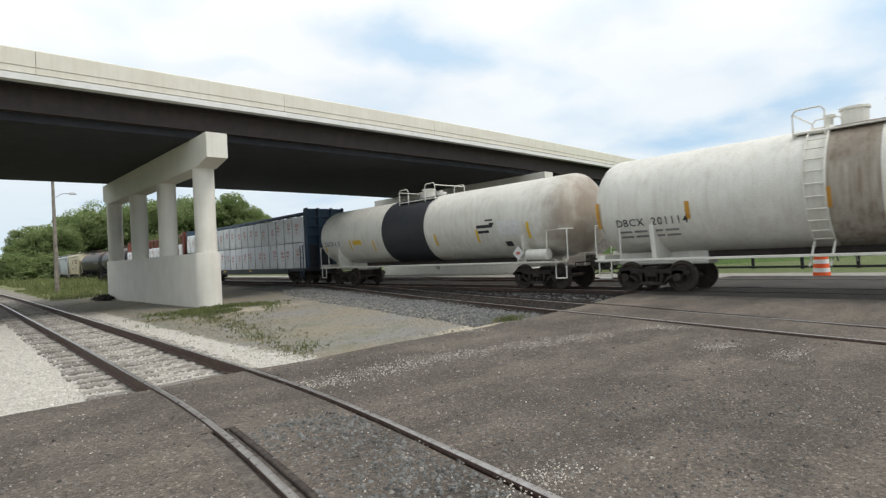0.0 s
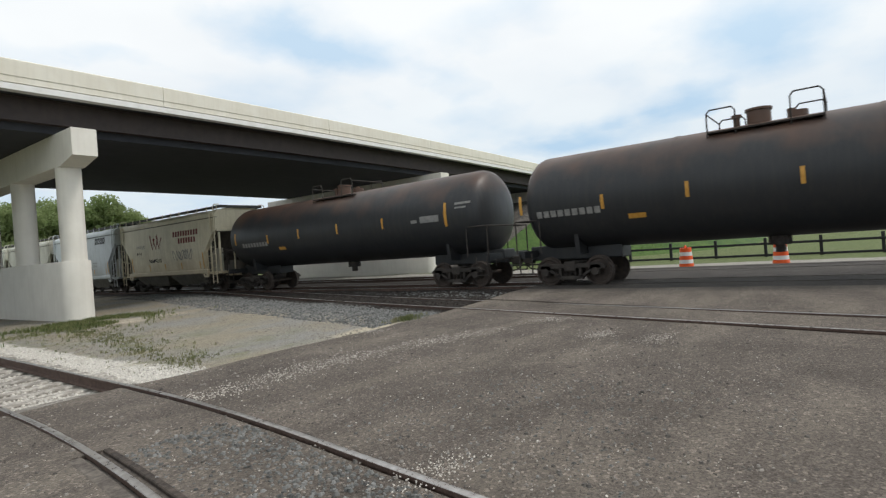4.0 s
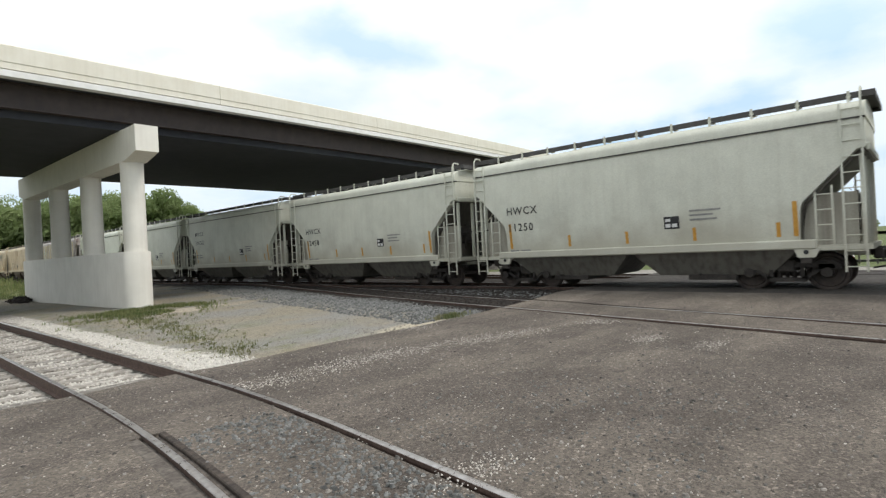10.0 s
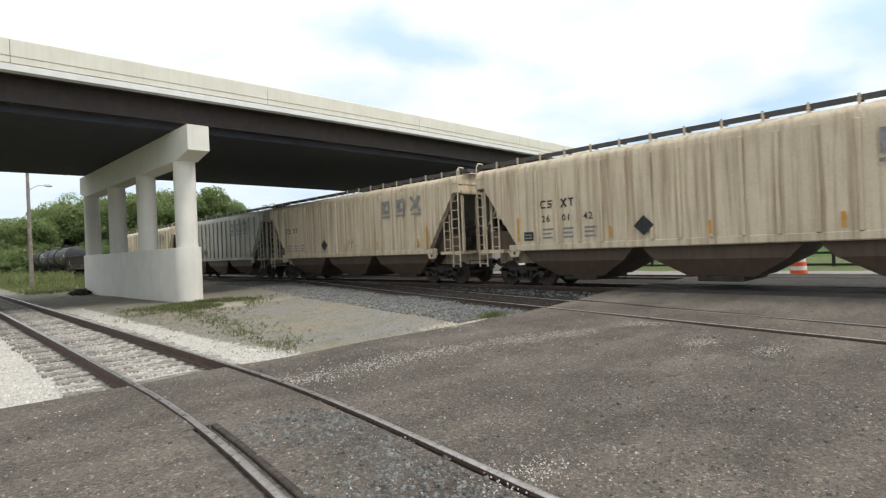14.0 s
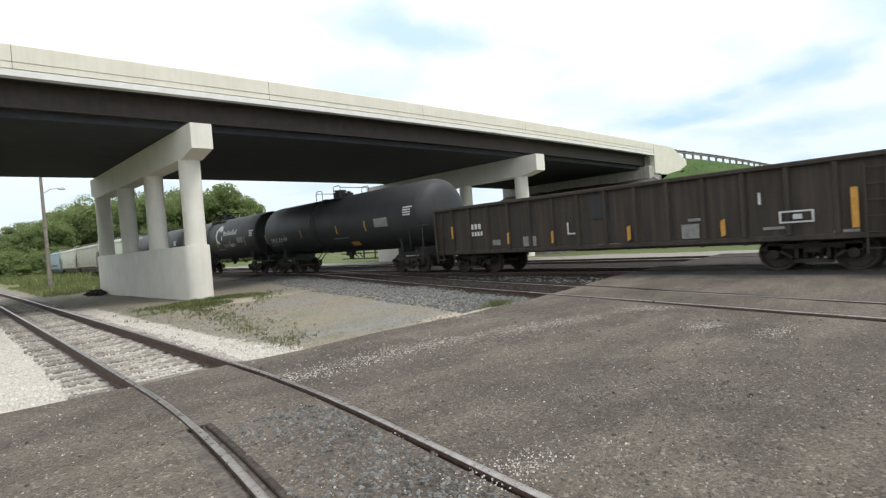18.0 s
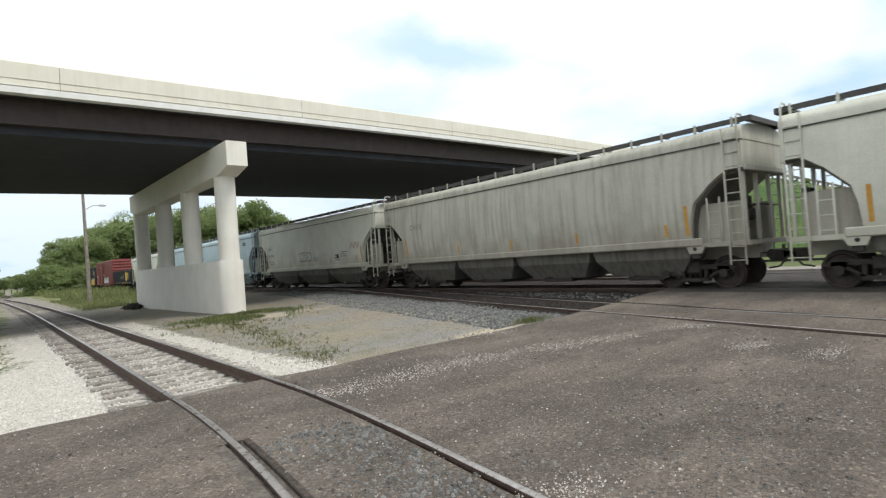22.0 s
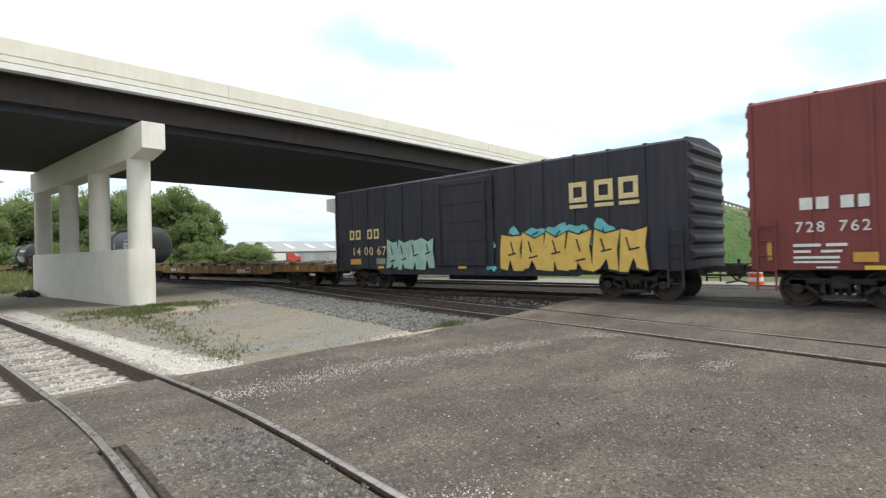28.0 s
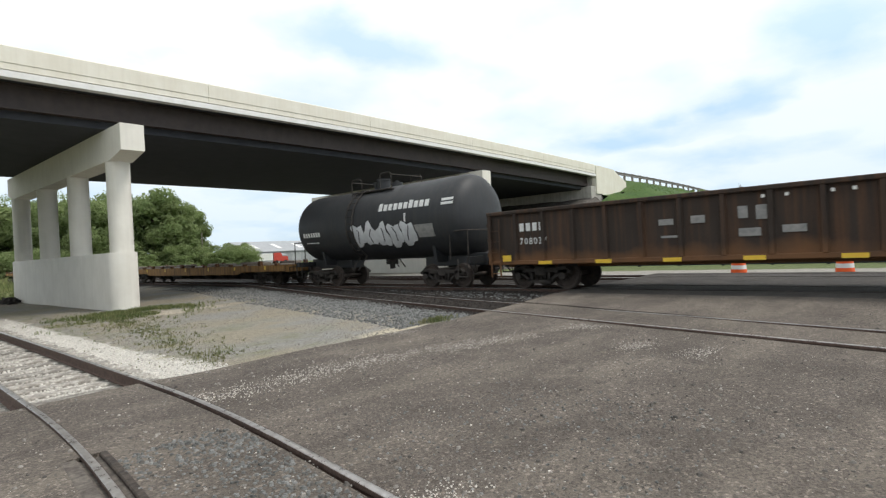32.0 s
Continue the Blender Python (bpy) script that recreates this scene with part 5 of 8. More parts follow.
    # dark strips draw the shadow line below the roof's lip
    for s in (-1, 1):
        part("eave_seam", Form().box(min(s * 1.40, s * 1.555), max(s * 1.40, s * 1.555), -half - 0.01, half + 0.01, eave - 0.062, eave - 0.032), P_WALK, c)
    k = int(L / 2.6)
    for i in range(k):
        cy = -half + L * (i + 0.5) / k
        part("roof_hatch", Form().bevel_box(-0.32, 0.32, cy - 0.95, cy + 0.95, eave + 0.4, eave + 0.56, 0.04), mat, c)
    if ribs:
        for i in range(ribs + 1):
            y = -lc - cut * 0.35 + (2 * lc + cut * 0.7) * i / ribs
            for s in (-1, 1):
                zb = bottom(y) + 0.02
                pm = P_RUSTPOST if posts and i in (2, 4) else posts or mat
                part("side_post", Form().bevel_box(min(s * 1.57, s * 1.65), max(s * 1.57, s * 1.65), y - 0.05, y + 0.05, zb, eave, 0.012), pm, c)
    if reflect:
        bars(c, [(-lc + 2 * lc * q + 0.05, sill + 0.12, 0.09, 0.36) for q in (0.05, 0.28, 0.5, 0.72)] + [(s * (lc - 0.12), sill + 0.12, 0.10, 0.85) for s in (-1, 1)], side_x, reflect, "reflector", 0.010 if not ribs else 0.075)
    running_gear(c, L, 1.75)
    return c, side_x


def tank_car(pitch, mat, label, radius=1.52, mid=2.72, band=None, steps=M_TRUCK, cradle=None, soil=False, ladders=True, fit_y=0.0, over=0.0):
    c = start_car("tank_car", label)
    L = pitch - 1.1
    half = L / 2
    tl = half - 0.22 + over
    n = 40

    def ring(r, y):
        return [(r * math.cos(2 * math.pi * i / n), y, mid + r * math.sin(2 * math.pi * i / n)) for i in range(n)]

    f = Form()
    dome = [(0.02, 0.0), (0.35, 0.03), (0.65, 0.11), (0.86, 0.25), (0.96, 0.42), (1.0, 0.62)]
    rings = [ring(radius * a, -tl + b) for a, b in dome] + [ring(radius, -tl + 0.62 + (2 * tl - 1.24) * i / 6) for i in range(1, 6)] + [ring(radius * a, tl - b) for a, b in reversed(dome)]
    f.loft(rings)
    part("tank", f, mat, c, smooth=True)

    def side_x(z):
        return math.sqrt(max(radius ** 2 - (z - mid) ** 2, 0.01))

    for y in (-tl * 0.33, tl * 0.33):
        part("seam", Form().loft([ring(radius + 0.012, y - 0.05), ring(radius + 0.012, y + 0.05)], cap=False), mat, c, smooth=True)
    if band:
        part("band", Form().loft([ring(radius + 0.02, band[0]), ring(radius + 0.02, band[1])], cap=False), P_BAND, c, "dark painted band", smooth=True)
    if cradle:
        # sill coloured dark to give the shadow beneath the white tank
        part("centre_sill", Form().box(-0.35, 0.35, -half, half, 0.95, 1.20), M_TRUCK, c)
    for e in (-1, 1):
        part("stub_sill", Form().bevel_box(-0.4, 0.4, e * (half - 1.6) - 1.6, e * (half - 1.6) + 1.6, 0.82, 1.3, 0.03), mat, c)
        part("end_sill", Form().box(-1.35, 1.35, e * (half - 0.15) - 0.12, e * (half - 0.15) + 0.12, 0.95, 1.18), mat, c)
        lo, up, at_z = (1.35, radius * 0.95, mid - radius * 0.42) if cradle else (1.0, radius * 0.72, mid - radius * 0.66)
        part("saddle", Form().prism([(-lo, 1.0), (lo, 1.0), (up, at_z), (-up, at_z)], e * (half - 2.0) - 0.07, e * (half - 2.0) + 0.07, "y"), mat, c)
    if cradle:
        for sx in (-1, 1):
            part("running_board", Form().bevel_box(sx * 1.38 - 0.09, sx * 1.38 + 0.09, -half, half, 0.98, 1.05, 0.01), mat, c)
    for e in (-1, 1):
        for sx in (-1, 1):
            part("end_rail", Form().path([(sx * 1.4, e * (half - 0.02), 1.1), (sx * 1.4, e * (half - 0.02), 2.15), (sx * 1.4, e * (half - 0.9), 2.15), (sx * 1.4, e * (half - 0.9), 1.1)], 0.025), steps, c)
        part("cross_rail", Form().path([(-1.4, e * (half - 0.02), 2.15), (1.4, e * (half - 0.02), 2.15)], 0.025), steps, c)
        for sx in (-1, 1):
            part("step", Form().path([(sx * 1.4, e * (half - 0.1), 1.1), (sx * 1.4, e * (half - 0.1), 0.45), (sx * 1.4, e * (half - 0.55), 0.45), (sx * 1.4, e * (half - 0.55), 1.1)], 0.025), steps, c)
    top = mid + radius
    at_y = pose(0, fit_y, 0)
    d = Form()
    d.tube((0, 0.3, top - 0.15), (0, 0.3, top + 0.34), 0.30, 18)
    d.tube((0, 0.3, top + 0.34), (0, 0.3, top + 0.40), 0.34, 18)
    d.tube((0, -0.6, top - 0.1), (0, -0.6, top + 0.16), 0.24, 14)
    d.tube((0, 0.85, top - 0.1), (0, 0.85, top + 0.24), 0.09, 10)
    d.tube((0, 0.85, top + 0.24), (0, 0.85, top + 0.32), 0.14, 10)
    d.tube((0.1, -0.45, top - 0.1), (0.1, -0.45, top + 0.26), 0.11, 10)
    part("dome", d, mat, c, smooth=True, at=at_y)
    for sx in (-1, 1):
        part("platform", Form().box(sx * 0.7 - 0.25, sx * 0.7 + 0.25, -1.2, 1.45, top - 0.20, top - 0.16), steps, c, at=at_y)
        for y0_, y1_, hh in ((-1.2, -0.5, 0.50), (0.75, 1.45, 0.42)):
            part("hand_rail", Form().path([(sx * 0.93, y0_, top - 0.3), (sx * 0.93, y0_, top + hh - 0.1), (sx * 0.93, y0_ + 0.08, top + hh), (sx * 0.93, y1_ - 0.08, top + hh), (sx * 0.93, y1_, top + hh - 0.1), (sx * 0.93, y1_, top - 0.3)], 0.02), steps, c, at=at_y)
    for yy, hh in ((-1.2, 0.40), (1.45, 0.32)):
        part("hand_rail", Form().path([(-0.93, yy, top + hh), (0.93, yy, top + hh)], 0.02), steps, c, at=at_y)
    for sx in (-1, 1):
        l = Form()
        for q in (-0.22, 0.22):
            pts = [(sx * (radius + 0.07) * math.cos(a), 0.9 + q, mid + (radius + 0.06) * math.sin(a)) for a in [radians(-58 + 14 * i) for i in range(10)]]
            l.path(pts, 0.026)
            l.path([pts[0], (sx * 1.42, 0.9 + q, 0.75)], 0.026)
        for i in range(12):
            a = radians(-54 + 11 * i)
            l.tube((sx * (radius + 0.07) * math.cos(a), 0.68, mid + (radius + 0.06) * math.sin(a)), (sx * (radius + 0.07) * math.cos(a), 1.12, mid + (radius + 0.06) * math.sin(a)), 0.02, 6)
        if ladders:
            part("ladder", l, steps, c, at=at_y)
    v = Form().tube((0, 0, mid - radius + 0.1), (0, 0, mid - radius - 0.22), 0.28, 14).tube((0, 0, mid - radius - 0.2), (0, 0, mid - radius - 0.42), 0.13, 10)
    part("outlet", v, steps, c)
    running_gear(c, L, 1.7)
    return c, side_x, tl


def gondola(pitch, mat, label, ribs=14, top=2.62, floor=0.86, rim=None, ribmat=None, tape=True):
    c = start_car("gondola", label)
    L = pitch - 1.0
    half = L / 2
    side_x = lambda z: 1.50
    for s in (-1, 1):
        w_ = Form().box(min(s * 1.42, s * 1.48), max(s * 1.42, s * 1.48), -half, half, floor, top)
        w_.bevel_box(min(s * 1.40, s * 1.60), max(s * 1.40, s * 1.60), -half, half, top - 0.12, top, 0.02)
        w_.bevel_box(min(s * 1.38, s * 1.56), max(s * 1.38, s * 1.56), -half, half, floor, floor + 0.14, 0.02)
        part("side", w_, mat, c)
        for i in range(ribs + 1):
            y = -half + 0.08 + (L - 0.16) * i / ribs
            rb = Form().prism([(s * 1.48, y - 0.09), (s * 1.585, y - 0.05), (s * 1.585, y + 0.05), (s * 1.48, y + 0.09)], floor + 0.14, top - 0.12, "z")
            part("side_post", rb, ribmat or mat, c)
        e = Form().box(-1.42, 1.42, s * half - 0.06, s * half + 0.06, floor, top - 0.02)
        for z in (floor + 0.3, floor + 0.8, floor + 1.3):
            e.box(-1.45, 1.45, s * (half + 0.02) - 0.09, s * (half + 0.02) + 0.09, z, z + 0.12)
        part("end", e, mat, c)
        for sx in (-1, 1):
            ladder(c, s * (half - 0.35), sx, 0.45, top - 0.25, rim or mat, 0.19, 1.60)
    part("floor_plate", Form().box(-1.42, 1.42, -half, half, floor, floor + 0.06).box(-0.35, 0.35, -half, half, 0.72, floor), mat, c)
    if tape:
        bars(c, [(half - 2.03 - 2.0 * i, floor + 0.0, 0.5, 0.11) for i in range(7)], lambda z: 1.56, P_BRIGHTYELLOW, "reflector", 0.006)
    running_gear(c, L, 1.75)
    return c, side_x


def boxcar(pitch, mat, label, top=4.5, posts=14, door=(-1.4, 1.6), low=0.92, slack=1.6, roof_mat=None):
    c = start_car("boxcar", label)
    L = pitch - slack
    half = L / 2
    f = Form()
    f.loft([[(-1.5, y, low), (-1.5, y, top - 0.18), (-1.36, y, top - 0.10), (0, y, top), (1.36, y, top - 0.10), (1.5, y, top - 0.18), (1.5, y, low)] for y in (-half, half)])
    part("body", f, mat, c)
    side_x = lambda z: 1.535
    for s in (-1, 1):
        for i in range(posts + 1):
            y = -half + 0.05 + (L - 0.1) * i / posts
            if not (door[0] - 0.05 < y < door[1] + 0.05):
                part("side_post", Form().box(min(s * 1.5, s * 1.532), max(s * 1.5, s * 1.532), y - 0.05, y + 0.05, low, top - 0.2), mat, c)
        d = Form().bevel_box(min(s * 1.5, s * 1.60), max(s * 1.5, s * 1.60), door[0], door[1], low + 0.12, top - 0.34, 0.02)
        dr = part("door", d, mat, c)
        for i in range(5):
            z = low + 0.35 + i * (top - low - 0.9) / 4
            part("door_rib", Form().box(min(s * 1.6, s * 1.625), max(s * 1.6, s * 1.625), door[0] + 0.1, door[1] - 0.1, z, z + 0.08), mat, dr)
        for yy in (door[0] + 0.3, door[1] - 0.3):
            part("lock_bar", Form().tube((s * 1.66, yy, low + 0.1), (s * 1.66, yy, top - 0.4), 0.03, 6), M_TRUCK, dr)
        part("side_sill", Form().prism([(-half + 2.9, low), (half - 2.9, low), (half - 3.4, low - 0.22), (-half + 3.4, low - 0.22)], min(s * 1.46, s * 1.52), max(s * 1.46, s * 1.52), "x"), mat, c)
        k = 8
        for i in range(k):
            z = low + 0.25 + i * (top - low - 0.75) / (k - 1)
            part("end_rib", Form().loft([[(-1.40, s * half, z), (1.40, s * half, z), (1.40, s * half, z + 0.30), (-1.40, s * half, z + 0.30)], [(-1.3, s * (half + 0.10), z + 0.09), (1.3, s * (half + 0.10), z + 0.09), (1.3, s * (half + 0.10), z + 0.19), (-1.3, s * (half + 0.10), z + 0.19)]]), mat, c)
        for sx in (-1, 1):
            ladder(c, s * (half - 0.35), sx, 0.42, low + 1.2, mat, 0.2, 1.6)
    for i in range(15):
        y = -half + 0.06 + (L - 0.12) * i / 14
        part("roof_rib", Form().prism([(-1.4, top - 0.13), (0, top - 0.03), (1.4, top - 0.13), (1.4, top - 0.08), (0, top + 0.04), (-1.4, top - 0.08)], y - 0.05, y + 0.05, "y"), mat, c)
    if roof_mat:
        part("roof", Form().prism([(-1.34, top - 0.098), (0, top + 0.004), (1.34, top - 0.098), (1.34, top - 0.085), (0, top + 0.016), (-1.34, top - 0.085)], -half + 0.1, half - 0.1, "y"), roof_mat, c, "pale galvanised roof")
    part("underframe", Form().box(-0.4, 0.4, -half, half, 0.75, low).box(-0.25, 0.25, -2, 2, 0.45, 0.8), M_TRUCK, c)
    running_gear(c, L, 1.75)
    return c, side_x


def wrapped_pack(wide, tall, seed):
    """One pack of boards in loose, puckered plastic wrap."""
    r = random.Random(seed)
    creases = [(r.uniform(-0.6, 0.6), r.uniform(-1.2, 1.2), r.uniform(0.04, 0.10), r.uniform(0.012, 0.04)) for _ in range(11)]
    n, rows, w = 22, 14, wide / 2 - 0.012
    rings = []
    for k in range(rows + 1):
        v = k / rows
        z = (tall - 0.035) * v
        lip = 0.035 * max(0, 1 - min(v, 1 - v) * 9) ** 2
        ring = []
        for i in range(n + 1):
            u = 2 * i / n - 1
            y = u * (w - lip * 0.5)
            x = -0.65 + lip + 0.04 * max(0, abs(u) - 0.86) / 0.14 * abs(u)
            for c0, slope, span, deep in creases:
                d = (u - c0 - slope * (v - 0.5)) / span
                x += deep * math.exp(-d * d)
            x += 0.012 * (1 + noise.noise(Vector((u * 1.7, v * 2.4, seed * 3.1)))) + 0.035 * v * v
            ring.append((x, y, z))
        ring += [(0.65, w, z), (0.65, -w, z)]
        rings.append(ring)
    me = Form().loft(rings).mesh("lumber_pack", True)
    me.materials.append(P_WRAP)
    return me


def centerbeam(pitch, mat, label, tiers=2, cols=19, top=4.62, deck=1.0, load_top=4.22, truss=False, bed=None):
    """A centre-beam flat with wrapped lumber packs on both sides."""
    c = start_car("centerbeam_car", label)
    L = pitch - 1.7
    half = L / 2
    part("deck", Form().bevel_box(-1.42, 1.42, -half, half, deck - 0.16, deck, 0.02).box(-0.35, 0.35, -half, half, 0.62, deck - 0.1).box(-1.46, -1.40, -half + 2.2, half - 2.2, deck - 0.30, deck - 0.02), bed or P_DARKFRAME, c)
    for s in (-1, 1):
        e = Form().bevel_box(-1.30, 1.30, s * (half - 0.08) - 0.10, s * (half - 0.08) + 0.10, deck, top, 0.03)
        bulk = part("bulkhead", e, mat, c)
        for z in [deck + 0.3 + 0.55 * i for i in range(6)]:
            part("end_rib", Form().bevel_box(-1.2, 1.2, min(s * half, s * (half + 0.20)), max(s * half, s * (half + 0.20)), z, z + 0.12, 0.015), mat if z > 2.4 else bed or P_DARKFRAME, bulk)
        for x in (-1.24, -0.45, 0.45, 1.24):
            part("end_stake", Form().bevel_box(x - 0.06, x + 0.06, min(s * half, s * (half + 0.24)), max(s * half, s * (half + 0.24)), deck, top + 0.03, 0.015), mat, bulk)
        part("lower_panel", Form().box(-1.2, 1.2, min(s * half, s * (half + 0.05)), max(s * half, s * (half + 0.05)), deck + 0.02, deck + 1.45), bed or P_DARKFRAME, bulk)
        ladder(c, s * (half - 0.2), -1, 0.45, deck + 1.4, mat, 0.18, 1.5)
    b = Form().bevel_box(-0.28, 0.28, -half + 0.3, half - 0.3, top - 0.17, top - 0.02, 0.03)
    n = int(L / 1.5)
    for i in range(n + 1):
        y = -half + 0.4 + (L - 0.8) * i / n
        b.box(-0.10, 0.10, y - 0.07, y + 0.07, deck, top - 0.1)
        if truss and i % 2 and i < n:
            e = 1 if y > 0 else -1
            b.prism([(y, top - 0.16), (y, top - 0.42), (y + e * 0.74, load_top - 0.15), (y + e * 0.92, load_top - 0.15)], -0.07, 0.07, "x")
            b.prism([(y - 0.24, top - 0.15), (y + 0.24, top - 0.15), (y + 0.07, top - 0.5), (y - 0.07, top - 0.5)], -0.09, 0.09, "x")
    part("centre_beam", b, mat, c)
    side_x = lambda z: 1.46
    wide = (L - 0.36) / cols
    tall = (load_top - deck - 0.06) / tiers
    packs = [wrapped_pack(wide, tall, k) for k in range(7)]
    blots = []
    for kind in range(4):
        rb = random.Random(900 + kind)
        pv, pf = [], []
        for z, w_, th in ((0.28, 0.09, 0.010), (0.34, 0.14, 0.012), (0.39, 0.08, 0.010), (0.45, 0.11, 0.06), (0.53, 0.15, 0.012), (0.58, 0.14, 0.06), (0.67, 0.16, 0.022)):
            y_ = w_ * wide + rb.uniform(0, 0.06)
            while y_ > -w_ * wide:
                run = rb.uniform(0.05, 0.16)
                k = len(pv)
                pv += [(-0.668, y_, tall * z), (-0.668, y_ - run, tall * z), (-0.668, y_ - run, tall * (z + th)), (-0.668, y_, tall * (z + th))]
                pf.append((k, k + 1, k + 2, k + 3))
                y_ -= run + rb.uniform(0.01, 0.04)
        blot = bpy.data.meshes.new("print")
        blot.from_pydata(pv, [], pf)
        blot.materials.append(P_INKRED)
        blots.append(blot)
    strap = Form().box(-1.475, -1.462, -0.012, 0.012, deck, load_top + 0.02).bevel_box(-1.48, -1.42, -0.035, 0.035, load_top, load_top + 0.05, 0.01).mesh("strap")
    strap.materials.append(P_BLACKINK)
    for i in range(1, cols):
        part("strap", strap, None, c, "black tie-down strap", at=pose(0, -half + 0.18 + wide * i, 0.05 if truss and i < cols * 0.55 else 0))
    for sx in (-1, 1):
        for i in range(cols):
            for j in range(tiers):
                o = part("lumber_pack", packs[(i * 3 + j * 5 + i * j) % 7], None, c, "white wrapped lumber pack", at=pose(sx * 0.80 + rng.uniform(-0.02, 0.02), -half + 0.18 + wide * (i + 0.5), deck + 0.03 + j * tall + (rng.uniform(-0.02, 0.02) + (0.07 if truss and i < cols * 0.55 else 0) if j else 0), rng.uniform(-0.5, 0.5), rng.uniform(-0.8, 0.8), rng.uniform(-0.7, 0.7) + (180 if sx > 0 else 0)))
                if sx < 0:
                    part("print", blots[(i * 3 + j) % 4], None, o, at=pose(0, rng.uniform(-0.30, 0.30), rng.uniform(-0.10, 0.14)))
    running_gear(c, L, 1.9)
    return c, side_x


def flat_car(pitch, mat, label, deck=1.10):
    c = start_car("flat_car", label)
    L = pitch - 0.5
    half = L / 2
    side_x = lambda z: 1.46
    for s in (-1, 1):
        part("side_sill", Form().prism([(-half, deck - 0.32), (-half, deck), (half, deck), (half, deck - 0.32), (half - 4.6, deck - 0.36), (half - 5.2, deck - 0.50), (-half + 5.2, deck - 0.50), (-half + 4.6, deck - 0.36)], min(s * 1.38, s * 1.45), max(s * 1.38, s * 1.45), "x"), mat, c)
        part("end_sill", Form().bevel_box(-1.4, 1.4, s * half - 0.1, s * half + 0.1, deck - 0.36, deck, 0.02), mat, c)
        for i in range(14):
            y = -half + 0.8 + (L - 1.6) * i / 13
            part("stake_pocket", Form().bevel_box(s * 1.42 - 0.09, s * 1.42 + 0.09, y - 0.13, y + 0.13, deck - 0.02, deck + 0.10 + 0.1 * (i % 3 == 1), 0.02), P_RUST, c)
    part("centre_sill", Form().bevel_box(-0.5, 0.5, -half + 4.4, half - 4.4, 0.30, deck - 0.05, 0.03).box(-0.4, 0.4, -half + 0.2, half - 0.2, 0.62, deck - 0.06), M_TRUCK, c)
    for i in range(9):
        y = -half + 5.0 + (L - 10.0) * i / 8
        part("cross_bearer", Form().prism([(-1.36, deck - 0.34), (1.36, deck - 0.34), (0.55, 0.34), (-0.55, 0.34)], y - 0.12, y + 0.12, "y"), M_TRUCK, c)
    part("brake_reservoir", Form().tube((-1.0, half * 0.2 - 0.8, 0.58), (-1.0, half * 0.2 + 0.8, 0.58), 0.22, 12), M_TRUCK, c, smooth=True)
    n = 30
    plank = Form().bevel_box(-1.36, 1.36, -L / n / 2 + 0.01, L / n / 2 - 0.01, deck - 0.04, deck + 0.03, 0.008).mesh("deck_board")
    plank.materials.append(P_DECKWOOD)
    for i in range(n):
        part("deck_board", plank, None, c, at=pose(0, -half + L / n * (i + 0.5), rng.uniform(-0.006, 0.006)))
    for y, ln in ((-half * 0.72, 1.6), (-half * 0.35, 2.4), (half * 0.1, 1.2), (half * 0.5, 2.6), (half * 0.8, 1.4)):
        for x in (-1.25, 0.7):
            part("tie_down_beam", Form().bevel_box(x, x + 0.5, y - ln / 2, y + ln / 2, deck + 0.03, deck + 0.17, 0.03), P_DECKWOOD, c)
    bars(c, [(half - L * (i + 0.4) / 7, deck - 0.24, 0.18, 0.2) for i in range(7)], side_x, P_BRIGHTYELLOW, "reflector", 0.02)
    running_gear(c, L, 2.85)
    return c, side_x

# ---- the passing train, front car first: each car from its front to its rear end at the clip's start ----
NEARER = 0.98
SPEED = 20.803 * NEARER
TRAIN = []


def couple(car, y0, y1):
    car.scale = (1, NEARER, 1)
    TRAIN.append((car, NEARER * ((y0 + y1) / 2 + (0.45 if car.name.startswith("tank_car") else 1.0 if car.name.startswith("centerbeam") else 0.52))))


def hop_marks(c, sx, pitch, code, number, size=0.36, ink=P_BLACKINK, off=1.9, z=3.2, data=True, plate=True, wide=1.0, step=1.25):
    """Reporting marks at the rear end of the seen side, data lines and the small inspection plate."""
    h = (pitch - 0.95) / 2
    if code:
        write(c, code, h - off, z, size, sx, ink, wide)
    if number:
        write(c, number, h - off, z - size * step, size, sx, ink, wide)
    if data:
        bars(c, [(h - off - 0.05 - 0.42 * (i % 2), z - size * 3.5 - 0.15 * (i // 2), w_, 0.06) for i, w_ in enumerate((0.34, 0.4, 0.3, 0.42))], sx, P_GREYINK)
        bars(c, [(-h + 3.9, 2.15 - 0.12 * i, w_, 0.05) for i, w_ in enumerate((0.8, 0.6, 0.7))], sx, P_GREYINK)
    if plate:
        bars(c, [(-h + 4.6, 1.72, 0.42, 0.34)], sx, P_BLACKINK, "plate")
        bars(c, [(-h + 4.56, 1.76, 0.14, 0.10), (-h + 4.38, 1.76, 0.14, 0.10), (-h + 4.56, 1.92, 0.14, 0.08)], sx, P_WHITEINK, "plate_print", 0.018)


def panel_marks(c, sx, rects, mat=P_GREYINK):
    bars(c, rects, sx, mat)


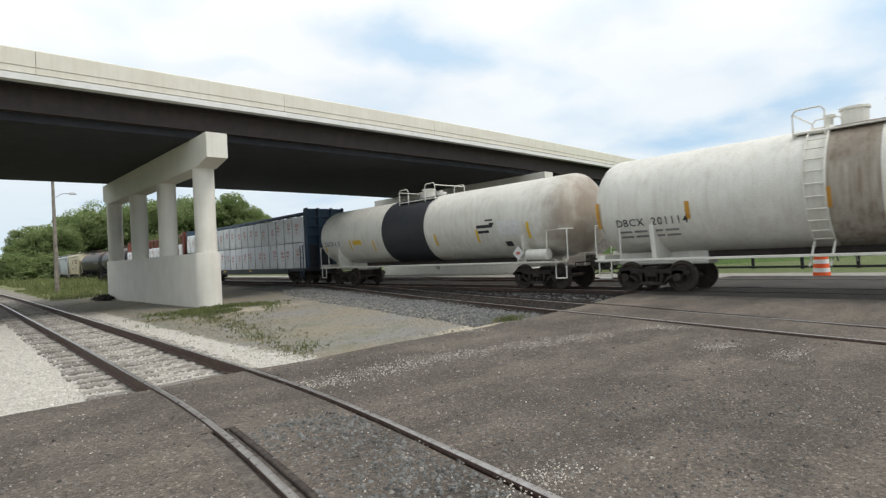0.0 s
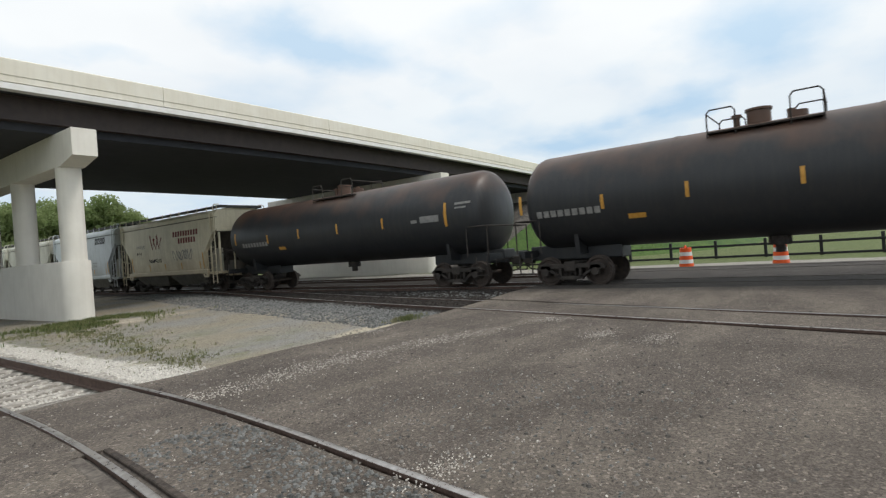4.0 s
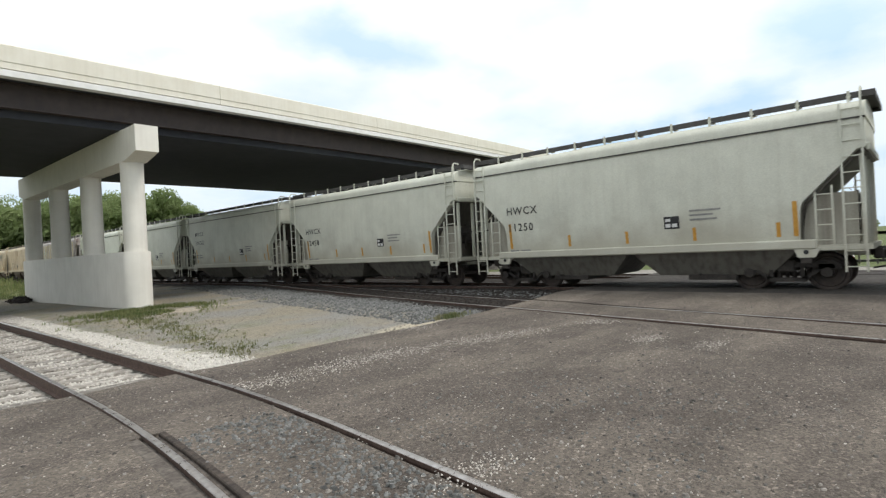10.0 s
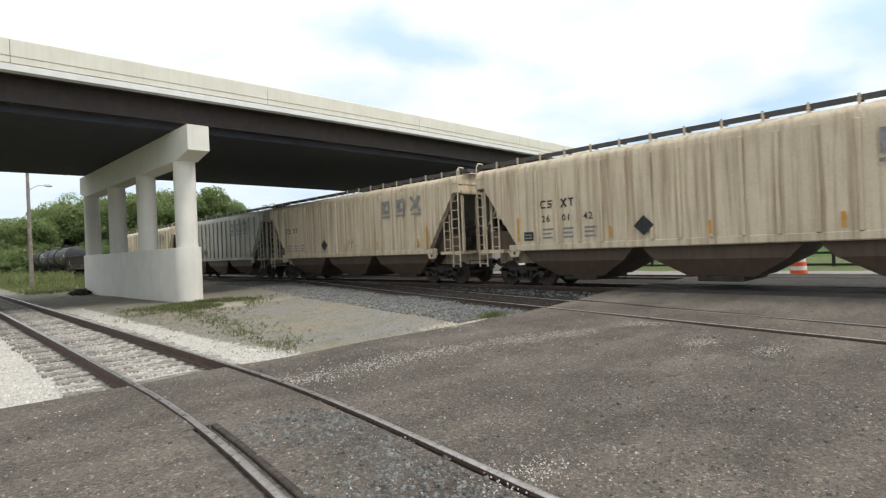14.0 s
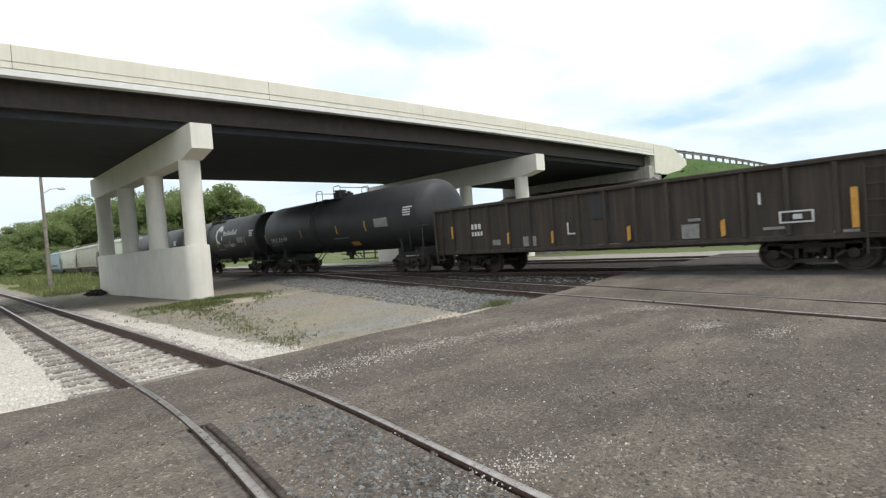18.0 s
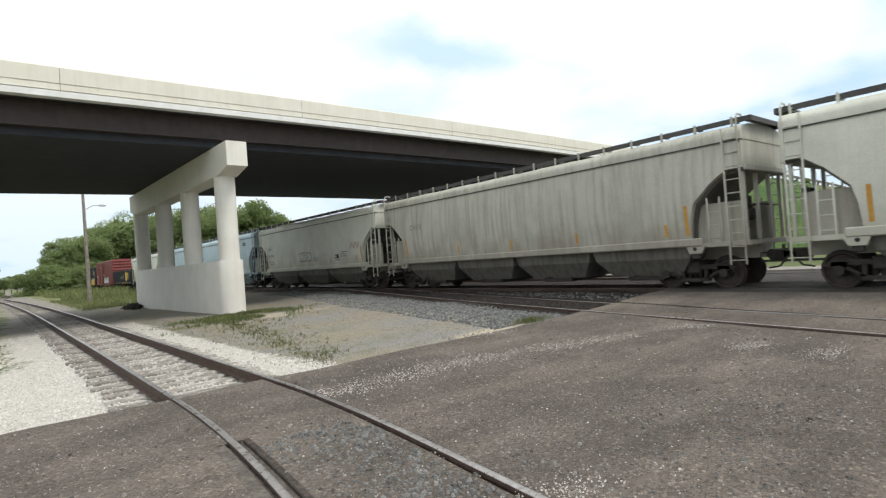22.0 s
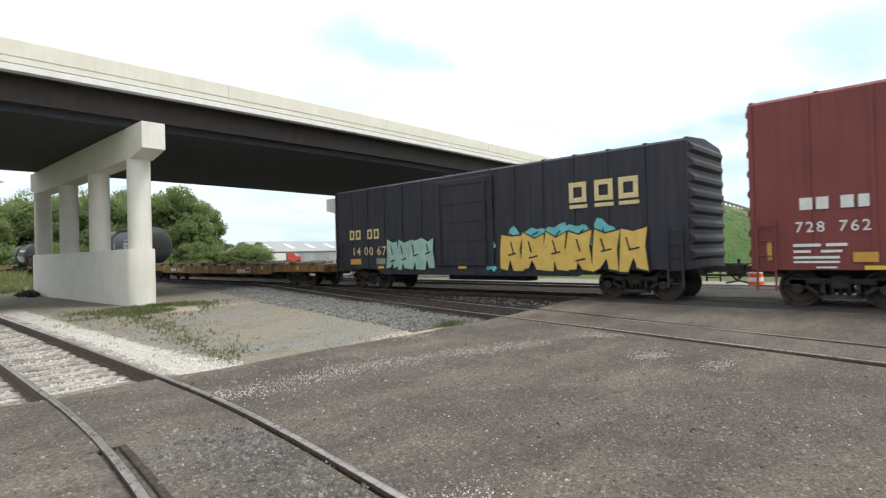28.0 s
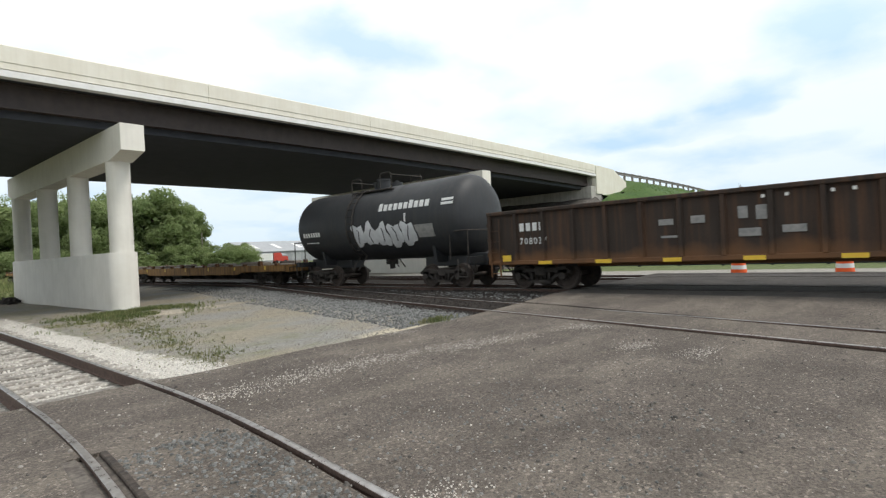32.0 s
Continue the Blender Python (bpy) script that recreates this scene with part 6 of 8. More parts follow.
# two white tank cars
y0, y1 = -8.0, 10.05
c, sx, tl = tank_car(y1 - y0, P_WHITETANK, "long white tank car with rust stains and yellow marks", 1.56, 2.72, steps=P_WHITETANK, cradle=True, fit_y=1.3, over=0.4)
part("stain", Form().loft([[(1.565 * math.cos(2 * math.pi * i / 40), y_, 2.72 + 1.565 * math.sin(2 * math.pi * i / 40)) for i in range(40)] for y_ in (0.9, 1.95)], cap=False), P_SPILL, c, "brown spill stain under the dome", smooth=True)
write(c, "DBCX  201114", 7.65, 2.05, 0.32, sx, P_BLACKINK)
bars(c, [(8.30, 2.05, 0.12, 0.8), (5.40, 2.15, 0.13, 0.5), (2.0, 2.15, 0.13, 0.5), (-1.6, 2.15, 0.13, 0.5)], sx, P_REFLECT, "reflector")
panel_marks(c, sx, [(7.6 - 0.5 * q, 1.85, 0.42, 0.06) for q in range(4)] + [(7.6 - 0.5 * q, 1.70, 0.42, 0.06) for q in range(4)])
couple(c, y0, y1)
y0, y1 = 10.05, 28.32
c, sx, tl = tank_car(y1 - y0, P_STAINED, "white tank car with a wide dark band and brown stains", 1.52, 2.68, ladders=False, band=(-1.0, 2.25), steps=P_WHITETANK, cradle=True, over=0.4)
bars(c, [(8.0, 2.14, 2.0, 0.40)], sx, P_WHITEINK, "lettering_panel", 0.010)
write(c, "DBCX 616", 7.9, 2.20, 0.32, sx, P_BLACKINK)
bars(c, [(7.95, 1.8, 0.12, 0.4), (5.32, 1.92, 0.12, 0.5), (3.2, 1.82, 0.12, 0.5), (0.76, 1.85, 0.12, 0.5), (-1.6, 1.85, 0.12, 0.5), (-4.2, 1.88, 0.12, 0.5), (-6.85, 1.9, 0.12, 0.6)], sx, P_BRIGHTYELLOW, "reflector")
bars(c, [(5.0, 2.16, 0.8, 0.24)], sx, P_BRIGHTYELLOW, "placard")
bars(c, [(-5.42, 2.06, 1.12, 0.58)], sx, P_WHITEINK, "data_panel")
bars(c, [(-4.28, 2.42, 0.9, 0.12), (-4.35, 2.22, 0.6, 0.10), (-5.0, 2.52, 0.25, 0.08), (-4.8, 2.68, 0.4, 0.06)], sx, P_BLACKINK)
bars(c, [(-5.6, 1.66, 0.35, 0.18)], sx, P_BLACKINK, "plate")
flat_mark(c, "placard", [(-6.45, 1.12), (-6.72, 1.38), (-6.45, 1.64), (-6.18, 1.38)], [(0, 1, 2, 3)], lambda z: 1.52, P_WHITEINK, label="white diamond placard")
bars(c, [(-6.36, 1.33, 0.18, 0.10)], lambda z: 1.52, P_REDSPRAY, "placard", 0.02)
part("brake_reservoir", Form().tube((-1.25, -7.65, 1.30), (-1.25, -6.7, 1.30), 0.2, 14), P_WHITETANK, c, smooth=True)
couple(c, y0, y1)

# two lumber cars
c, sx = centerbeam(24.36, P_BLUEFRAME, "faded blue centre-beam car stacked with white wrapped lumber")
bars(c, [(8.6, 0.88, 0.7, 0.1), (7.5, 0.88, 0.9, 0.1)], lambda z: 1.47, P_WHITEINK)
bars(c, [(9.5, 0.86, 0.35, 0.11), (6.0, 0.86, 0.35, 0.11), (2.0, 0.86, 0.5, 0.11), (-3, 0.86, 0.35, 0.11)], lambda z: 1.47, P_BRIGHTYELLOW, "reflector")
couple(c, 28.32, 52.68)
c, sx = centerbeam(23.65, P_OXIDE, "red oxide centre-beam car with a truss and white wrapped lumber", load_top=3.52, top=4.66, truss=True, cols=18, bed=P_SILLRUST)
write(c, "NBLX  273562", 7.85, 0.78, 0.20, lambda z: 1.47, P_WHITEINK)
bars(c, [(9.6, 0.86, 0.4, 0.12), (6.0, 0.86, 0.4, 0.12), (2.0, 0.86, 0.4, 0.12), (-3, 0.86, 0.4, 0.12), (-8, 0.86, 0.4, 0.12)], lambda z: 1.47, P_BRIGHTYELLOW, "reflector")
couple(c, 52.28, 75.93)

# two black tank cars
for a, b in ((76.33, 92.22), (92.22, 109.8)):
    c, sx, tl = tank_car(b - a, P_RUSTYTOP, "black tank car with a rusty top and yellow stripes", 1.54, 2.70, ladders=False)
    bars(c, [(-6.5, 2.25, 0.12, 0.85), (-3.35, 2.4, 0.1, 0.42), (-0.65, 2.4, 0.1, 0.42), (1.98, 2.38, 0.1, 0.42), (4.36, 2.3, 0.1, 0.42), (7.1, 2.35, 0.1, 0.6)], sx, P_REFLECT, "reflector")
    bars(c, [(6.5 - 0.24 * q, 2.2, 0.18, 0.2) for q in range(9)] + [(-5.35, 2.46, 0.9, 0.24), (-4.9, 2.48, 0.3, 0.12), (-7.0, 2.98, 0.7, 0.08), (-7.0, 2.84, 0.5, 0.06)], sx, P_GREYINK)
    bars(c, [(3.6, 1.95, 0.5, 0.14)], sx, P_REFLECT, "placard")
    couple(c, a, b)

# twelve short hoppers and their leader
SHORT = [
    (109.8, 122.42, P_CREAM, "cream covered hopper with maroon lettering and black scrawls"),
    (122.42, 134.98, P_GREY, "light grey covered hopper with a dark emblem"),
    (134.98, 147.23, P_DIRTY, "soiled off-white covered hopper with two bays"),
    (147.23, 159.46, P_WHITE, "off-white covered hopper with two bays and yellow marks"),
    (159.46, 171.45, P_GREY, "pale blue-grey covered hopper with two bays"),
    (171.45, 183.88, P_WHITE, "off-white covered hopper with a pink graffiti tag"),
    (183.88, 196.08, P_WHITE, "off-white covered hopper with teal scrawled writing"),
    (196.08, 208.42, P_WHITE, "off-white covered hopper with black reporting marks"),
    (208.42, 220.80, P_WHITE, "off-white covered hopper with two bays and small marks"),
    (220.80, 233.12, P_WHITE, "off-white covered hopper with yellow corner marks"),
    (233.12, 245.93, P_WHITE, "off-white covered hopper with worn grey marks"),
    (245.93, 257.87, P_WHITE, "off-white covered hopper with black reporting marks"),
    (257.87, 270.46, P_WHITE, "off-white covered hopper with square cut ends"),
]
MARKS = [("WWUX", "4414"), ("GACX", "29669"), ("", ""), ("WWUX", "7210"), ("WWUX", "1659"), ("FMSX", "3204"), ("AOKX", "497195"), ("CBFX", "305405"), ("HWCX", "11250"), ("HWCX", "12458"), ("MWCX", "300765"), ("CITX", "800695"), ("CBFX", "305521")]
for i, ((a, b, mat, lab), (code, num)) in enumerate(zip(SHORT, MARKS)):
    p = b - a
    c, sx = hopper(p, mat, lab, 2, sill=1.24, cut=1.36, cut_top=3.30, angled=True)
    h = (p - 0.95) / 2
    big = i in (6, 8, 9, 10, 5, 7, 11, 12)
    if i == 0:
        write(c, "WWUX", h - 2.3, 2.75, 0.30, sx, P_GREYINK)
        write(c, "4414", h - 2.3, 2.35, 0.30, sx, P_BLACKINK)
        for k in (0, 1, 2):
            ribbon(c, [[(h - 4.2 - 0.42 * k, 3.45 if k != 1 else 3.25), (h - 4.5 - 0.42 * k, 2.65), (h - 4.75 - 0.42 * k, 3.25 if k != 1 else 3.25)]], 0.13, sx, P_MAROON, "emblem")
        bars(c, [(-h + 4.6 - 0.29 * k, 3.22, 0.20, 0.30) for k in range(10)] + [(-h + 4.0 - 0.29 * k, 2.82, 0.20, 0.30) for k in range(7)], sx, P_MAROON, "emblem")
        scrawl(c, h - 3.9, 1.85, 1.6, 0.22, P_BLACKINK, sx, 3, 6, 0.035, "black scrawl")
        scrawl(c, -h + 4.7, 1.85, 2.2, 0.62, P_GREYINK, sx, 4, 5, 0.05, "grey scrawl")
    else:
        hop_marks(c, sx, p, code, num, 0.36 if big else 0.26, off=1.42 if big else 1.75, z=2.52 if code == "HWCX" else 2.85 if code == "CITX" else 3.08 if big else 2.55, plate=i != 6, step=1.55)
    if i == 1:
        for k in range(4):
            yy = -h + 3.35 - 0.44 * k
            ring_mark(c, yy, 3.46, 0.36, 0.42, 0.12, sx, P_BLACKINK)
    if i == 5:
        bubble(c, h - 3.3, 1.58, 3.9, 1.0, P_PINK, P_BLACKINK, sx, 11, 5, label="pink graffiti tag")
    if i == 4:
        bars(c, [(h - 2.3, 1.46, 1.0, 0.14)], lambda z: 1.6, P_BRIGHTYELLOW, "sill_mark", 0.006)
    if i == 6:
        write(c, "Kiss my glass", h - 3.18, 1.80, 0.40, sx, P_FADEDTEAL, 1.22)
        bars(c, [(h - 7.6 - 0.05 * k, 1.80 + 0.12 * k, 0.9, 0.05) for k in range(4)], sx, P_FADEDRED)
    shift = 0.6 if 2 <= i <= 4 else 0.45
    couple(c, a - shift, b - shift)

# ribbed and tan long hoppers
LONG = [
    (270.46, 287.19, P_RUSTGREY, "rust-streaked grey ribbed hopper with pale posts", True),
    (287.19, 305.57, P_TAN, "faded tan ribbed hopper with grey lettering", False),
    (305.57, 323.18, P_TAN, "faded tan ribbed hopper with a black diamond", False),
    (323.18, 340.6, P_DIRTY, "soiled grey ribbed hopper", False),
    (340.6, 358.03, P_TAN, "weathered tan ribbed hopper with brown streaks", False),
]
for i, (a, b, mat, lab, pale) in enumerate(LONG):
    p = b - a
    c, sx0 = hopper(p, mat, lab, 3, ribs=18, rounded=False, high=4.54, bay_mat=P_BROWN, posts=P_TANPOST if pale else None, sill=1.5, cut=1.9, cut_top=3.72)
    sx = lambda z: 1.645
    h = (p - 0.95) / 2
    flat = lambda z: 1.585
    if i == 0:
        for k, yy in enumerate((6.62, 5.90, 5.10, 4.38)):
            bars(c, [(yy, 3.00, 0.36, 0.38)], flat, P_WHITEINK, "letter_plate")
            bars(c, [(yy - 0.11, 3.06, 0.13, 0.06), (yy - 0.11, 3.24, 0.13, 0.06), (yy - 0.1, 3.06, 0.05, 0.24)], flat, P_BLACKINK, "marking", 0.018)
        for yy, digits in ((6.70, "25"), (5.98, "12"), (5.18, "91")):
            bars(c, [(yy, 2.40, 0.50, 0.38)], flat, P_WHITEINK, "letter_plate")
            write(c, digits, yy - 0.05, 2.46, 0.30, lambda z: 1.592, P_BLACKINK)
        bars(c, [(6.55, 1.84, 0.95, 0.40)], sx, P_BLACKINK, "plate")
        bars(c, [(6.5, 1.9, 0.25, 0.12), (6.1, 1.95, 0.4, 0.06), (6.1, 2.1, 0.35, 0.06)], sx, P_WHITEINK, "marking", 0.02)
        bars(c, [(4.12, 1.72, 0.14, 0.5), (-3.42, 1.62, 0.2, 0.6), (-6.30, 1.55, 0.24, 1.0)], sx, P_BRIGHTYELLOW, "reflector")
        bars(c, [(y_, 1.62, 0.16, 0.55) for y_ in (2.2, 1.35, -0.9, -1.75, 3.0)], sx, P_BLACKINK, "placard")
        ribbon(c, [[(3.75, 1.7), (3.62, 2.15), (3.5, 1.75), (3.4, 2.2)], [(3.72, 1.85), (3.3, 1.72)]], 0.07, sx, P_WHITEINK, label="white scrawl")
        ribbon(c, [[(0.75, 2.28), (1.1, 2.3), (1.2, 2.1), (0.85, 2.02), (0.8, 1.85), (1.2, 1.78)], [(0.62, 2.3), (0.55, 1.8)], [(1.2, 1.8), (0.6, 1.75)]], 0.08, sx, P_WHITEINK, label="white scrawl")
        bars(c, [(-4.6, 1.68, 0.55, 0.32)], sx, P_WHITEINK, "plate")
        bars(c, [(-4.64, 1.72, 0.2, 0.22), (-4.9, 1.72, 0.2, 0.22)], sx, P_BLACKINK, "plate_print", 0.018)
        bars(c, [(-4.6, 2.10, 0.50, 0.36)], sx, P_BLACKINK, "plate")
    else:
        posts_at = [h - 1.235 - (2 * h - 2.47) * k / 18 for k in range(19)]
        first = 2 if i == 1 else 1
        if i != 3:
            cells = [posts_at[first + k] - 0.16 for k in range(3)]
            e0 = cells[0]
            ribbon(c, [[(e0 - 0.19, 2.98), (e0 - 0.03, 2.98), (e0, 2.87), (e0 - 0.03, 2.76), (e0 - 0.19, 2.76)], [(e0 - 0.46, 2.98), (e0 - 0.30, 2.96), (e0 - 0.32, 2.88), (e0 - 0.44, 2.86), (e0 - 0.46, 2.77), (e0 - 0.29, 2.76)]], 0.05, flat, P_BLACKINK, "marking")
            ribbon(c, [[(cells[1] - 0.02, 2.74), (cells[1] - 0.20, 3.0)], [(cells[1] - 0.02, 3.0), (cells[1] - 0.20, 2.74)]], 0.05, flat, P_BLACKINK, "marking")
            bars(c, [(cells[1] - 0.30, 2.96, 0.2, 0.05), (cells[1] - 0.375, 2.74, 0.05, 0.23)], flat, P_BLACKINK)
            if i != 2:
                for cell, digits in zip(cells, ("26", "01", "42") if i == 1 else ("25", "96", "36")):
                    write(c, digits, cell, 2.27, 0.32, flat, P_BLACKINK)
            panel_marks(c, flat, [(cell - 0.05, z_, w_, 0.06) for cell in cells for z_, w_ in ((1.98, 0.42), (1.84, 0.36), (1.70, 0.4))])
            bars(c, [(posts_at[first] + 0.62, 1.66, 0.42, 0.30)], flat, P_BLACKINK, "plate")
            bars(c, [(posts_at[first] + 0.58, 1.72, 0.30, 0.05), (posts_at[first] + 0.58, 1.83, 0.30, 0.05)], flat, P_GREYINK, "plate_print", 0.018)
        for k in range(3):
            yy = -h + 5.0 - 1.05 * k
            if k < 2:
                ring_mark(c, yy, 3.22, 0.58, 0.56, 0.16, sx, P_GREYINK)
            else:
                ribbon(c, [[(yy, 3.24), (yy - 0.5, 3.78)], [(yy, 3.78), (yy - 0.5, 3.24)]], 0.15, sx, P_GREYINK, "emblem")
            bars(c, [(yy + 0.02, 3.02, 0.62, 0.09)], sx, P_GREYINK, "emblem")
        dy = 1.9 if i < 3 else 1.6
        flat_mark(c, "diamond", [(dy + 0.32, 1.95), (dy, 2.25), (dy - 0.32, 1.95), (dy, 1.65)], [(0, 1, 2, 3)], sx, P_BLACKINK if i < 3 else P_BROWN)
        if i == 2:
            ribbon(c, [[(-0.35, 1.75), (-0.40, 2.15), (-0.55, 2.05), (-0.42, 1.92)], [(-0.65, 1.75), (-0.72, 2.2), (-0.9, 2.08), (-0.72, 1.95)]], 0.05, sx, P_GREYINK, label="grey scrawl")
        if i == 4:
            scrawl(c, h - 0.75, 3.05, 0.95, 0.62, P_BLACKINK, flat, 31, 6, 0.016, "thin black scrawl")
            bars(c, [(h - 1.95, 1.6, 0.14, 1.0), (posts_at[3] + 0.05, 1.62, 0.16, 0.8), (posts_at[7] - 0.14, 1.66, 0.2, 0.5)], sx, P_REFLECT, "reflector")
            bars(c, [(posts_at[3] - 0.12, 2.06, 0.56, 0.16)], flat, P_WHITEINK, "plate")
            ribbon(c, [[(4.35, 2.12), (3.98, 2.2)], [(4.15, 2.16), (4.12, 1.82)], [(3.86, 1.80), (3.72, 2.25)], [(3.62, 1.82), (3.60, 2.22), (3.40, 2.16), (3.44, 1.95), (3.62, 1.88)]], 0.05, sx, P_GREYINK, label="dark grey scrawl")
            ribbon(c, [[(-0.05, 2.28), (0.28, 2.3), (0.30, 2.08), (0.02, 2.06), (0.0, 1.85), (0.32, 1.82)], [(-0.15, 1.8), (-0.2, 2.3), (-0.45, 2.22), (-0.22, 2.05)], [(-0.56, 1.82), (-0.58, 2.28), (-0.85, 2.12), (-0.56, 1.84)]], 0.07, sx, P_GREYINK, label="dark grey scrawl")
    couple(c, a, b)

# two brown gondolas
for k, (a, b) in enumerate(((358.03, 375.37), (375.37, 391.75))):
    c, sx = gondola(b - a, P_OLDBROWN, "dark brown steel gondola with orange reflector strips", 15, 2.72, 0.80, tape=False)
    sq = lambda z: 1.592
    bars(c, [(-6.88, 1.05, 0.14, 0.92), (6.58, 1.45, 0.1, 0.5)], sq, P_REFLECT, "reflector")
    bars(c, [(3.58, 1.1, 0.1, 0.4), (1.58, 1.05, 0.1, 0.4), (-1.26, 1.0, 0.12, 0.42), (-4.0, 0.98, 0.12, 0.42)], sq, P_REFLECT, "reflector", tilt=0.5)
    bars(c, [(5.52 - 0.2 * i, 1.76, 0.14, 0.2) for i in range(3)] + [(5.5 - 0.16 * i, 1.50, 0.11, 0.16) for i in range(4)], sx, P_WHITEINK)
    bars(c, [(-5.4, 1.24, 0.75, 0.04), (-5.4, 1.50, 0.75, 0.04), (-5.4, 1.24, 0.05, 0.3), (-6.1, 1.24, 0.05, 0.3), (-5.7, 1.33, 0.2, 0.12), (0.9, 1.32, 0.06, 0.4), (0.9, 1.32, 0.3, 0.05), (-4.95, 1.75, 0.06, 0.3)], sq, P_SILVER)
    bars(c, [(-2.9, 0.98, 0.5, 0.4), (2.9, 1.0, 0.6, 0.35), (-3.1, 1.45, 0.35, 0.08), (4.4, 1.1, 0.4, 0.2), (-5.0, 1.1, 0.5, 0.07), (-6.5, 0.95, 0.5, 0.07), (-0.2, 0.9, 0.8, 0.05)], sx, P_GREYINK, "faded_marking")
    bars(c, [(0.0, 1.75, 0.62, 0.75)], sx, P_DARKFRAME, "patch")
    couple(c, a, b)

# black tank cars with a globe emblem
for k, (a, b) in enumerate(((391.75, 409.08), (409.08, 426.23), (426.23, 443.88))):
    c, sx, tl = tank_car(b - a, P_BLACK, ("black tank car with white reporting marks" if k == 0 else "black tank car with a white globe emblem and scrawls"), 1.56, 2.72, fit_y=0.35, over=0.4)
    bars(c, [(tl - 0.48, 1.98, 0.12, 0.6), (5.46, 2.15, 0.12, 0.42), (2.40, 2.12, 0.12, 0.46), (-0.66, 2.10, 0.12, 0.5), (-3.2, 2.1, 0.12, 0.42), (-5.95, 2.1, 0.12, 0.6)] if k else [(tl - 0.48, 1.98, 0.1, 0.6), (2.98, 2.15, 0.1, 0.45), (-1.05, 2.15, 0.1, 0.45), (-3.78, 2.15, 0.1, 0.5)], sx, P_REFLECT, "reflector")
    write(c, ("SHPX 205149", "TCBX 192244", "TCBX 192250")[k], 7.55 if k else 7.05, 2.20 if k else 2.06, 0.34, sx, P_WHITEINK)
    bars(c, [(7.4 - 0.45 * q, 1.98, 0.36, 0.05) for q in range(4)] + [(7.4 - 0.45 * q, 1.84, 0.36, 0.05) for q in range(4)] + [(-0.5, 1.9, 1.5, 0.04), (5.2, 2.2, 0.26, 0.03), (5.2, 2.42, 0.26, 0.03), (5.2, 2.2, 0.03, 0.24), (4.97, 2.2, 0.03, 0.24)], sx, P_GREYINK)
    bars(c, [(-tl + 1.3, 3.0 - 0.11 * i, w_, 0.06) for i, w_ in enumerate((0.7, 0.55, 0.55, 0.55))], sx, P_WHITEINK)
    bars(c, [(-4.65, 2.28, 1.1, 0.42)], sx, P_GREYINK, "data_panel")
    if k == 0:
        bars(c, [(-1.9, 1.48, 0.75, 0.2)], sx, P_REFLECT, "placard")
    else:
        gy, gz, n = -1.30, 3.03, 26
        outer = [(gy + 0.72 * math.cos(radians(100 - 190 * i / n)), gz + 0.70 * math.sin(radians(100 - 190 * i / n))) for i in range(n + 1)]
        inner = [(gy - 0.10 + (0.58 + 0.06 * math.sin(i * 2.3)) * math.cos(radians(95 - 165 * i / n)), gz - 0.03 + (0.54 + 0.05 * math.sin(i * 1.7)) * math.sin(radians(95 - 165 * i / n))) for i in range(n + 1)]
        flat_mark(c, "emblem", outer + inner[::-1], [(i, i + 1, 2 * n - i, 2 * n + 1 - i) for i in range(n)], sx, P_WHITEINK, label="white globe emblem")
        blob = [(gy + 0.30, gz + 0.62), (gy - 0.35, gz + 0.62), (gy - 0.62, gz + 0.30), (gy - 0.45, gz + 0.12), (gy - 0.30, gz + 0.34), (gy - 0.12, gz + 0.18), (gy + 0.02, gz + 0.36), (gy + 0.25, gz + 0.26)]
        flat_mark(c, "emblem", blob, [tuple(range(8))], sx, P_WHITEINK)
        flat_mark(c, "emblem", [(gy - 0.5, gz - 0.1), (gy - 0.66, gz - 0.2), (gy - 0.5, gz - 0.52), (gy - 0.36, gz - 0.3)], [(0, 1, 2, 3)], sx, P_WHITEINK)
        bars(c, [(gy - 0.78 - 0.205 * i, 2.92, 0.13, 0.24 + 0.14 * (i in (0, 1, 4, 5, 8, 9, 12))) for i in range(13)], sx, P_WHITEINK, "emblem", tilt=-0.03)
        scrawl(c, -2.0, 2.02, 1.1, 0.32, P_GREYINK, sx, 40 + k, 5, 0.03, "grey scrawl")
        scrawl(c, -3.3, 2.05, 0.9, 0.26, P_SILVER, sx, 44 + k, 4, 0.03, "silver scrawl")
        ribbon(c, [[(4.4, 1.75), (3.6, 1.6), (3.2, 1.72), (2.6, 1.62)], [(3.0, 1.78), (2.7, 1.55)], [(1.9, 1.6), (1.7, 1.8)]], 0.04, sx, P_GREYINK, label="smeared grey scrawl")
    couple(c, a, b)

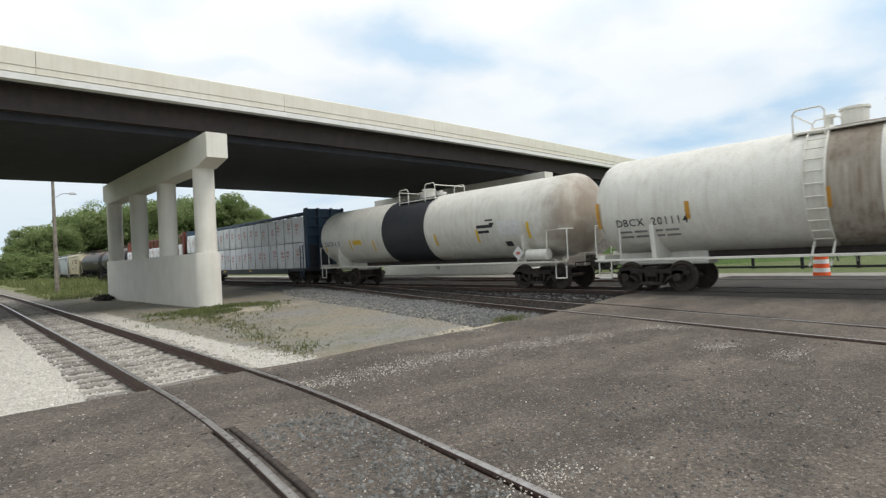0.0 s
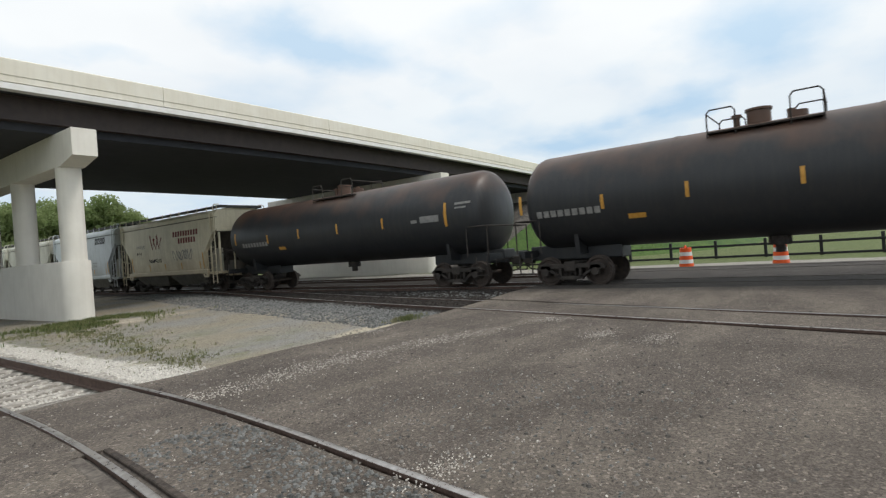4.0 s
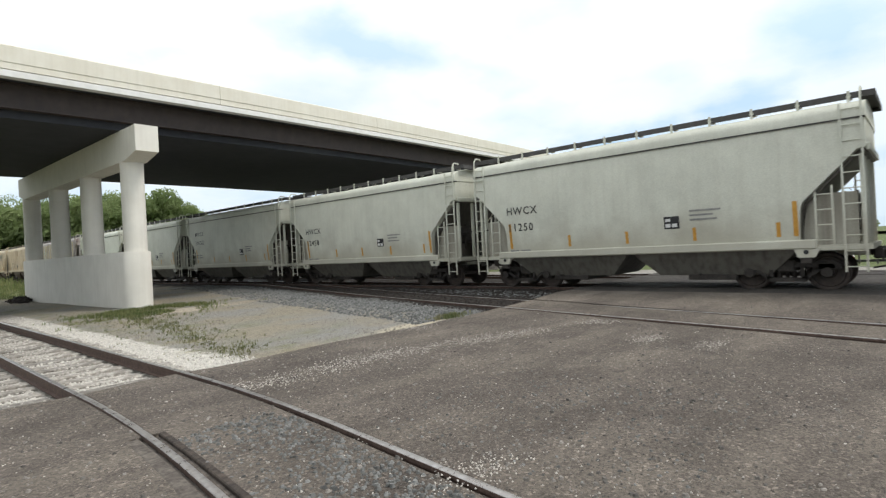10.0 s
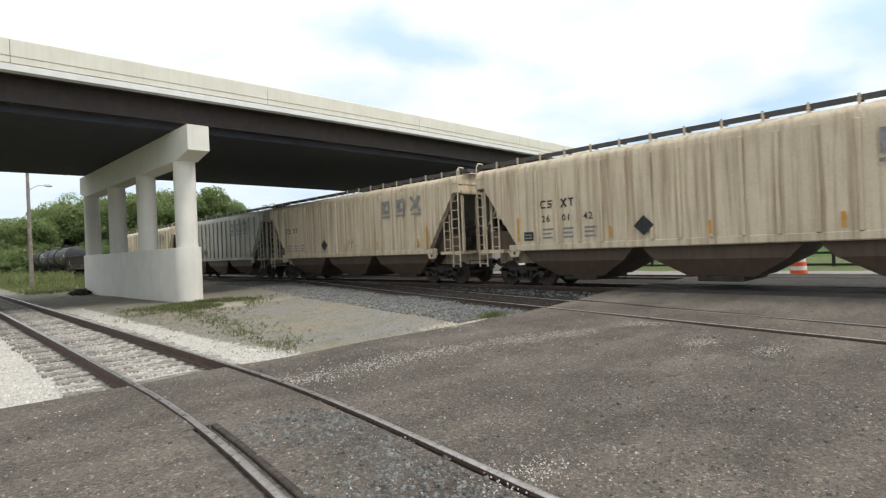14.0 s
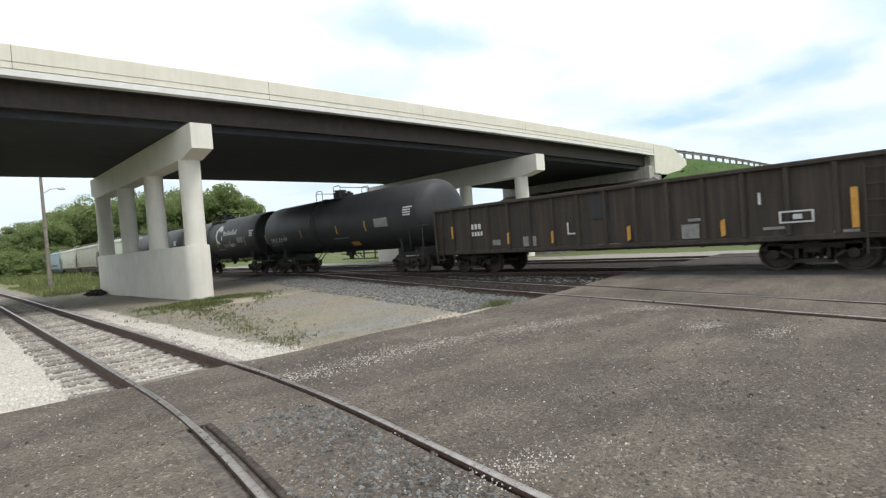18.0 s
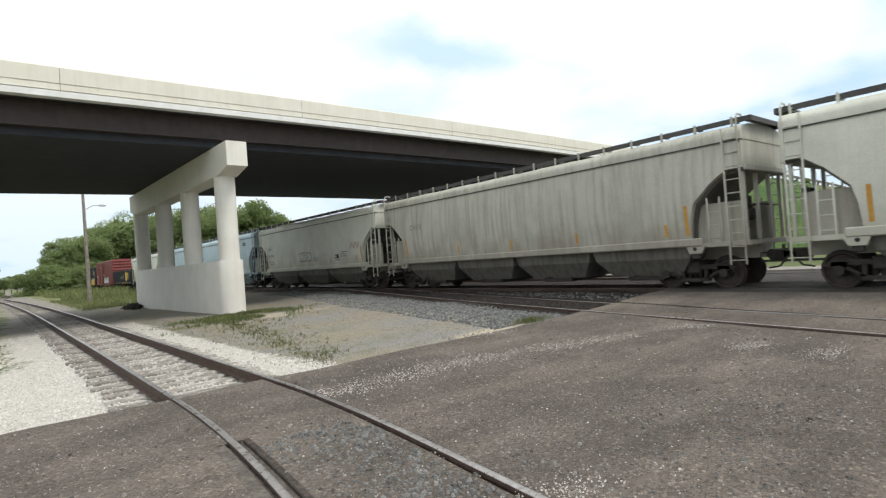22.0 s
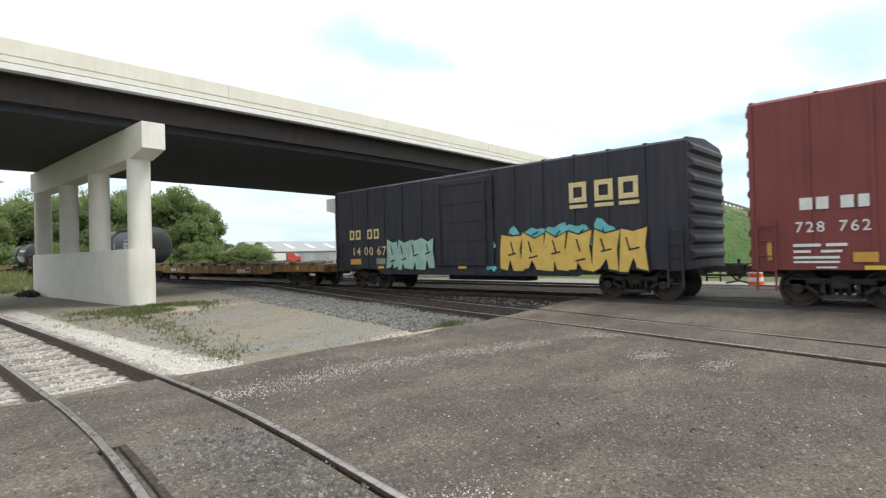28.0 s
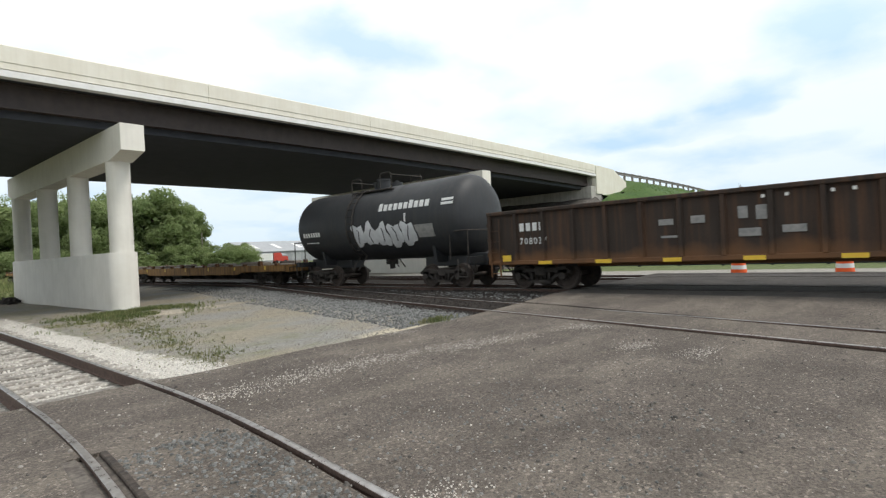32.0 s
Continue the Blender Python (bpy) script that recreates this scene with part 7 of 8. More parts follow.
# long smooth hoppers
LONGER = [
    (443.88, 462.65, P_WHITE, 4, "long off-white covered hopper with grey streaks", "CAEX", "540010"),
    (462.65, 480.85, P_DIRTY, 4, "long soiled white covered hopper", "CAEX", ""),
    (480.85, 498.15, P_WHITE, 3, "off-white covered hopper with scrawled tags", "TILX", "317018"),
    (498.15, 514.52, P_PALEBLUE, 3, "pale blue covered hopper with black graffiti", "CAIX", "540233"),
    (514.52, 530.50, P_PALEBLUE, 3, "pale blue covered hopper with yellow marks", "CAIX", "540110"),
    (530.50, 548.58, P_WHITE, 4, "off-white covered hopper with a brown stain", "", ""),
]
for i, (a, b, mat, bays, lab, code, num) in enumerate(LONGER):
    p = b - a
    c, sx = hopper(p, mat, lab, bays, high=4.52, cut=1.55, cut_top=3.26, bay_mat=P_BAYBLUE if mat == P_PALEBLUE else None)
    h = (p - 0.95) / 2
    if code == "CAEX":
        ink = P_BLACKINK if num else P_GREYINK
        write(c, "CAEX", h - 2.1, 2.82, 0.34, sx, ink)
        if num:
            write(c, num, h - 2.1, 2.36, 0.34, sx, ink)
    elif code:
        hop_marks(c, sx, p, code, num, 0.29 if i == 4 else 0.25, off=1.7, z=2.80, plate=i == 2, wide=1.1, step=2.0)
    if i in (3, 4):
        for k in range(3):
            yy = -h + 2.6 - 0.23 * k
            bars(c, [(yy, 3.46, 0.15, 0.28)], sx, P_BLACKINK, "emblem")
    if i == 2:
        scrawl(c, h - 1.15, 1.95, 0.7, 1.2, P_GREYINK, sx, 51, 2, 0.025, "grey scrawl")
        bubble(c, h - 6.9, 1.75, 1.7, 0.62, P_WHITE, P_BLACKINK, sx, 52, 4, 0.1, "black outlined graffiti tag")
        scrawl(c, h - 8.8, 1.75, 0.7, 0.3, P_GREYINK, sx, 53, 3, 0.02, "grey scrawl")
        scrawl(c, -h + 2.75, 2.3, 1.0, 0.36, P_FADEDRED, sx, 54, 5, 0.03, "faded red scrawl")
    if i == 3:
        for k, (q, w_) in enumerate(((3.05, 1.25), (5.4, 1.6), (7.5, 1.35), (9.3, 1.4))):
            scrawl(c, h - q, 1.62, w_, 0.5, P_BLACKINK, sx, 60 + k, 5, 0.035, "black graffiti scrawl")
            scrawl(c, h - q - 0.1, 1.70, w_ * 0.9, 0.36, P_BLACKINK, sx, 160 + k, 6, 0.022, "black graffiti scrawl", 0.016)
    couple(c, a, b)

# a dark open car, two boxcars and a flat
c, sx = gondola(16.92, P_DARKFRAME, "black ribbed open coal car with yellow and white marks", 17, 2.95, 0.95, ribmat=P_BLACK)
bars(c, [(-3.3, 1.35, 0.5, 1.25), (-4.0, 1.35, 0.5, 1.25), (-5.0, 1.6, 0.5, 0.9)], lambda z: 1.592, P_BRIGHTYELLOW, "emblem")
bars(c, [(0.6, 1.62, 0.35, 0.4), (-0.2, 1.62, 0.35, 0.4), (-1.0, 1.62, 0.35, 0.4), (-1.8, 1.9, 0.35, 0.4), (-5.9, 1.5, 0.25, 0.4)], lambda z: 1.592, P_GREYINK)
couple(c, 548.58, 565.5)
c, sx = boxcar(20.93, P_BOXRED, "dark red high-cube boxcar with white marks and silver graffiti", 5.15, 16, (0.07, 3.95), slack=1.6, roof_mat=M_WHITEBAND)
bars(c, [(8.6, 2.32, 0.26, 0.28), (8.27, 2.32, 0.24, 0.28), (7.8, 2.32, 0.24, 0.28), (7.48, 2.32, 0.2, 0.28)], sx, P_WHITEINK, "emblem")
write(c, "728  762", 8.72, 1.80, 0.35, sx, P_WHITEINK, 1.0)
bars(c, [(8.75, 1.46, 0.55, 0.07), (8.1, 1.46, 0.4, 0.07), (8.75, 1.32, 0.35, 0.06), (8.2, 1.32, 0.4, 0.06), (8.75, 1.18, 0.9, 0.06), (8.75, 1.08, 0.9, 0.05), (8.3, 0.96, 0.4, 0.04)], sx, P_WHITEINK)
bars(c, [(7.6, 1.1, 0.45, 0.22), (9.3, 1.15, 0.1, 0.45)], sx, P_REFLECT, "placard")
bubble(c, 0.0, 0.98, 5.4, 1.22, P_SILVER, P_BLACKINK, sx, 75, 5, 0.12, "silver graffiti letters")
bars(c, [(3.55 - 0.3 * q, 4.18, 0.22, 0.07) for q in range(4)] + [(3.55 - 0.26 * q, 4.04, 0.18, 0.06) for q in range(4)], lambda z: 1.61, P_WHITEINK)
bars(c, [(3.3, 1.5, 0.3, 0.08), (2.9, 1.3, 0.2, 0.08), (0.6, 1.5, 0.3, 0.06), (0.6, 1.36, 0.25, 0.06)], lambda z: 1.61, P_WHITEINK)
scrawl(c, 0.0, 2.35, 0.6, 0.45, P_WHITEINK, sx, 76, 3, 0.03, "white scrawl")
bars(c, [(y_, 0.93, 0.4, 0.09) for y_ in (7.4, 5.6, 1.2, -1.5, -4.2, -7)], sx, P_BRIGHTYELLOW, "reflector")
couple(c, 565.5, 586.43)
c, sx = boxcar(17.95, P_NAVY, "dark blue boxcar with gold and teal graffiti", 4.58, 14, (-1.4, 1.45), slack=1.8)
for yy in (-4.47, -5.34, -6.12):
    ring_mark(c, yy, 2.98, 0.60, 0.62, 0.15, sx, P_CREAMINK)
    bars(c, [(yy, 2.80, 0.62, 0.11)], sx, P_CREAMINK, "emblem")
for q in (6.98, 6.52, 5.70, 5.24):
    ring_mark(c, q, 2.22, 0.34, 0.42, 0.09, sx, P_CREAMINK)
write(c, "14 00 67", 6.86, 1.52, 0.52, sx, P_CREAMINK, 1.12)
bars(c, [(6.95, 1.12, 0.78, 0.24)], sx, P_REFLECT, "reflector")
bars(c, [(5.1, 1.12, 0.6, 0.26), (4.3, 1.1, 0.5, 0.2)], sx, P_GREYINK, "faded_marking")
bars(c, [(y_, 0.94, 0.4, 0.1) for y_ in (5.0, 3.2, 0.3)], lambda z: 1.54, P_BRIGHTYELLOW, "reflector")
block_tag(c, 4.4, 0.92, 2.8, 1.22, P_MINT, P_BLACKINK, sx, 80, 4, "mint graffiti letters")
bubble(c, -1.9, 1.38, 4.1, 1.02, P_TEAL, P_BLACKINK, sx, 82, 5, 0.2, "teal graffiti backdrop")
ribbon(c, [[(-1.15, 0.98), (-1.0, 1.5), (-1.4, 1.75)], [(-1.4, 0.95), (-1.1, 1.25)]], 0.2, sx, P_TEAL, label="teal graffiti backdrop")
block_tag(c, -1.75, 0.88, 5.2, 1.22, P_GOLD, P_BLACKINK, lambda z: 1.565, 83, 6, "gold graffiti letters")
couple(c, 586.23, 604.18)
c, sx = flat_car(26.52, P_YELLOW, "worn yellow flat car with a weathered deck")
bars(c, [(6.4 - 0.24 * q, 0.72, 0.16, 0.22) for q in range(4)], sx, P_WHITEINK, "emblem", 0.02)
write(c, "142022", 5.35, 0.70, 0.32, sx, P_WHITEINK)
bars(c, [(-4.1 - 0.27 * q, 0.68, 0.2, 0.2) for q in range(4)], sx, P_WHITEINK, "emblem", 0.02)
bars(c, [(-5.26, 0.70, 0.44, 0.28), (-12.0, 0.58, 0.5, 0.10)], sx, P_WHITEINK, "plate", 0.02)
bars(c, [(-5.30, 0.75, 0.15, 0.18), (-5.5, 0.75, 0.15, 0.18)], sx, P_BLACKINK, "plate_print", 0.03)
for y_, ln in ((-6.2, 2.3), (-8.55, 2.0), (-11.0, 2.4)):
    part("tie_down_beam", Form().bevel_box(-1.40, -0.75, y_ - ln / 2, y_ + ln / 2, 1.13, 1.26, 0.03), P_DECKWOOD, c)
couple(c, 604.38, 630.97)

# the last tanks, gondolas and flats
c, sx, tl = tank_car(12.75, P_BLACK, "short black tank car with white scrawls", 1.62, 2.78)
write(c, "STSX 51345", tl - 0.9, 2.35, 0.32, sx, P_WHITEINK)
bars(c, [(tl - 0.15, 2.0, 0.1, 0.9), (-tl + 0.8, 2.1, 0.1, 0.9), (tl - 3.3, 2.5, 0.1, 0.5), (tl - 3.55, 2.5, 0.1, 0.5), (-tl + 5.2, 2.6, 0.1, 0.5), (-tl + 5.4, 2.6, 0.1, 0.5)], sx, P_WHITEINK)
write(c, "CORN SYRUP", -tl + 2.7, 3.25, 0.20, sx, P_WHITEINK)
bars(c, [(-tl + 2.7, 2.45 + 0.11 * q, 1.2, 0.05) for q in range(6)] + [(-tl + 0.7, 3.4, 0.8, 0.1), (-tl + 0.7, 3.25, 0.6, 0.1), (tl - 1.2, 2.05, 1.6, 0.06), (tl - 1.2, 1.9, 1.2, 0.06)], sx, P_WHITEINK)
scrawl(c, -tl + 4.4, 2.3, 1.0, 0.35, P_WHITEINK, sx, 90, 4, 0.04, "white scrawl")
scrawl(c, -tl + 5.5, 1.85, 3.0, 0.25, P_GREYINK, sx, 91, 4, 0.04, "grey scrawl")
couple(c, 630.97, 643.80)
GS = lambda z: 1.592
c, sx = gondola(17.08, P_GONDOLA, "rusty brown gondola with white drawn figures", 14, 2.60, 0.86, P_YELLOW)
h = 8.04
bars(c, [(-h + 0.2, 1.2, 0.14, 1.0), (h - 0.2, 1.15, 0.12, 0.9), (-h + 1.6, 1.36, 1.15, 0.11)], GS, P_BRIGHTYELLOW, "reflector")
write(c, "4820", h - 1.5, 1.55, 0.28, sx, P_WHITEINK)
write(c, "38", h - 2.7, 1.55, 0.28, sx, P_WHITEINK)
scrawl(c, h - 0.5, 1.6, 0.5, 0.6, P_SILVER, GS, 100, 2, 0.035, "white scrawl")
for k, q in enumerate((5.0, 6.2, 9.0)):
    yy = h - q - 0.25
    ribbon(c, [[(yy - 0.22, 2.02), (yy + 0.05, 2.02), (yy + 0.22, 1.95), (yy + 0.27, 1.78), (yy + 0.18, 1.62), (yy, 1.56), (yy - 0.1, 1.46), (yy - 0.08, 1.6), (yy - 0.2, 1.72), (yy - 0.22, 2.02)], [(yy - 0.16, 1.86), (yy, 1.82)]], 0.04, GS, P_WHITEINK, label="white drawn leaf")
for k, q in enumerate((10.4, 11.55, 12.6)):
    yy = h - q
    oval = [(yy - 0.08 - 0.22 * math.sin(a * 0.5236), 1.24 - 0.32 * math.cos(a * 0.5236)) for a in range(13)]
    ribbon(c, [[(yy + 0.1, 1.5), (yy + 0.12, 1.95), (yy + 0.32, 2.2), (yy + 0.14, 2.08), (yy + 0.04, 2.32), (yy - 0.02, 2.1), (yy - 0.16, 2.32), (yy - 0.12, 1.95), (yy - 0.13, 1.6)],
               [(yy + 0.01, 1.5), (yy, 1.85)], [(yy + 0.36, 1.74), (yy + 0.13, 1.72)], oval, [(yy + 0.04, 1.34), (yy - 0.07, 1.18), (yy - 0.18, 1.34)], [(yy - 0.07, 1.18), (yy - 0.07, 0.95)]], 0.042, GS, P_WHITEINK, label="white drawn figure")
bars(c, [(-h + 2.75, 1.75, 0.5, 0.28)], sx, P_WHITEINK, "plate")
bars(c, [(-h + 2.71, 1.79, 0.42, 0.20)], sx, P_BROWN, "plate_print", 0.02)
bars(c, [(h - L_, 0.95, 1.1, 0.3) for L_ in (3.0, 7.6, 12.9)] + [(-h + 1.2, 1.85, 0.8, 0.5)], lambda z: 1.585, P_RUST, "rust_patch", 0.004)
couple(c, 643.80, 660.95)
c, sx = gondola(16.19, P_GONDOLA, "rusty brown gondola with yellow reflector strips", 14, 2.66, 0.86)
h = 7.6
bars(c, [(6.27 - 0.25 * q, 1.95, 0.17, 0.26) for q in range(4)], sx, P_WHITEINK)
write(c, "708037", 6.30, 1.52, 0.30, sx, P_WHITEINK)
bars(c, [(y_, z_, w_, h_) for y_, z_, w_, h_ in ((-0.35, 1.9, 0.22, 0.3), (-0.75, 1.85, 0.26, 0.35), (-0.35, 1.45, 0.5, 0.2), (-1.3, 1.5, 0.5, 0.18), (1.65, 1.85, 0.4, 0.16), (0.8, 1.85, 0.36, 0.2), (1.6, 1.5, 0.5, 0.06))], sx, P_GREYINK, "faded_marking")
bars(c, [(y_, 2.36, 0.08, 0.08) for y_ in (-0.9, -1.4, -2.3, -2.7)], GS, P_WHITEINK)
bars(c, [(6.95, 0.98, 0.35, 0.2)], GS, P_BRIGHTYELLOW, "reflector")
couple(c, 660.95, 677.13)
c, sx, tl = tank_car(12.47, P_BLACK, "black tank car with silver graffiti and white lettering", 1.60, 2.76)
bars(c, [(-1.0 - 0.30 * q, 3.18, 0.22, 0.26 + 0.06 * (q in (0, 6))) for q in range(10)], sx, P_WHITEINK, "emblem", tilt=-0.03)
bubble(c, 0.8, 1.62, 3.9, 1.15, P_SILVER, P_BLACKINK, sx, 111, 5, 0.25, "silver graffiti letters")
bars(c, [(tl - 0.9 - 0.2 * q, 2.35, 0.14, 0.2) for q in range(7)] + [(tl - 1.0, 2.05, 1.0, 0.05), (-tl + 0.9, 3.3, 0.6, 0.1), (-tl + 0.9, 3.15, 0.6, 0.1), (-tl + 2.9, 2.0, 0.1, 1.0)], sx, P_WHITEINK)
bars(c, [(-3.1, 2.0, 1.0, 0.5)], sx, P_GREYINK, "data_panel")
couple(c, 677.13, 689.68)
for a, b in ((689.68, 714.0), (714.0, 738.3), (738.3, 762.6)):
    c, sx = flat_car(b - a, P_YELLOW, "worn rusty flat car with a weathered deck")
    couple(c, a, b)

# ---- trees, the far side and the distance ----
def tree_meshes(seed, height, spread, dark=False, density=1.0):
    r = random.Random(seed)
    t = Form()
    trunk_top = height * 0.55
    t.tube((0, 0, -0.3), (r.uniform(-0.2, 0.2), r.uniform(-0.2, 0.2), trunk_top * 0.5), height * 0.020, 8, height * 0.016)
    t.tube((0, 0, trunk_top * 0.5), (r.uniform(-0.3, 0.3), r.uniform(-0.3, 0.3), height * 0.85), height * 0.016, 8, height * 0.004)
    lumps = []
    for i in range(int(26 * density)):
        a, q = r.random() * 6.28, r.random() ** 0.6
        z = height * r.uniform(0.30, 0.93)
        rad = spread * q * math.sin(math.pi * min(max((z / height - 0.12) / 0.98, 0.05), 0.97)) ** 0.7
        c = (rad * math.cos(a), rad * math.sin(a), z)
        lumps.append((c, spread * r.uniform(0.16, 0.42)))
        t.tube((0, 0, z * 0.72), (c[0] * 0.9, c[1] * 0.9, c[2]), height * 0.006, 5, height * 0.002)
    vs, fs = [], []
    for (cx, cy, cz), rad in lumps:
        for _ in range(int(430 * density)):
            u = Vector((r.gauss(0, 1), r.gauss(0, 1), r.gauss(0, 1))).normalized()
            d = rad * (0.55 + 0.5 * r.random())
            p = Vector((cx, cy, cz)) + Vector((u.x * d, u.y * d, u.z * d * 0.8))
            s = height * r.uniform(0.005, 0.012)
            nrm = (u + Vector((r.gauss(0, 0.6), r.gauss(0, 0.6), r.gauss(0, 0.6)))).normalized()
            e1 = nrm.orthogonal().normalized() * s
            e2 = nrm.cross(e1)
            k = len(vs)
            vs += [tuple(p - e1 - e2 * 0.6), tuple(p + e1 * 0.9 - e2), tuple(p + e1 + e2 * 0.8), tuple(p - e1 * 0.8 + e2)]
            fs.append((k, k + 1, k + 2, k + 3))
    for _ in range(int(900 * density)):
        u = Vector((r.gauss(0, 1), r.gauss(0, 1), r.gauss(0, 1))).normalized() * r.uniform(0.45, 0.95)
        p = Vector((u.x * spread * 0.85, u.y * spread * 0.85, height * 0.60 + u.z * height * 0.34))
        s = height * r.uniform(0.012, 0.024)
        nrm = (u + Vector((r.gauss(0, 0.5), r.gauss(0, 0.5), 0.5 + r.gauss(0, 0.5)))).normalized()
        e1 = nrm.orthogonal().normalized() * s
        e2 = nrm.cross(e1)
        k = len(vs)
        vs += [tuple(p - e1 - e2 * 0.6), tuple(p + e1 * 0.9 - e2), tuple(p + e1 + e2 * 0.8), tuple(p - e1 * 0.8 + e2)]
        fs.append((k, k + 1, k + 2, k + 3))
    crown = bpy.data.meshes.new("crown")
    crown.from_pydata(vs, [], fs)
    crown.materials.append(M_LEAFDARK if dark else M_LEAF)
    trunk = t.mesh("trunk")
    trunk.materials.append(M_BARK)
    return trunk, crown


def tree(meshes, x, y, size, label, group, turn):
    t = tagged(empty("tree", pose(x, y, -0.3, 0, 0, turn)), label, "tree", group)
    t.scale = (size, size, size)
    part("trunk", meshes[0], None, t)
    part("crown", meshes[1], None, t)
    return t


KINDS = [tree_meshes(100 + i, 14 + i % 3, 5.2 + 0.5 * (i % 2), dark=i % 3 == 2) for i in range(5)]
r7 = random.Random(77)
for i in range(46):
    q = i / 45
    x = 9.5 + 53 * q + r7.uniform(-1.2, 1.2)
    y = 158 - 17 * q + r7.uniform(-12, 12)
    s = (0.68 + 0.58 * math.sin(math.pi / 2 * min(q / 0.42, 1))) * r7.uniform(0.85, 1.1) * (0.80 if q > 0.92 else 1)
    tree(KINDS[r7.randrange(5)], x, y, s, "leafy green broadleaf tree in the line of woods", "trees of the wood", r7.uniform(0, 360))
for x, y, s in ((-2.6, 150, 0.66), (-6.5, 146, 0.72), (-11, 158, 0.74), (-3.5, 172, 0.70), (-16, 150, 0.7), (-8, 186, 0.78), (-22, 162, 0.7), (-30, 156, 0.66)):
    tree(KINDS[2 if x > -12 else 1], x, y, s, "dark green tree beside the side track", "trees beside the side track", r7.uniform(0, 360))
for i in range(14):
    tree(KINDS[i % 5], -2 + 1.5 * i + r7.uniform(-0.6, 0.6), 268 - 3.0 * i + r7.uniform(-8, 8), r7.uniform(0.36, 0.47), "far green tree where the side track ends", "far trees", r7.uniform(0, 360))
for x, y, k in ((0.4, 138, 0.30), (-1.6, 134, 0.34), (-4.2, 130, 0.36), (-7.5, 132, 0.4), (6.0, 158, 0.36), (7.4, 150, 0.4)):
    b = tagged(empty("bush", pose(x, y, -0.9, 0, 0, 40 * x)), "leafy green bush beside the side track", "bush", "bushes beside the side track")
    b.scale = (k * 0.8, k * 0.8, k * 0.5)
    part("crown", KINDS[int(y) % 5][1], None, b)
SLIM = tree_meshes(140, 12, 2.4, density=0.55)
for x, y, s in ((50.5, 58, 0.74), (54, 60, 0.66), (46.5, 57, 0.5), (48.3, 57, 0.3)):
    tree(SLIM, x, y, s, "slim young tree behind the bridge", "trees behind the bridge", x * 37)
for i in range(22):
    q = i / 21
    tree(KINDS[i % 5], 92 + 250 * q + r7.uniform(-3, 3), 330 - 120 * q + r7.uniform(-8, 8), r7.uniform(0.35, 0.55), "far green tree on the horizon", "far trees", r7.uniform(0, 360))
for x, y, s in ((124, 17.5, 0.46), (127, 21, 0.40), (126, 14, 0.34), (130, 11.5, 0.24), (128, 24, 0.25), (136, 8, 0.22), (142, 4, 0.26), (150, 0, 0.3)):
    tree(KINDS[2], x, y, s, "dark shrubby tree beyond the embankment", "trees beyond the embankment", x * 11)
for i in range(40):
    q = i / 39
    b = tagged(empty("bush", pose(8.5 + 56 * q + r7.uniform(-1, 1), 148 - 20 * q + r7.uniform(-9, 5), -4.6, 0, 0, r7.uniform(0, 360))), "leafy green bush at the foot of the wood", "bush", "bushes of the wood")
    b.scale = (r7.uniform(0.8, 1.0), r7.uniform(0.8, 1.0), r7.uniform(0.55, 0.75))
    part("crown", KINDS[i % 5][1], None, b)
# bushes and a bare tree on the embankment's far end
def bare_tree(x, y, z, height, seed):
    r = random.Random(seed)
    t = tagged(empty("bare_tree", pose(x, y, z)), "leafless grey tree standing beyond the bank", "tree", "bare trees")
    part("trunk", Form().tube((0, 0, -0.5), (0.2, 0.1, height * 0.45), height * 0.016, 7, height * 0.009).tube((0.2, 0.1, height * 0.45), (0.1, 0.3, height), height * 0.009, 6, 0.01), M_BARK, t)
    for i in range(14):
        a, h0 = r.random() * 6.28, height * r.uniform(0.28, 0.85)
        ln = (height - h0) * r.uniform(0.4, 0.75)
        e = (ln * 0.5 * math.cos(a), ln * 0.5 * math.sin(a), h0 + ln * 0.8)
        f = Form().tube((0.12, 0.08, h0), e, height * 0.006, 5, 0.012)
        for _ in range(3):
            b_ = a + r.uniform(-0.9, 0.9)
            f.tube((e[0] * 0.6, e[1] * 0.6, h0 + ln * 0.48), (e[0] * 0.6 + ln * 0.3 * math.cos(b_), e[1] * 0.6 + ln * 0.3 * math.sin(b_), h0 + ln * r.uniform(0.6, 0.9)), height * 0.003, 4, 0.008)
        part("branch", f, M_BARK, t)


bare_tree(130, 9.6, 0, 10.5, 3)
bare_tree(96, 21.6, 5.4, 4.2, 5)
for i, (u, v, k) in enumerate(((66, -1.4, 0.10), (69.5, -1.6, 0.13), (83, -1.5, 0.12), (90, -2.2, 0.14), (96, -2.0, 0.16), (101, -3.0, 0.15), (108, -3, 0.2))):
    bx = tagged(empty("bank_bush", BR @ pose(u, v, bank_z(u, v) - 0.45, 0, 0, 57 * i)), "low leafy bush on the embankment", "bush", "bushes on the embankment")
    bx.scale = (k * 0.7, k * 0.7, k * 0.45)
    part("crown", KINDS[i % 5][1], None, bx)
# low scrub along the wood's foot
spots = []
for i in range(700):
    x = r7.uniform(6, 16)
    spots.append((x, r7.uniform(60, 150), -0.2, r7.uniform(0.5, 1.3)))
blades("scrub", M_BLADEGREEN, spots, "green scrub and tall grass beside the tracks", "scrub")

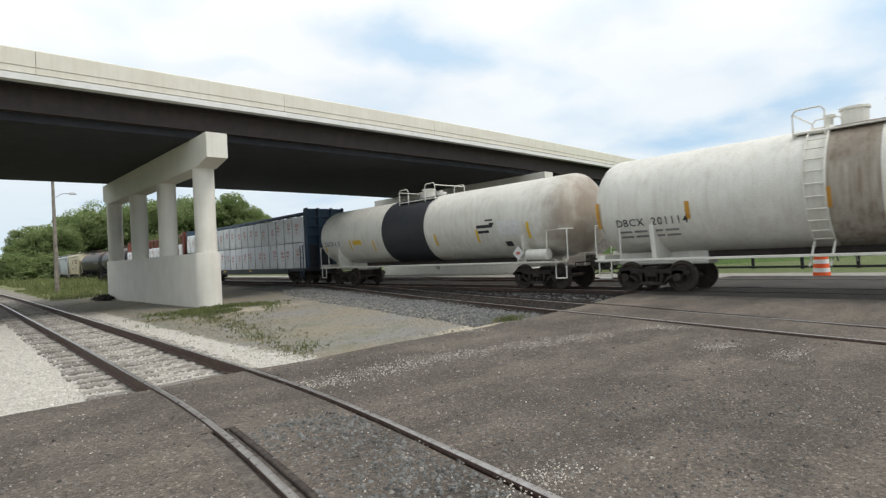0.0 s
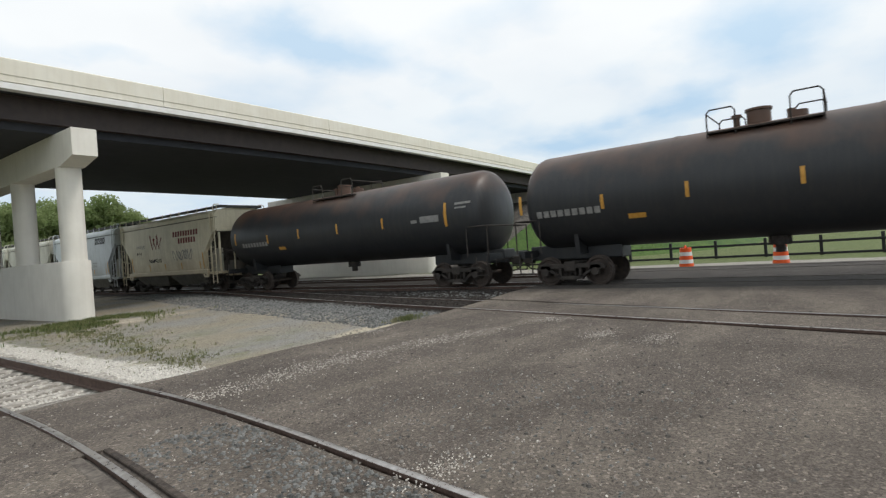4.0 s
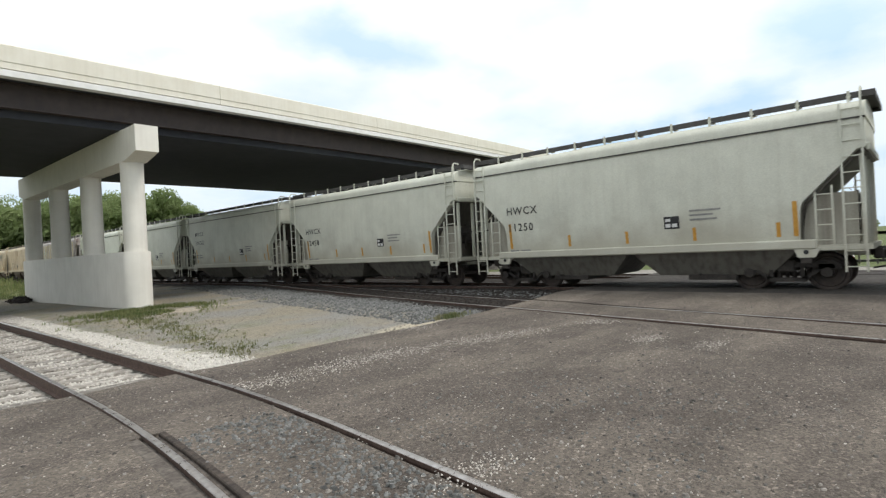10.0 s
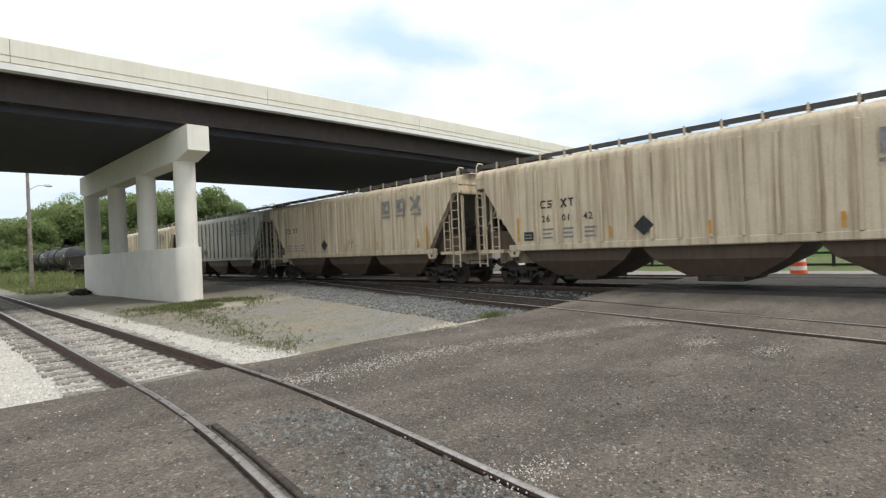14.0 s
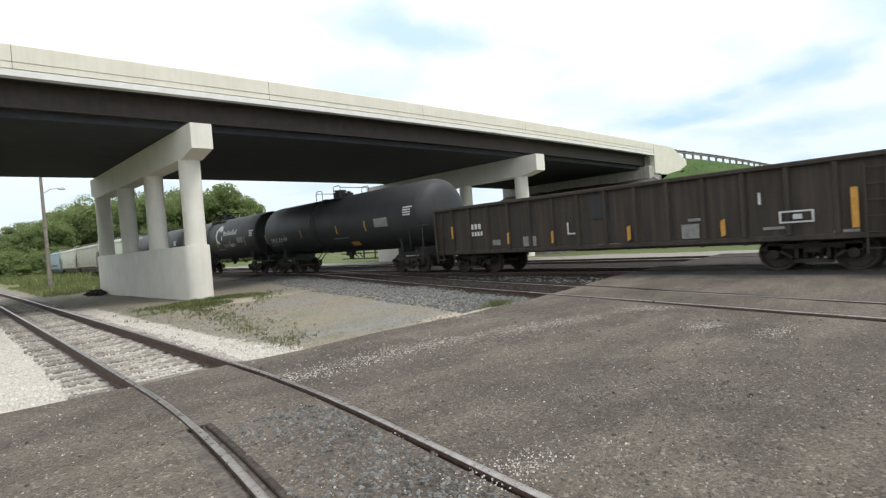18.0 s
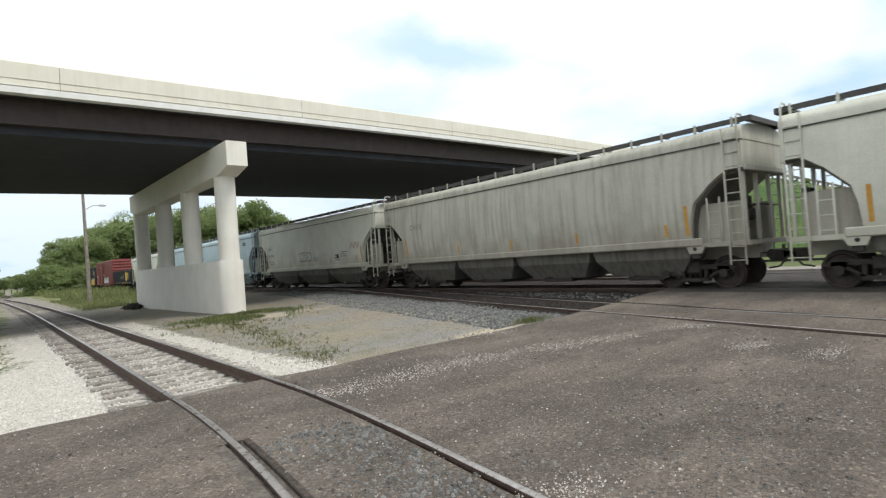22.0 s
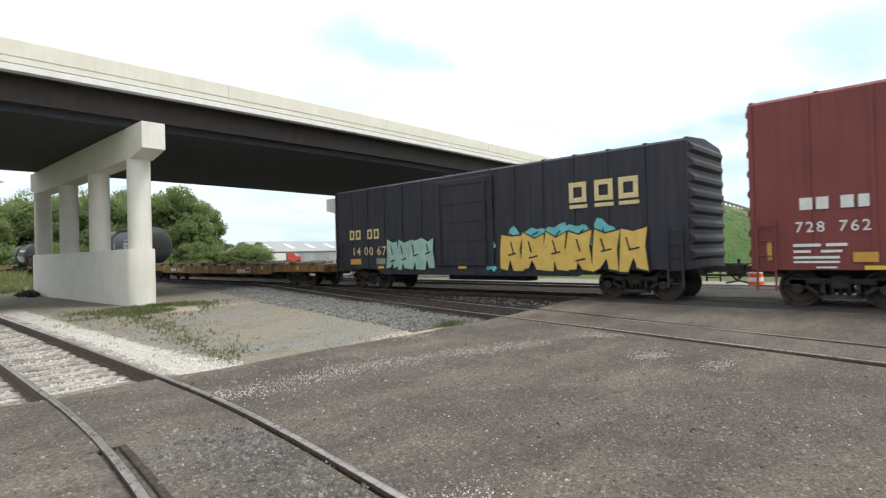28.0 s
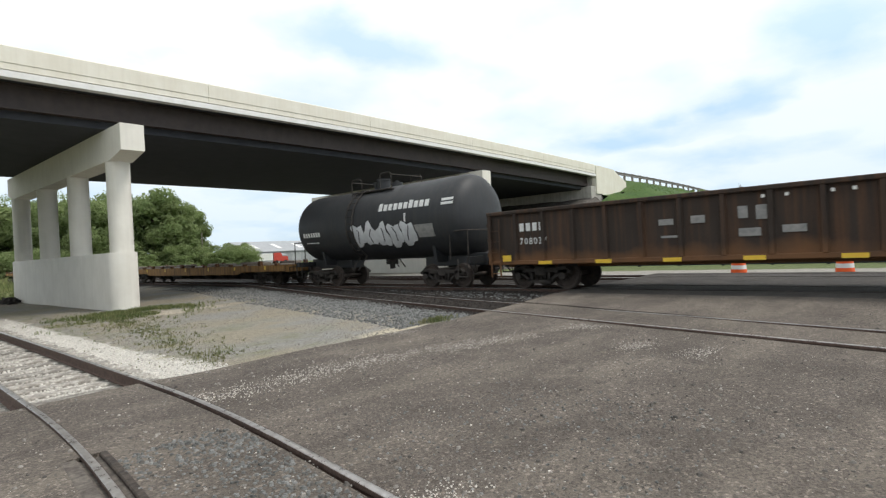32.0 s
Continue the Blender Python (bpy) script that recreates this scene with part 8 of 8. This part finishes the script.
# far shed with a pale roof
shed = tagged(empty("warehouse", pose(85.3, 169.7, -0.3, 0, 0, 3.2)), "pale metal warehouse with a low gable roof", "warehouse")
M_SHEDWALL = material("pale_sheet_metal", (0.26, 0.27, 0.28), (0.33, 0.34, 0.35), 0.6, scale=1, streak=0.2)
M_SHEDROOF = material("grey_sheet_roof", (0.30, 0.31, 0.32), (0.40, 0.41, 0.42), 0.5, scale=1, streak=0.15)
part("wall", Form().prism([(-11, 0), (-11, 3.7), (0, 7.2), (11, 3.7), (11, 0)], 0, 46, "x"), M_SHEDWALL, shed)
for s in (-1, 1):
    slope = part("roof", Form().prism([(s * 11.4, 3.60), (0, 7.22), (0, 7.42), (s * 11.4, 3.80)], -0.5, 46.5, "x"), M_SHEDROOF, shed)
    for i in range(5):
        part("skylight", Form().prism([(s * 8.4, 4.80), (s * 3.4, 6.38), (s * 3.4, 6.42), (s * 8.4, 4.84)], 4.0 + 8.5 * i, 5.6 + 8.5 * i, "x"), M_WHITEBAND, slope)
for i in range(4):
    part("door", Form().bevel_box(5 + i * 10.5, 9 + i * 10.5, -11.12, -10.98, 0.3, 3.1, 0.02), M_SHEDROOF, shed)
part("lean_to", Form().prism([(-14, 0), (-14, 2.4), (-11, 3.2), (-11, 0)], 2, 12, "x"), M_SHEDWALL, shed)

# a red lorry with a white trailer in front of the shed
lorry = tagged(empty("lorry", pose(84.0, 139.0, -0.3, 0, 0, -18)), "red lorry with a white trailer beside the warehouse", "lorry")
part("trailer", Form().bevel_box(-9.4, -1.6, -1.25, 1.25, 1.0, 3.0, 0.05), M_WHITEBAND, lorry, "white box trailer")
part("cab", Form().prism([(-1.2, 0.7), (-1.2, 3.1), (0.7, 3.1), (1.1, 2.1), (2.6, 1.95), (2.7, 0.7)], -1.15, 1.15, "y"), M_LORRYRED, lorry, "red cab")
part("windscreen", Form().prism([(0.74, 2.9), (1.08, 2.15), (1.14, 2.15), (0.80, 2.9)], -1.0, 1.0, "y"), M_BLACKPAINT, lorry)
for x in (-8.4, -7.2, -0.6, 2.0):
    for y in (-1.1, 1.1):
        part("wheel", Form().tube((x, y - 0.14, 0.5), (x, y + 0.14, 0.5), 0.5, 14), M_RUBBER, lorry)
# two poles by the wood's end
for x, y, hh in ((52.5, 128.0, 4.0), (57.6, 128.0, 8.6)):
    pole = tagged(empty("utility_pole", pose(x, y, -0.3)), "slim grey pole at the end of the wood", "utility pole", "utility poles")
    part("shaft", Form().tube((0, 0, 0), (0, 0, hh), 0.16, 8, 0.11), M_WOODPOLE, pole)

# black rail fence and orange barrels beyond the tracks
fence = tagged(empty("rail_fence"), "black post and rail fence along the green field", "fence")
post = Form().bevel_box(-0.07, 0.07, -0.07, 0.07, -0.3, 1.25, 0.01).mesh("post")
post.materials.append(M_BLACKPAINT)
railm = Form().bevel_box(-0.03, 0.03, 0, 2.4, -0.06, 0.06, 0.01).mesh("fence_rail")
railm.materials.append(M_BLACKPAINT)
for i in range(26):
    y = -6 + 2.4 * i
    x = 32.6 + 0.05 * y
    part("post", post, None, fence, at=pose(x, y, -0.3))
    for z in (0.35, 0.95):
        part("fence_rail", railm, None, fence, at=pose(x - 0.08, y, z - 0.3))


def barrel(x, y):
    b = tagged(empty("traffic_barrel", pose(x, y, 0.0)), "orange and white striped traffic barrel on a rubber base", "traffic barrel", "traffic barrels")
    n = 20
    ring = lambda r, z: [(r * math.cos(6.2832 * i / n), r * math.sin(6.2832 * i / n), z) for i in range(n)]
    part("base", Form().loft([ring(0.40, 0.0), ring(0.40, 0.06), ring(0.30, 0.09)]), M_RUBBER, b, smooth=True)
    zs = (0.08, 0.26, 0.42, 0.58, 0.74, 0.92)
    for i in range(5):
        r0, r1 = 0.29 - 0.015 * i, 0.285 - 0.015 * i
        part("band", Form().loft([ring(r0, zs[i]), ring(r1, zs[i + 1])], cap=i == 4), M_WHITEBAND if i % 2 else M_ORANGE, b, "white reflective band" if i % 2 else "orange plastic band", smooth=True)
    part("handle", Form().path([(-0.1, 0, 0.92), (-0.1, 0, 1.0), (0.1, 0, 1.0), (0.1, 0, 0.92)], 0.02), M_ORANGE, b)


for x, y in ((24.4, 5.6), (24.6, 2.2)):
    barrel(x, y)

# lamp on a wooden pole
lamp = tagged(empty("street_lamp", pose(6.9, 61.0, -0.3)), "grey wooden pole with a small lamp on an arm", "street lamp")
part("pole", Form().tube((0, 0, 0), (0, 0, 10.5), 0.19, 12, 0.12), M_WOODPOLE, lamp, smooth=True)
part("arm", Form().path([(0.1, 0, 8.9), (0.7, 0, 9.3), (1.35, 0, 9.35)], 0.035), M_GALV, lamp)
part("lamp_head", Form().loft([[(1.25 + a * k, b * k, z) for a, b in ((0, -0.12), (0.55, -0.2), (0.62, 0), (0.55, 0.2), (0, 0.12))] for k, z in ((0.8, 9.24), (1, 9.32), (0.6, 9.46))]), M_GALV, lamp)

# ---- loose stone, grit and weeds ----
r8 = random.Random(88)
spots = []
for _ in range(15000):
    x, y = r8.uniform(-1.4, 4.6), ROAD_EDGE + 0.15 + 18 * r8.random() ** 1.6
    if x > 3.6:
        x += 0.5 * max(0, 1 - (y - ROAD_EDGE) / 5) * (x - 3.6)
    if abs(x - spur_x(y)) < 1.25 and r8.random() < 0.30:
        continue
    if abs(abs(x - spur_x(y)) - SPUR_HALF) < 0.08:
        continue
    spots.append((x, y, ground_z(x, y) + (0.02 if abs(x - spur_x(y)) < 1.3 else 0), r8.uniform(0.013, 0.034)))
scatter("white_stones", M_WHITESTONE, spots, "white crushed limestone around the side track", "gravel")
spots = []
for _ in range(6500):
    y = ROAD_EDGE + 0.3 + 26 * r8.random() ** 1.5
    x = branch_x(y) + r8.uniform(-3.7, -1.15) if r8.random() < 0.85 else branch_x(y) + r8.uniform(1.3, 2.6)
    if x > MAIN_X - 1.3:
        continue
    spots.append((x, y, ground_z(x, y), r8.uniform(0.02, 0.055)))
scatter("grey_stones", M_GREYSTONE, spots, "grey ballast stones beside the branch track", "ballast")
spots = []
for _ in range(6500):
    y = ROAD_EDGE + 0.2 + 30 * r8.random() ** 1.6
    x = r8.uniform(branch_x(y) - 1.3, MAIN_X + 1.6)
    if min(abs(abs(x - branch_x(y)) - 0.75), abs(abs(x - MAIN_X) - 0.75)) < 0.08:
        continue
    spots.append((x, y, ground_z(x, y) + 0.01, r8.uniform(0.02, 0.05)))
scatter("dark_stones", M_DARKSTONE, spots, "dark ballast stones between the main tracks", "ballast")
spots = []
for _ in range(5200):
    y = ROAD_EDGE + 0.2 + 16 * r8.random() ** 1.5
    x = r8.uniform(4.6, branch_x(y) - 2.2)
    if r8.random() < 0.45 + 0.8 * noise.noise(Vector((x * 0.5, y * 0.5, 9))) + 0.06 * (x - 7):
        spots.append((x, y, ground_z(x, y), r8.uniform(0.008, 0.026)))
scatter("loose_gravel", M_LOOSE, spots, "loose grey and tan gravel on the dirt", "gravel")
spots = []
for _ in range(2600):
    x, y = r8.uniform(1.75, 3.1), r8.uniform(1.6, 5.4)
    if abs(x - spur_x(y)) > 0.55:
        continue
    if r8.random() > 0.25 + 0.75 * (x - spur_x(y) + 0.6) / 1.2:
        continue
    spots.append((x, y, road_z(x), r8.uniform(0.010, 0.028)))
for _ in range(420):
    x, y = r8.uniform(3.3, 6.2), r8.uniform(1.2, 4.2)
    if x - spur_x(y) > 0.85:
        spots.append((x, y, road_z(x), r8.uniform(0.006, 0.02)))
scatter("crossing_stones", M_BLUESTONE, spots, "grey crushed stone lying between the crossing rails", "gravel")
spots = []
for _ in range(20000):
    d = 1.2 + 12 * r8.random() ** 1.3
    a = radians(r8.uniform(-24, 88))
    x, y = d * math.sin(a), d * math.cos(a)
    if y > ROAD_EDGE - 0.1 or abs(abs(x - spur_x(y)) - SPUR_HALF) < 0.06 or (y < 5.7 and abs(x - spur_x(y) + SPUR_HALF) < 0.22) or abs(x - branch_x(y)) < 0.95 or x > 16:
        continue
    spots.append((x, y, road_z(x) + 0.002, r8.uniform(0.004, 0.011) * (2.6 if r8.random() < 0.06 else 1)))
for _ in range(1500):
    d = 2.2 + 9.5 * r8.random() ** 1.2
    a = radians(r8.uniform(-24, 86))
    x, y = d * math.sin(a), d * math.cos(a)
    if y < ROAD_EDGE - 0.15 and abs(abs(x - spur_x(y)) - SPUR_HALF) > 0.22 and abs(x - branch_x(y)) > 0.95 and x < 15.5 and noise.noise(Vector((x * 0.5, y * 0.5, 13))) > -0.1:
        spots.append((x, y, road_z(x) + 0.002, r8.uniform(0.010, 0.024)))
scatter("road_grit", M_ASPHSTONE, spots, "loose grit on the worn asphalt", "grit")
spots = []
for _ in range(2600):
    u = r8.random()
    x = 3.4 + 7.2 * u
    y = 6.65 - 2.5 * max(0, u - 0.25) ** 1.3 + r8.gauss(0, 0.22)
    spots.append((x, y, road_z(x) + 0.002, r8.uniform(0.004, 0.012)))
for cx, cy, k in ((8.9, 3.45, 260), (8.8, 2.5, 220), (3.2, 2.55, 260), (8.2, 8.2, 160)):
    for _ in range(k):
        x, y = cx + r8.gauss(0, 0.26), cy + r8.gauss(0, 0.13)
        spots.append((x, y, road_z(x) + 0.002, r8.uniform(0.004, 0.010)))
for _ in range(1900):
    d = 2.6 + 9 * r8.random() ** 1.2
    a = radians(r8.uniform(-26, 85))
    x, y = d * math.sin(a), d * math.cos(a)
    if y < ROAD_EDGE - 0.15 and abs(abs(x - spur_x(y)) - SPUR_HALF) > 0.22 and abs(x - branch_x(y)) > 0.95 and noise.noise(Vector((x * 0.7, y * 0.7, 3))) > -0.18:
        spots.append((x, y, road_z(x) + 0.002, r8.uniform(0.003, 0.0085)))
for _ in range(650):
    d = 2.4 + 8 * r8.random() ** 1.2
    a = radians(r8.uniform(-26, 85))
    x, y = d * math.sin(a), d * math.cos(a)
    if y < ROAD_EDGE - 0.15 and abs(abs(x - spur_x(y)) - SPUR_HALF) > 0.22 and abs(x - branch_x(y)) > 0.95:
        spots.append((x, y, road_z(x) + 0.002, r8.uniform(0.006, 0.013)))
scatter("pale_grit", M_PALEGRIT, spots, "pale grit strewn over the asphalt", "grit")
spots, lush = [], []
for _ in range(320):
    y = ROAD_EDGE + 1.4 + 15 * r8.random()
    x = 4.85 + r8.gauss(0, 0.5) + 0.05 * (y - 9)
    spots.append((x, y, ground_z(x, y), r8.uniform(0.02, 0.06)))
for _ in range(2400):
    y = 23.0 - 2.6 * abs(r8.gauss(0, 0.7))
    x = 7.6 + 0.25 * (y - 21.5) + r8.gauss(0, 1.1)
    if noise.noise(Vector((x * 0.8, y * 0.8, 5))) < -0.1:
        continue
    lush.append((x, y, ground_z(x, y), r8.uniform(0.05, 0.16)))
for _ in range(140):
    x, y = 9.9 + r8.gauss(0, 0.28), 8.75 + r8.gauss(0, 0.12)
    spots.append((x, y, ground_z(x, y), r8.uniform(0.05, 0.13)))
for _ in range(64):
    y = 9.8 + 10.5 * r8.random()
    cx, n = 4.7 + 0.14 * (y - 9) + abs(r8.gauss(0, 0.5)), r8.randrange(6, 22)
    for _ in range(n):
        x, yy = cx + r8.gauss(0, 0.16), y + r8.gauss(0, 0.3)
        spots.append((x, yy, ground_z(x, yy), r8.uniform(0.025, 0.085)))
blades("weeds", M_BLADE, spots, "low weeds and dry grass beside the white stone")
spots = []
for _ in range(2600):
    x, y = r8.uniform(4.6, 13.0), r8.uniform(42, 75)
    spots.append((x, y, ground_z(x, y), r8.uniform(0.1, 0.28)))
for _ in range(900):
    x, y = r8.uniform(-7, -0.8), r8.uniform(12, 70)
    spots.append((x, y, ground_z(x, y), r8.uniform(0.08, 0.2)))
blades("pier_grass", M_BLADEGREEN, lush, "short green grass at the foot of the pier")
blades("tall_grass", M_BLADEGREEN, spots, "tall green grass around the lamp pole")

# dry tufts on the embankment
spots = []
for _ in range(2600):
    u, v = r8.uniform(33, 100), r8.uniform(-13.5, -1.9)
    z = bank_z(u, v)
    if z > 0.2:
        p = BR @ Vector((u, v, z))
        spots.append((p.x, p.y, p.z, r8.uniform(0.08, 0.20)))
blades("bank_grass", M_BANKBLADE, spots, "rough green grass on the embankment")
# dark rubble at the pier's foot
spots = []
for _ in range(260):
    x, y = 6.75 + r8.gauss(0, 0.25), 38.6 + r8.gauss(0, 0.7)
    spots.append((x, y, ground_z(x, y) + max(0, 0.28 - 0.5 * abs(x - 6.75)) * r8.random(), r8.uniform(0.04, 0.15)))
scatter("rubble", M_DARKSTONE, spots, "dark broken rubble heaped at the pier's foot", "rubble")


def motions():
    """The train rolls by at one speed."""
    for car, y in TRAIN:
        walk(car, [(t, pose(MAIN_X, y - SPEED * t, MAIN_Z)) for t in (-16, -8, 0, 8, 16, 24, 32, 40, 48)])


motions()
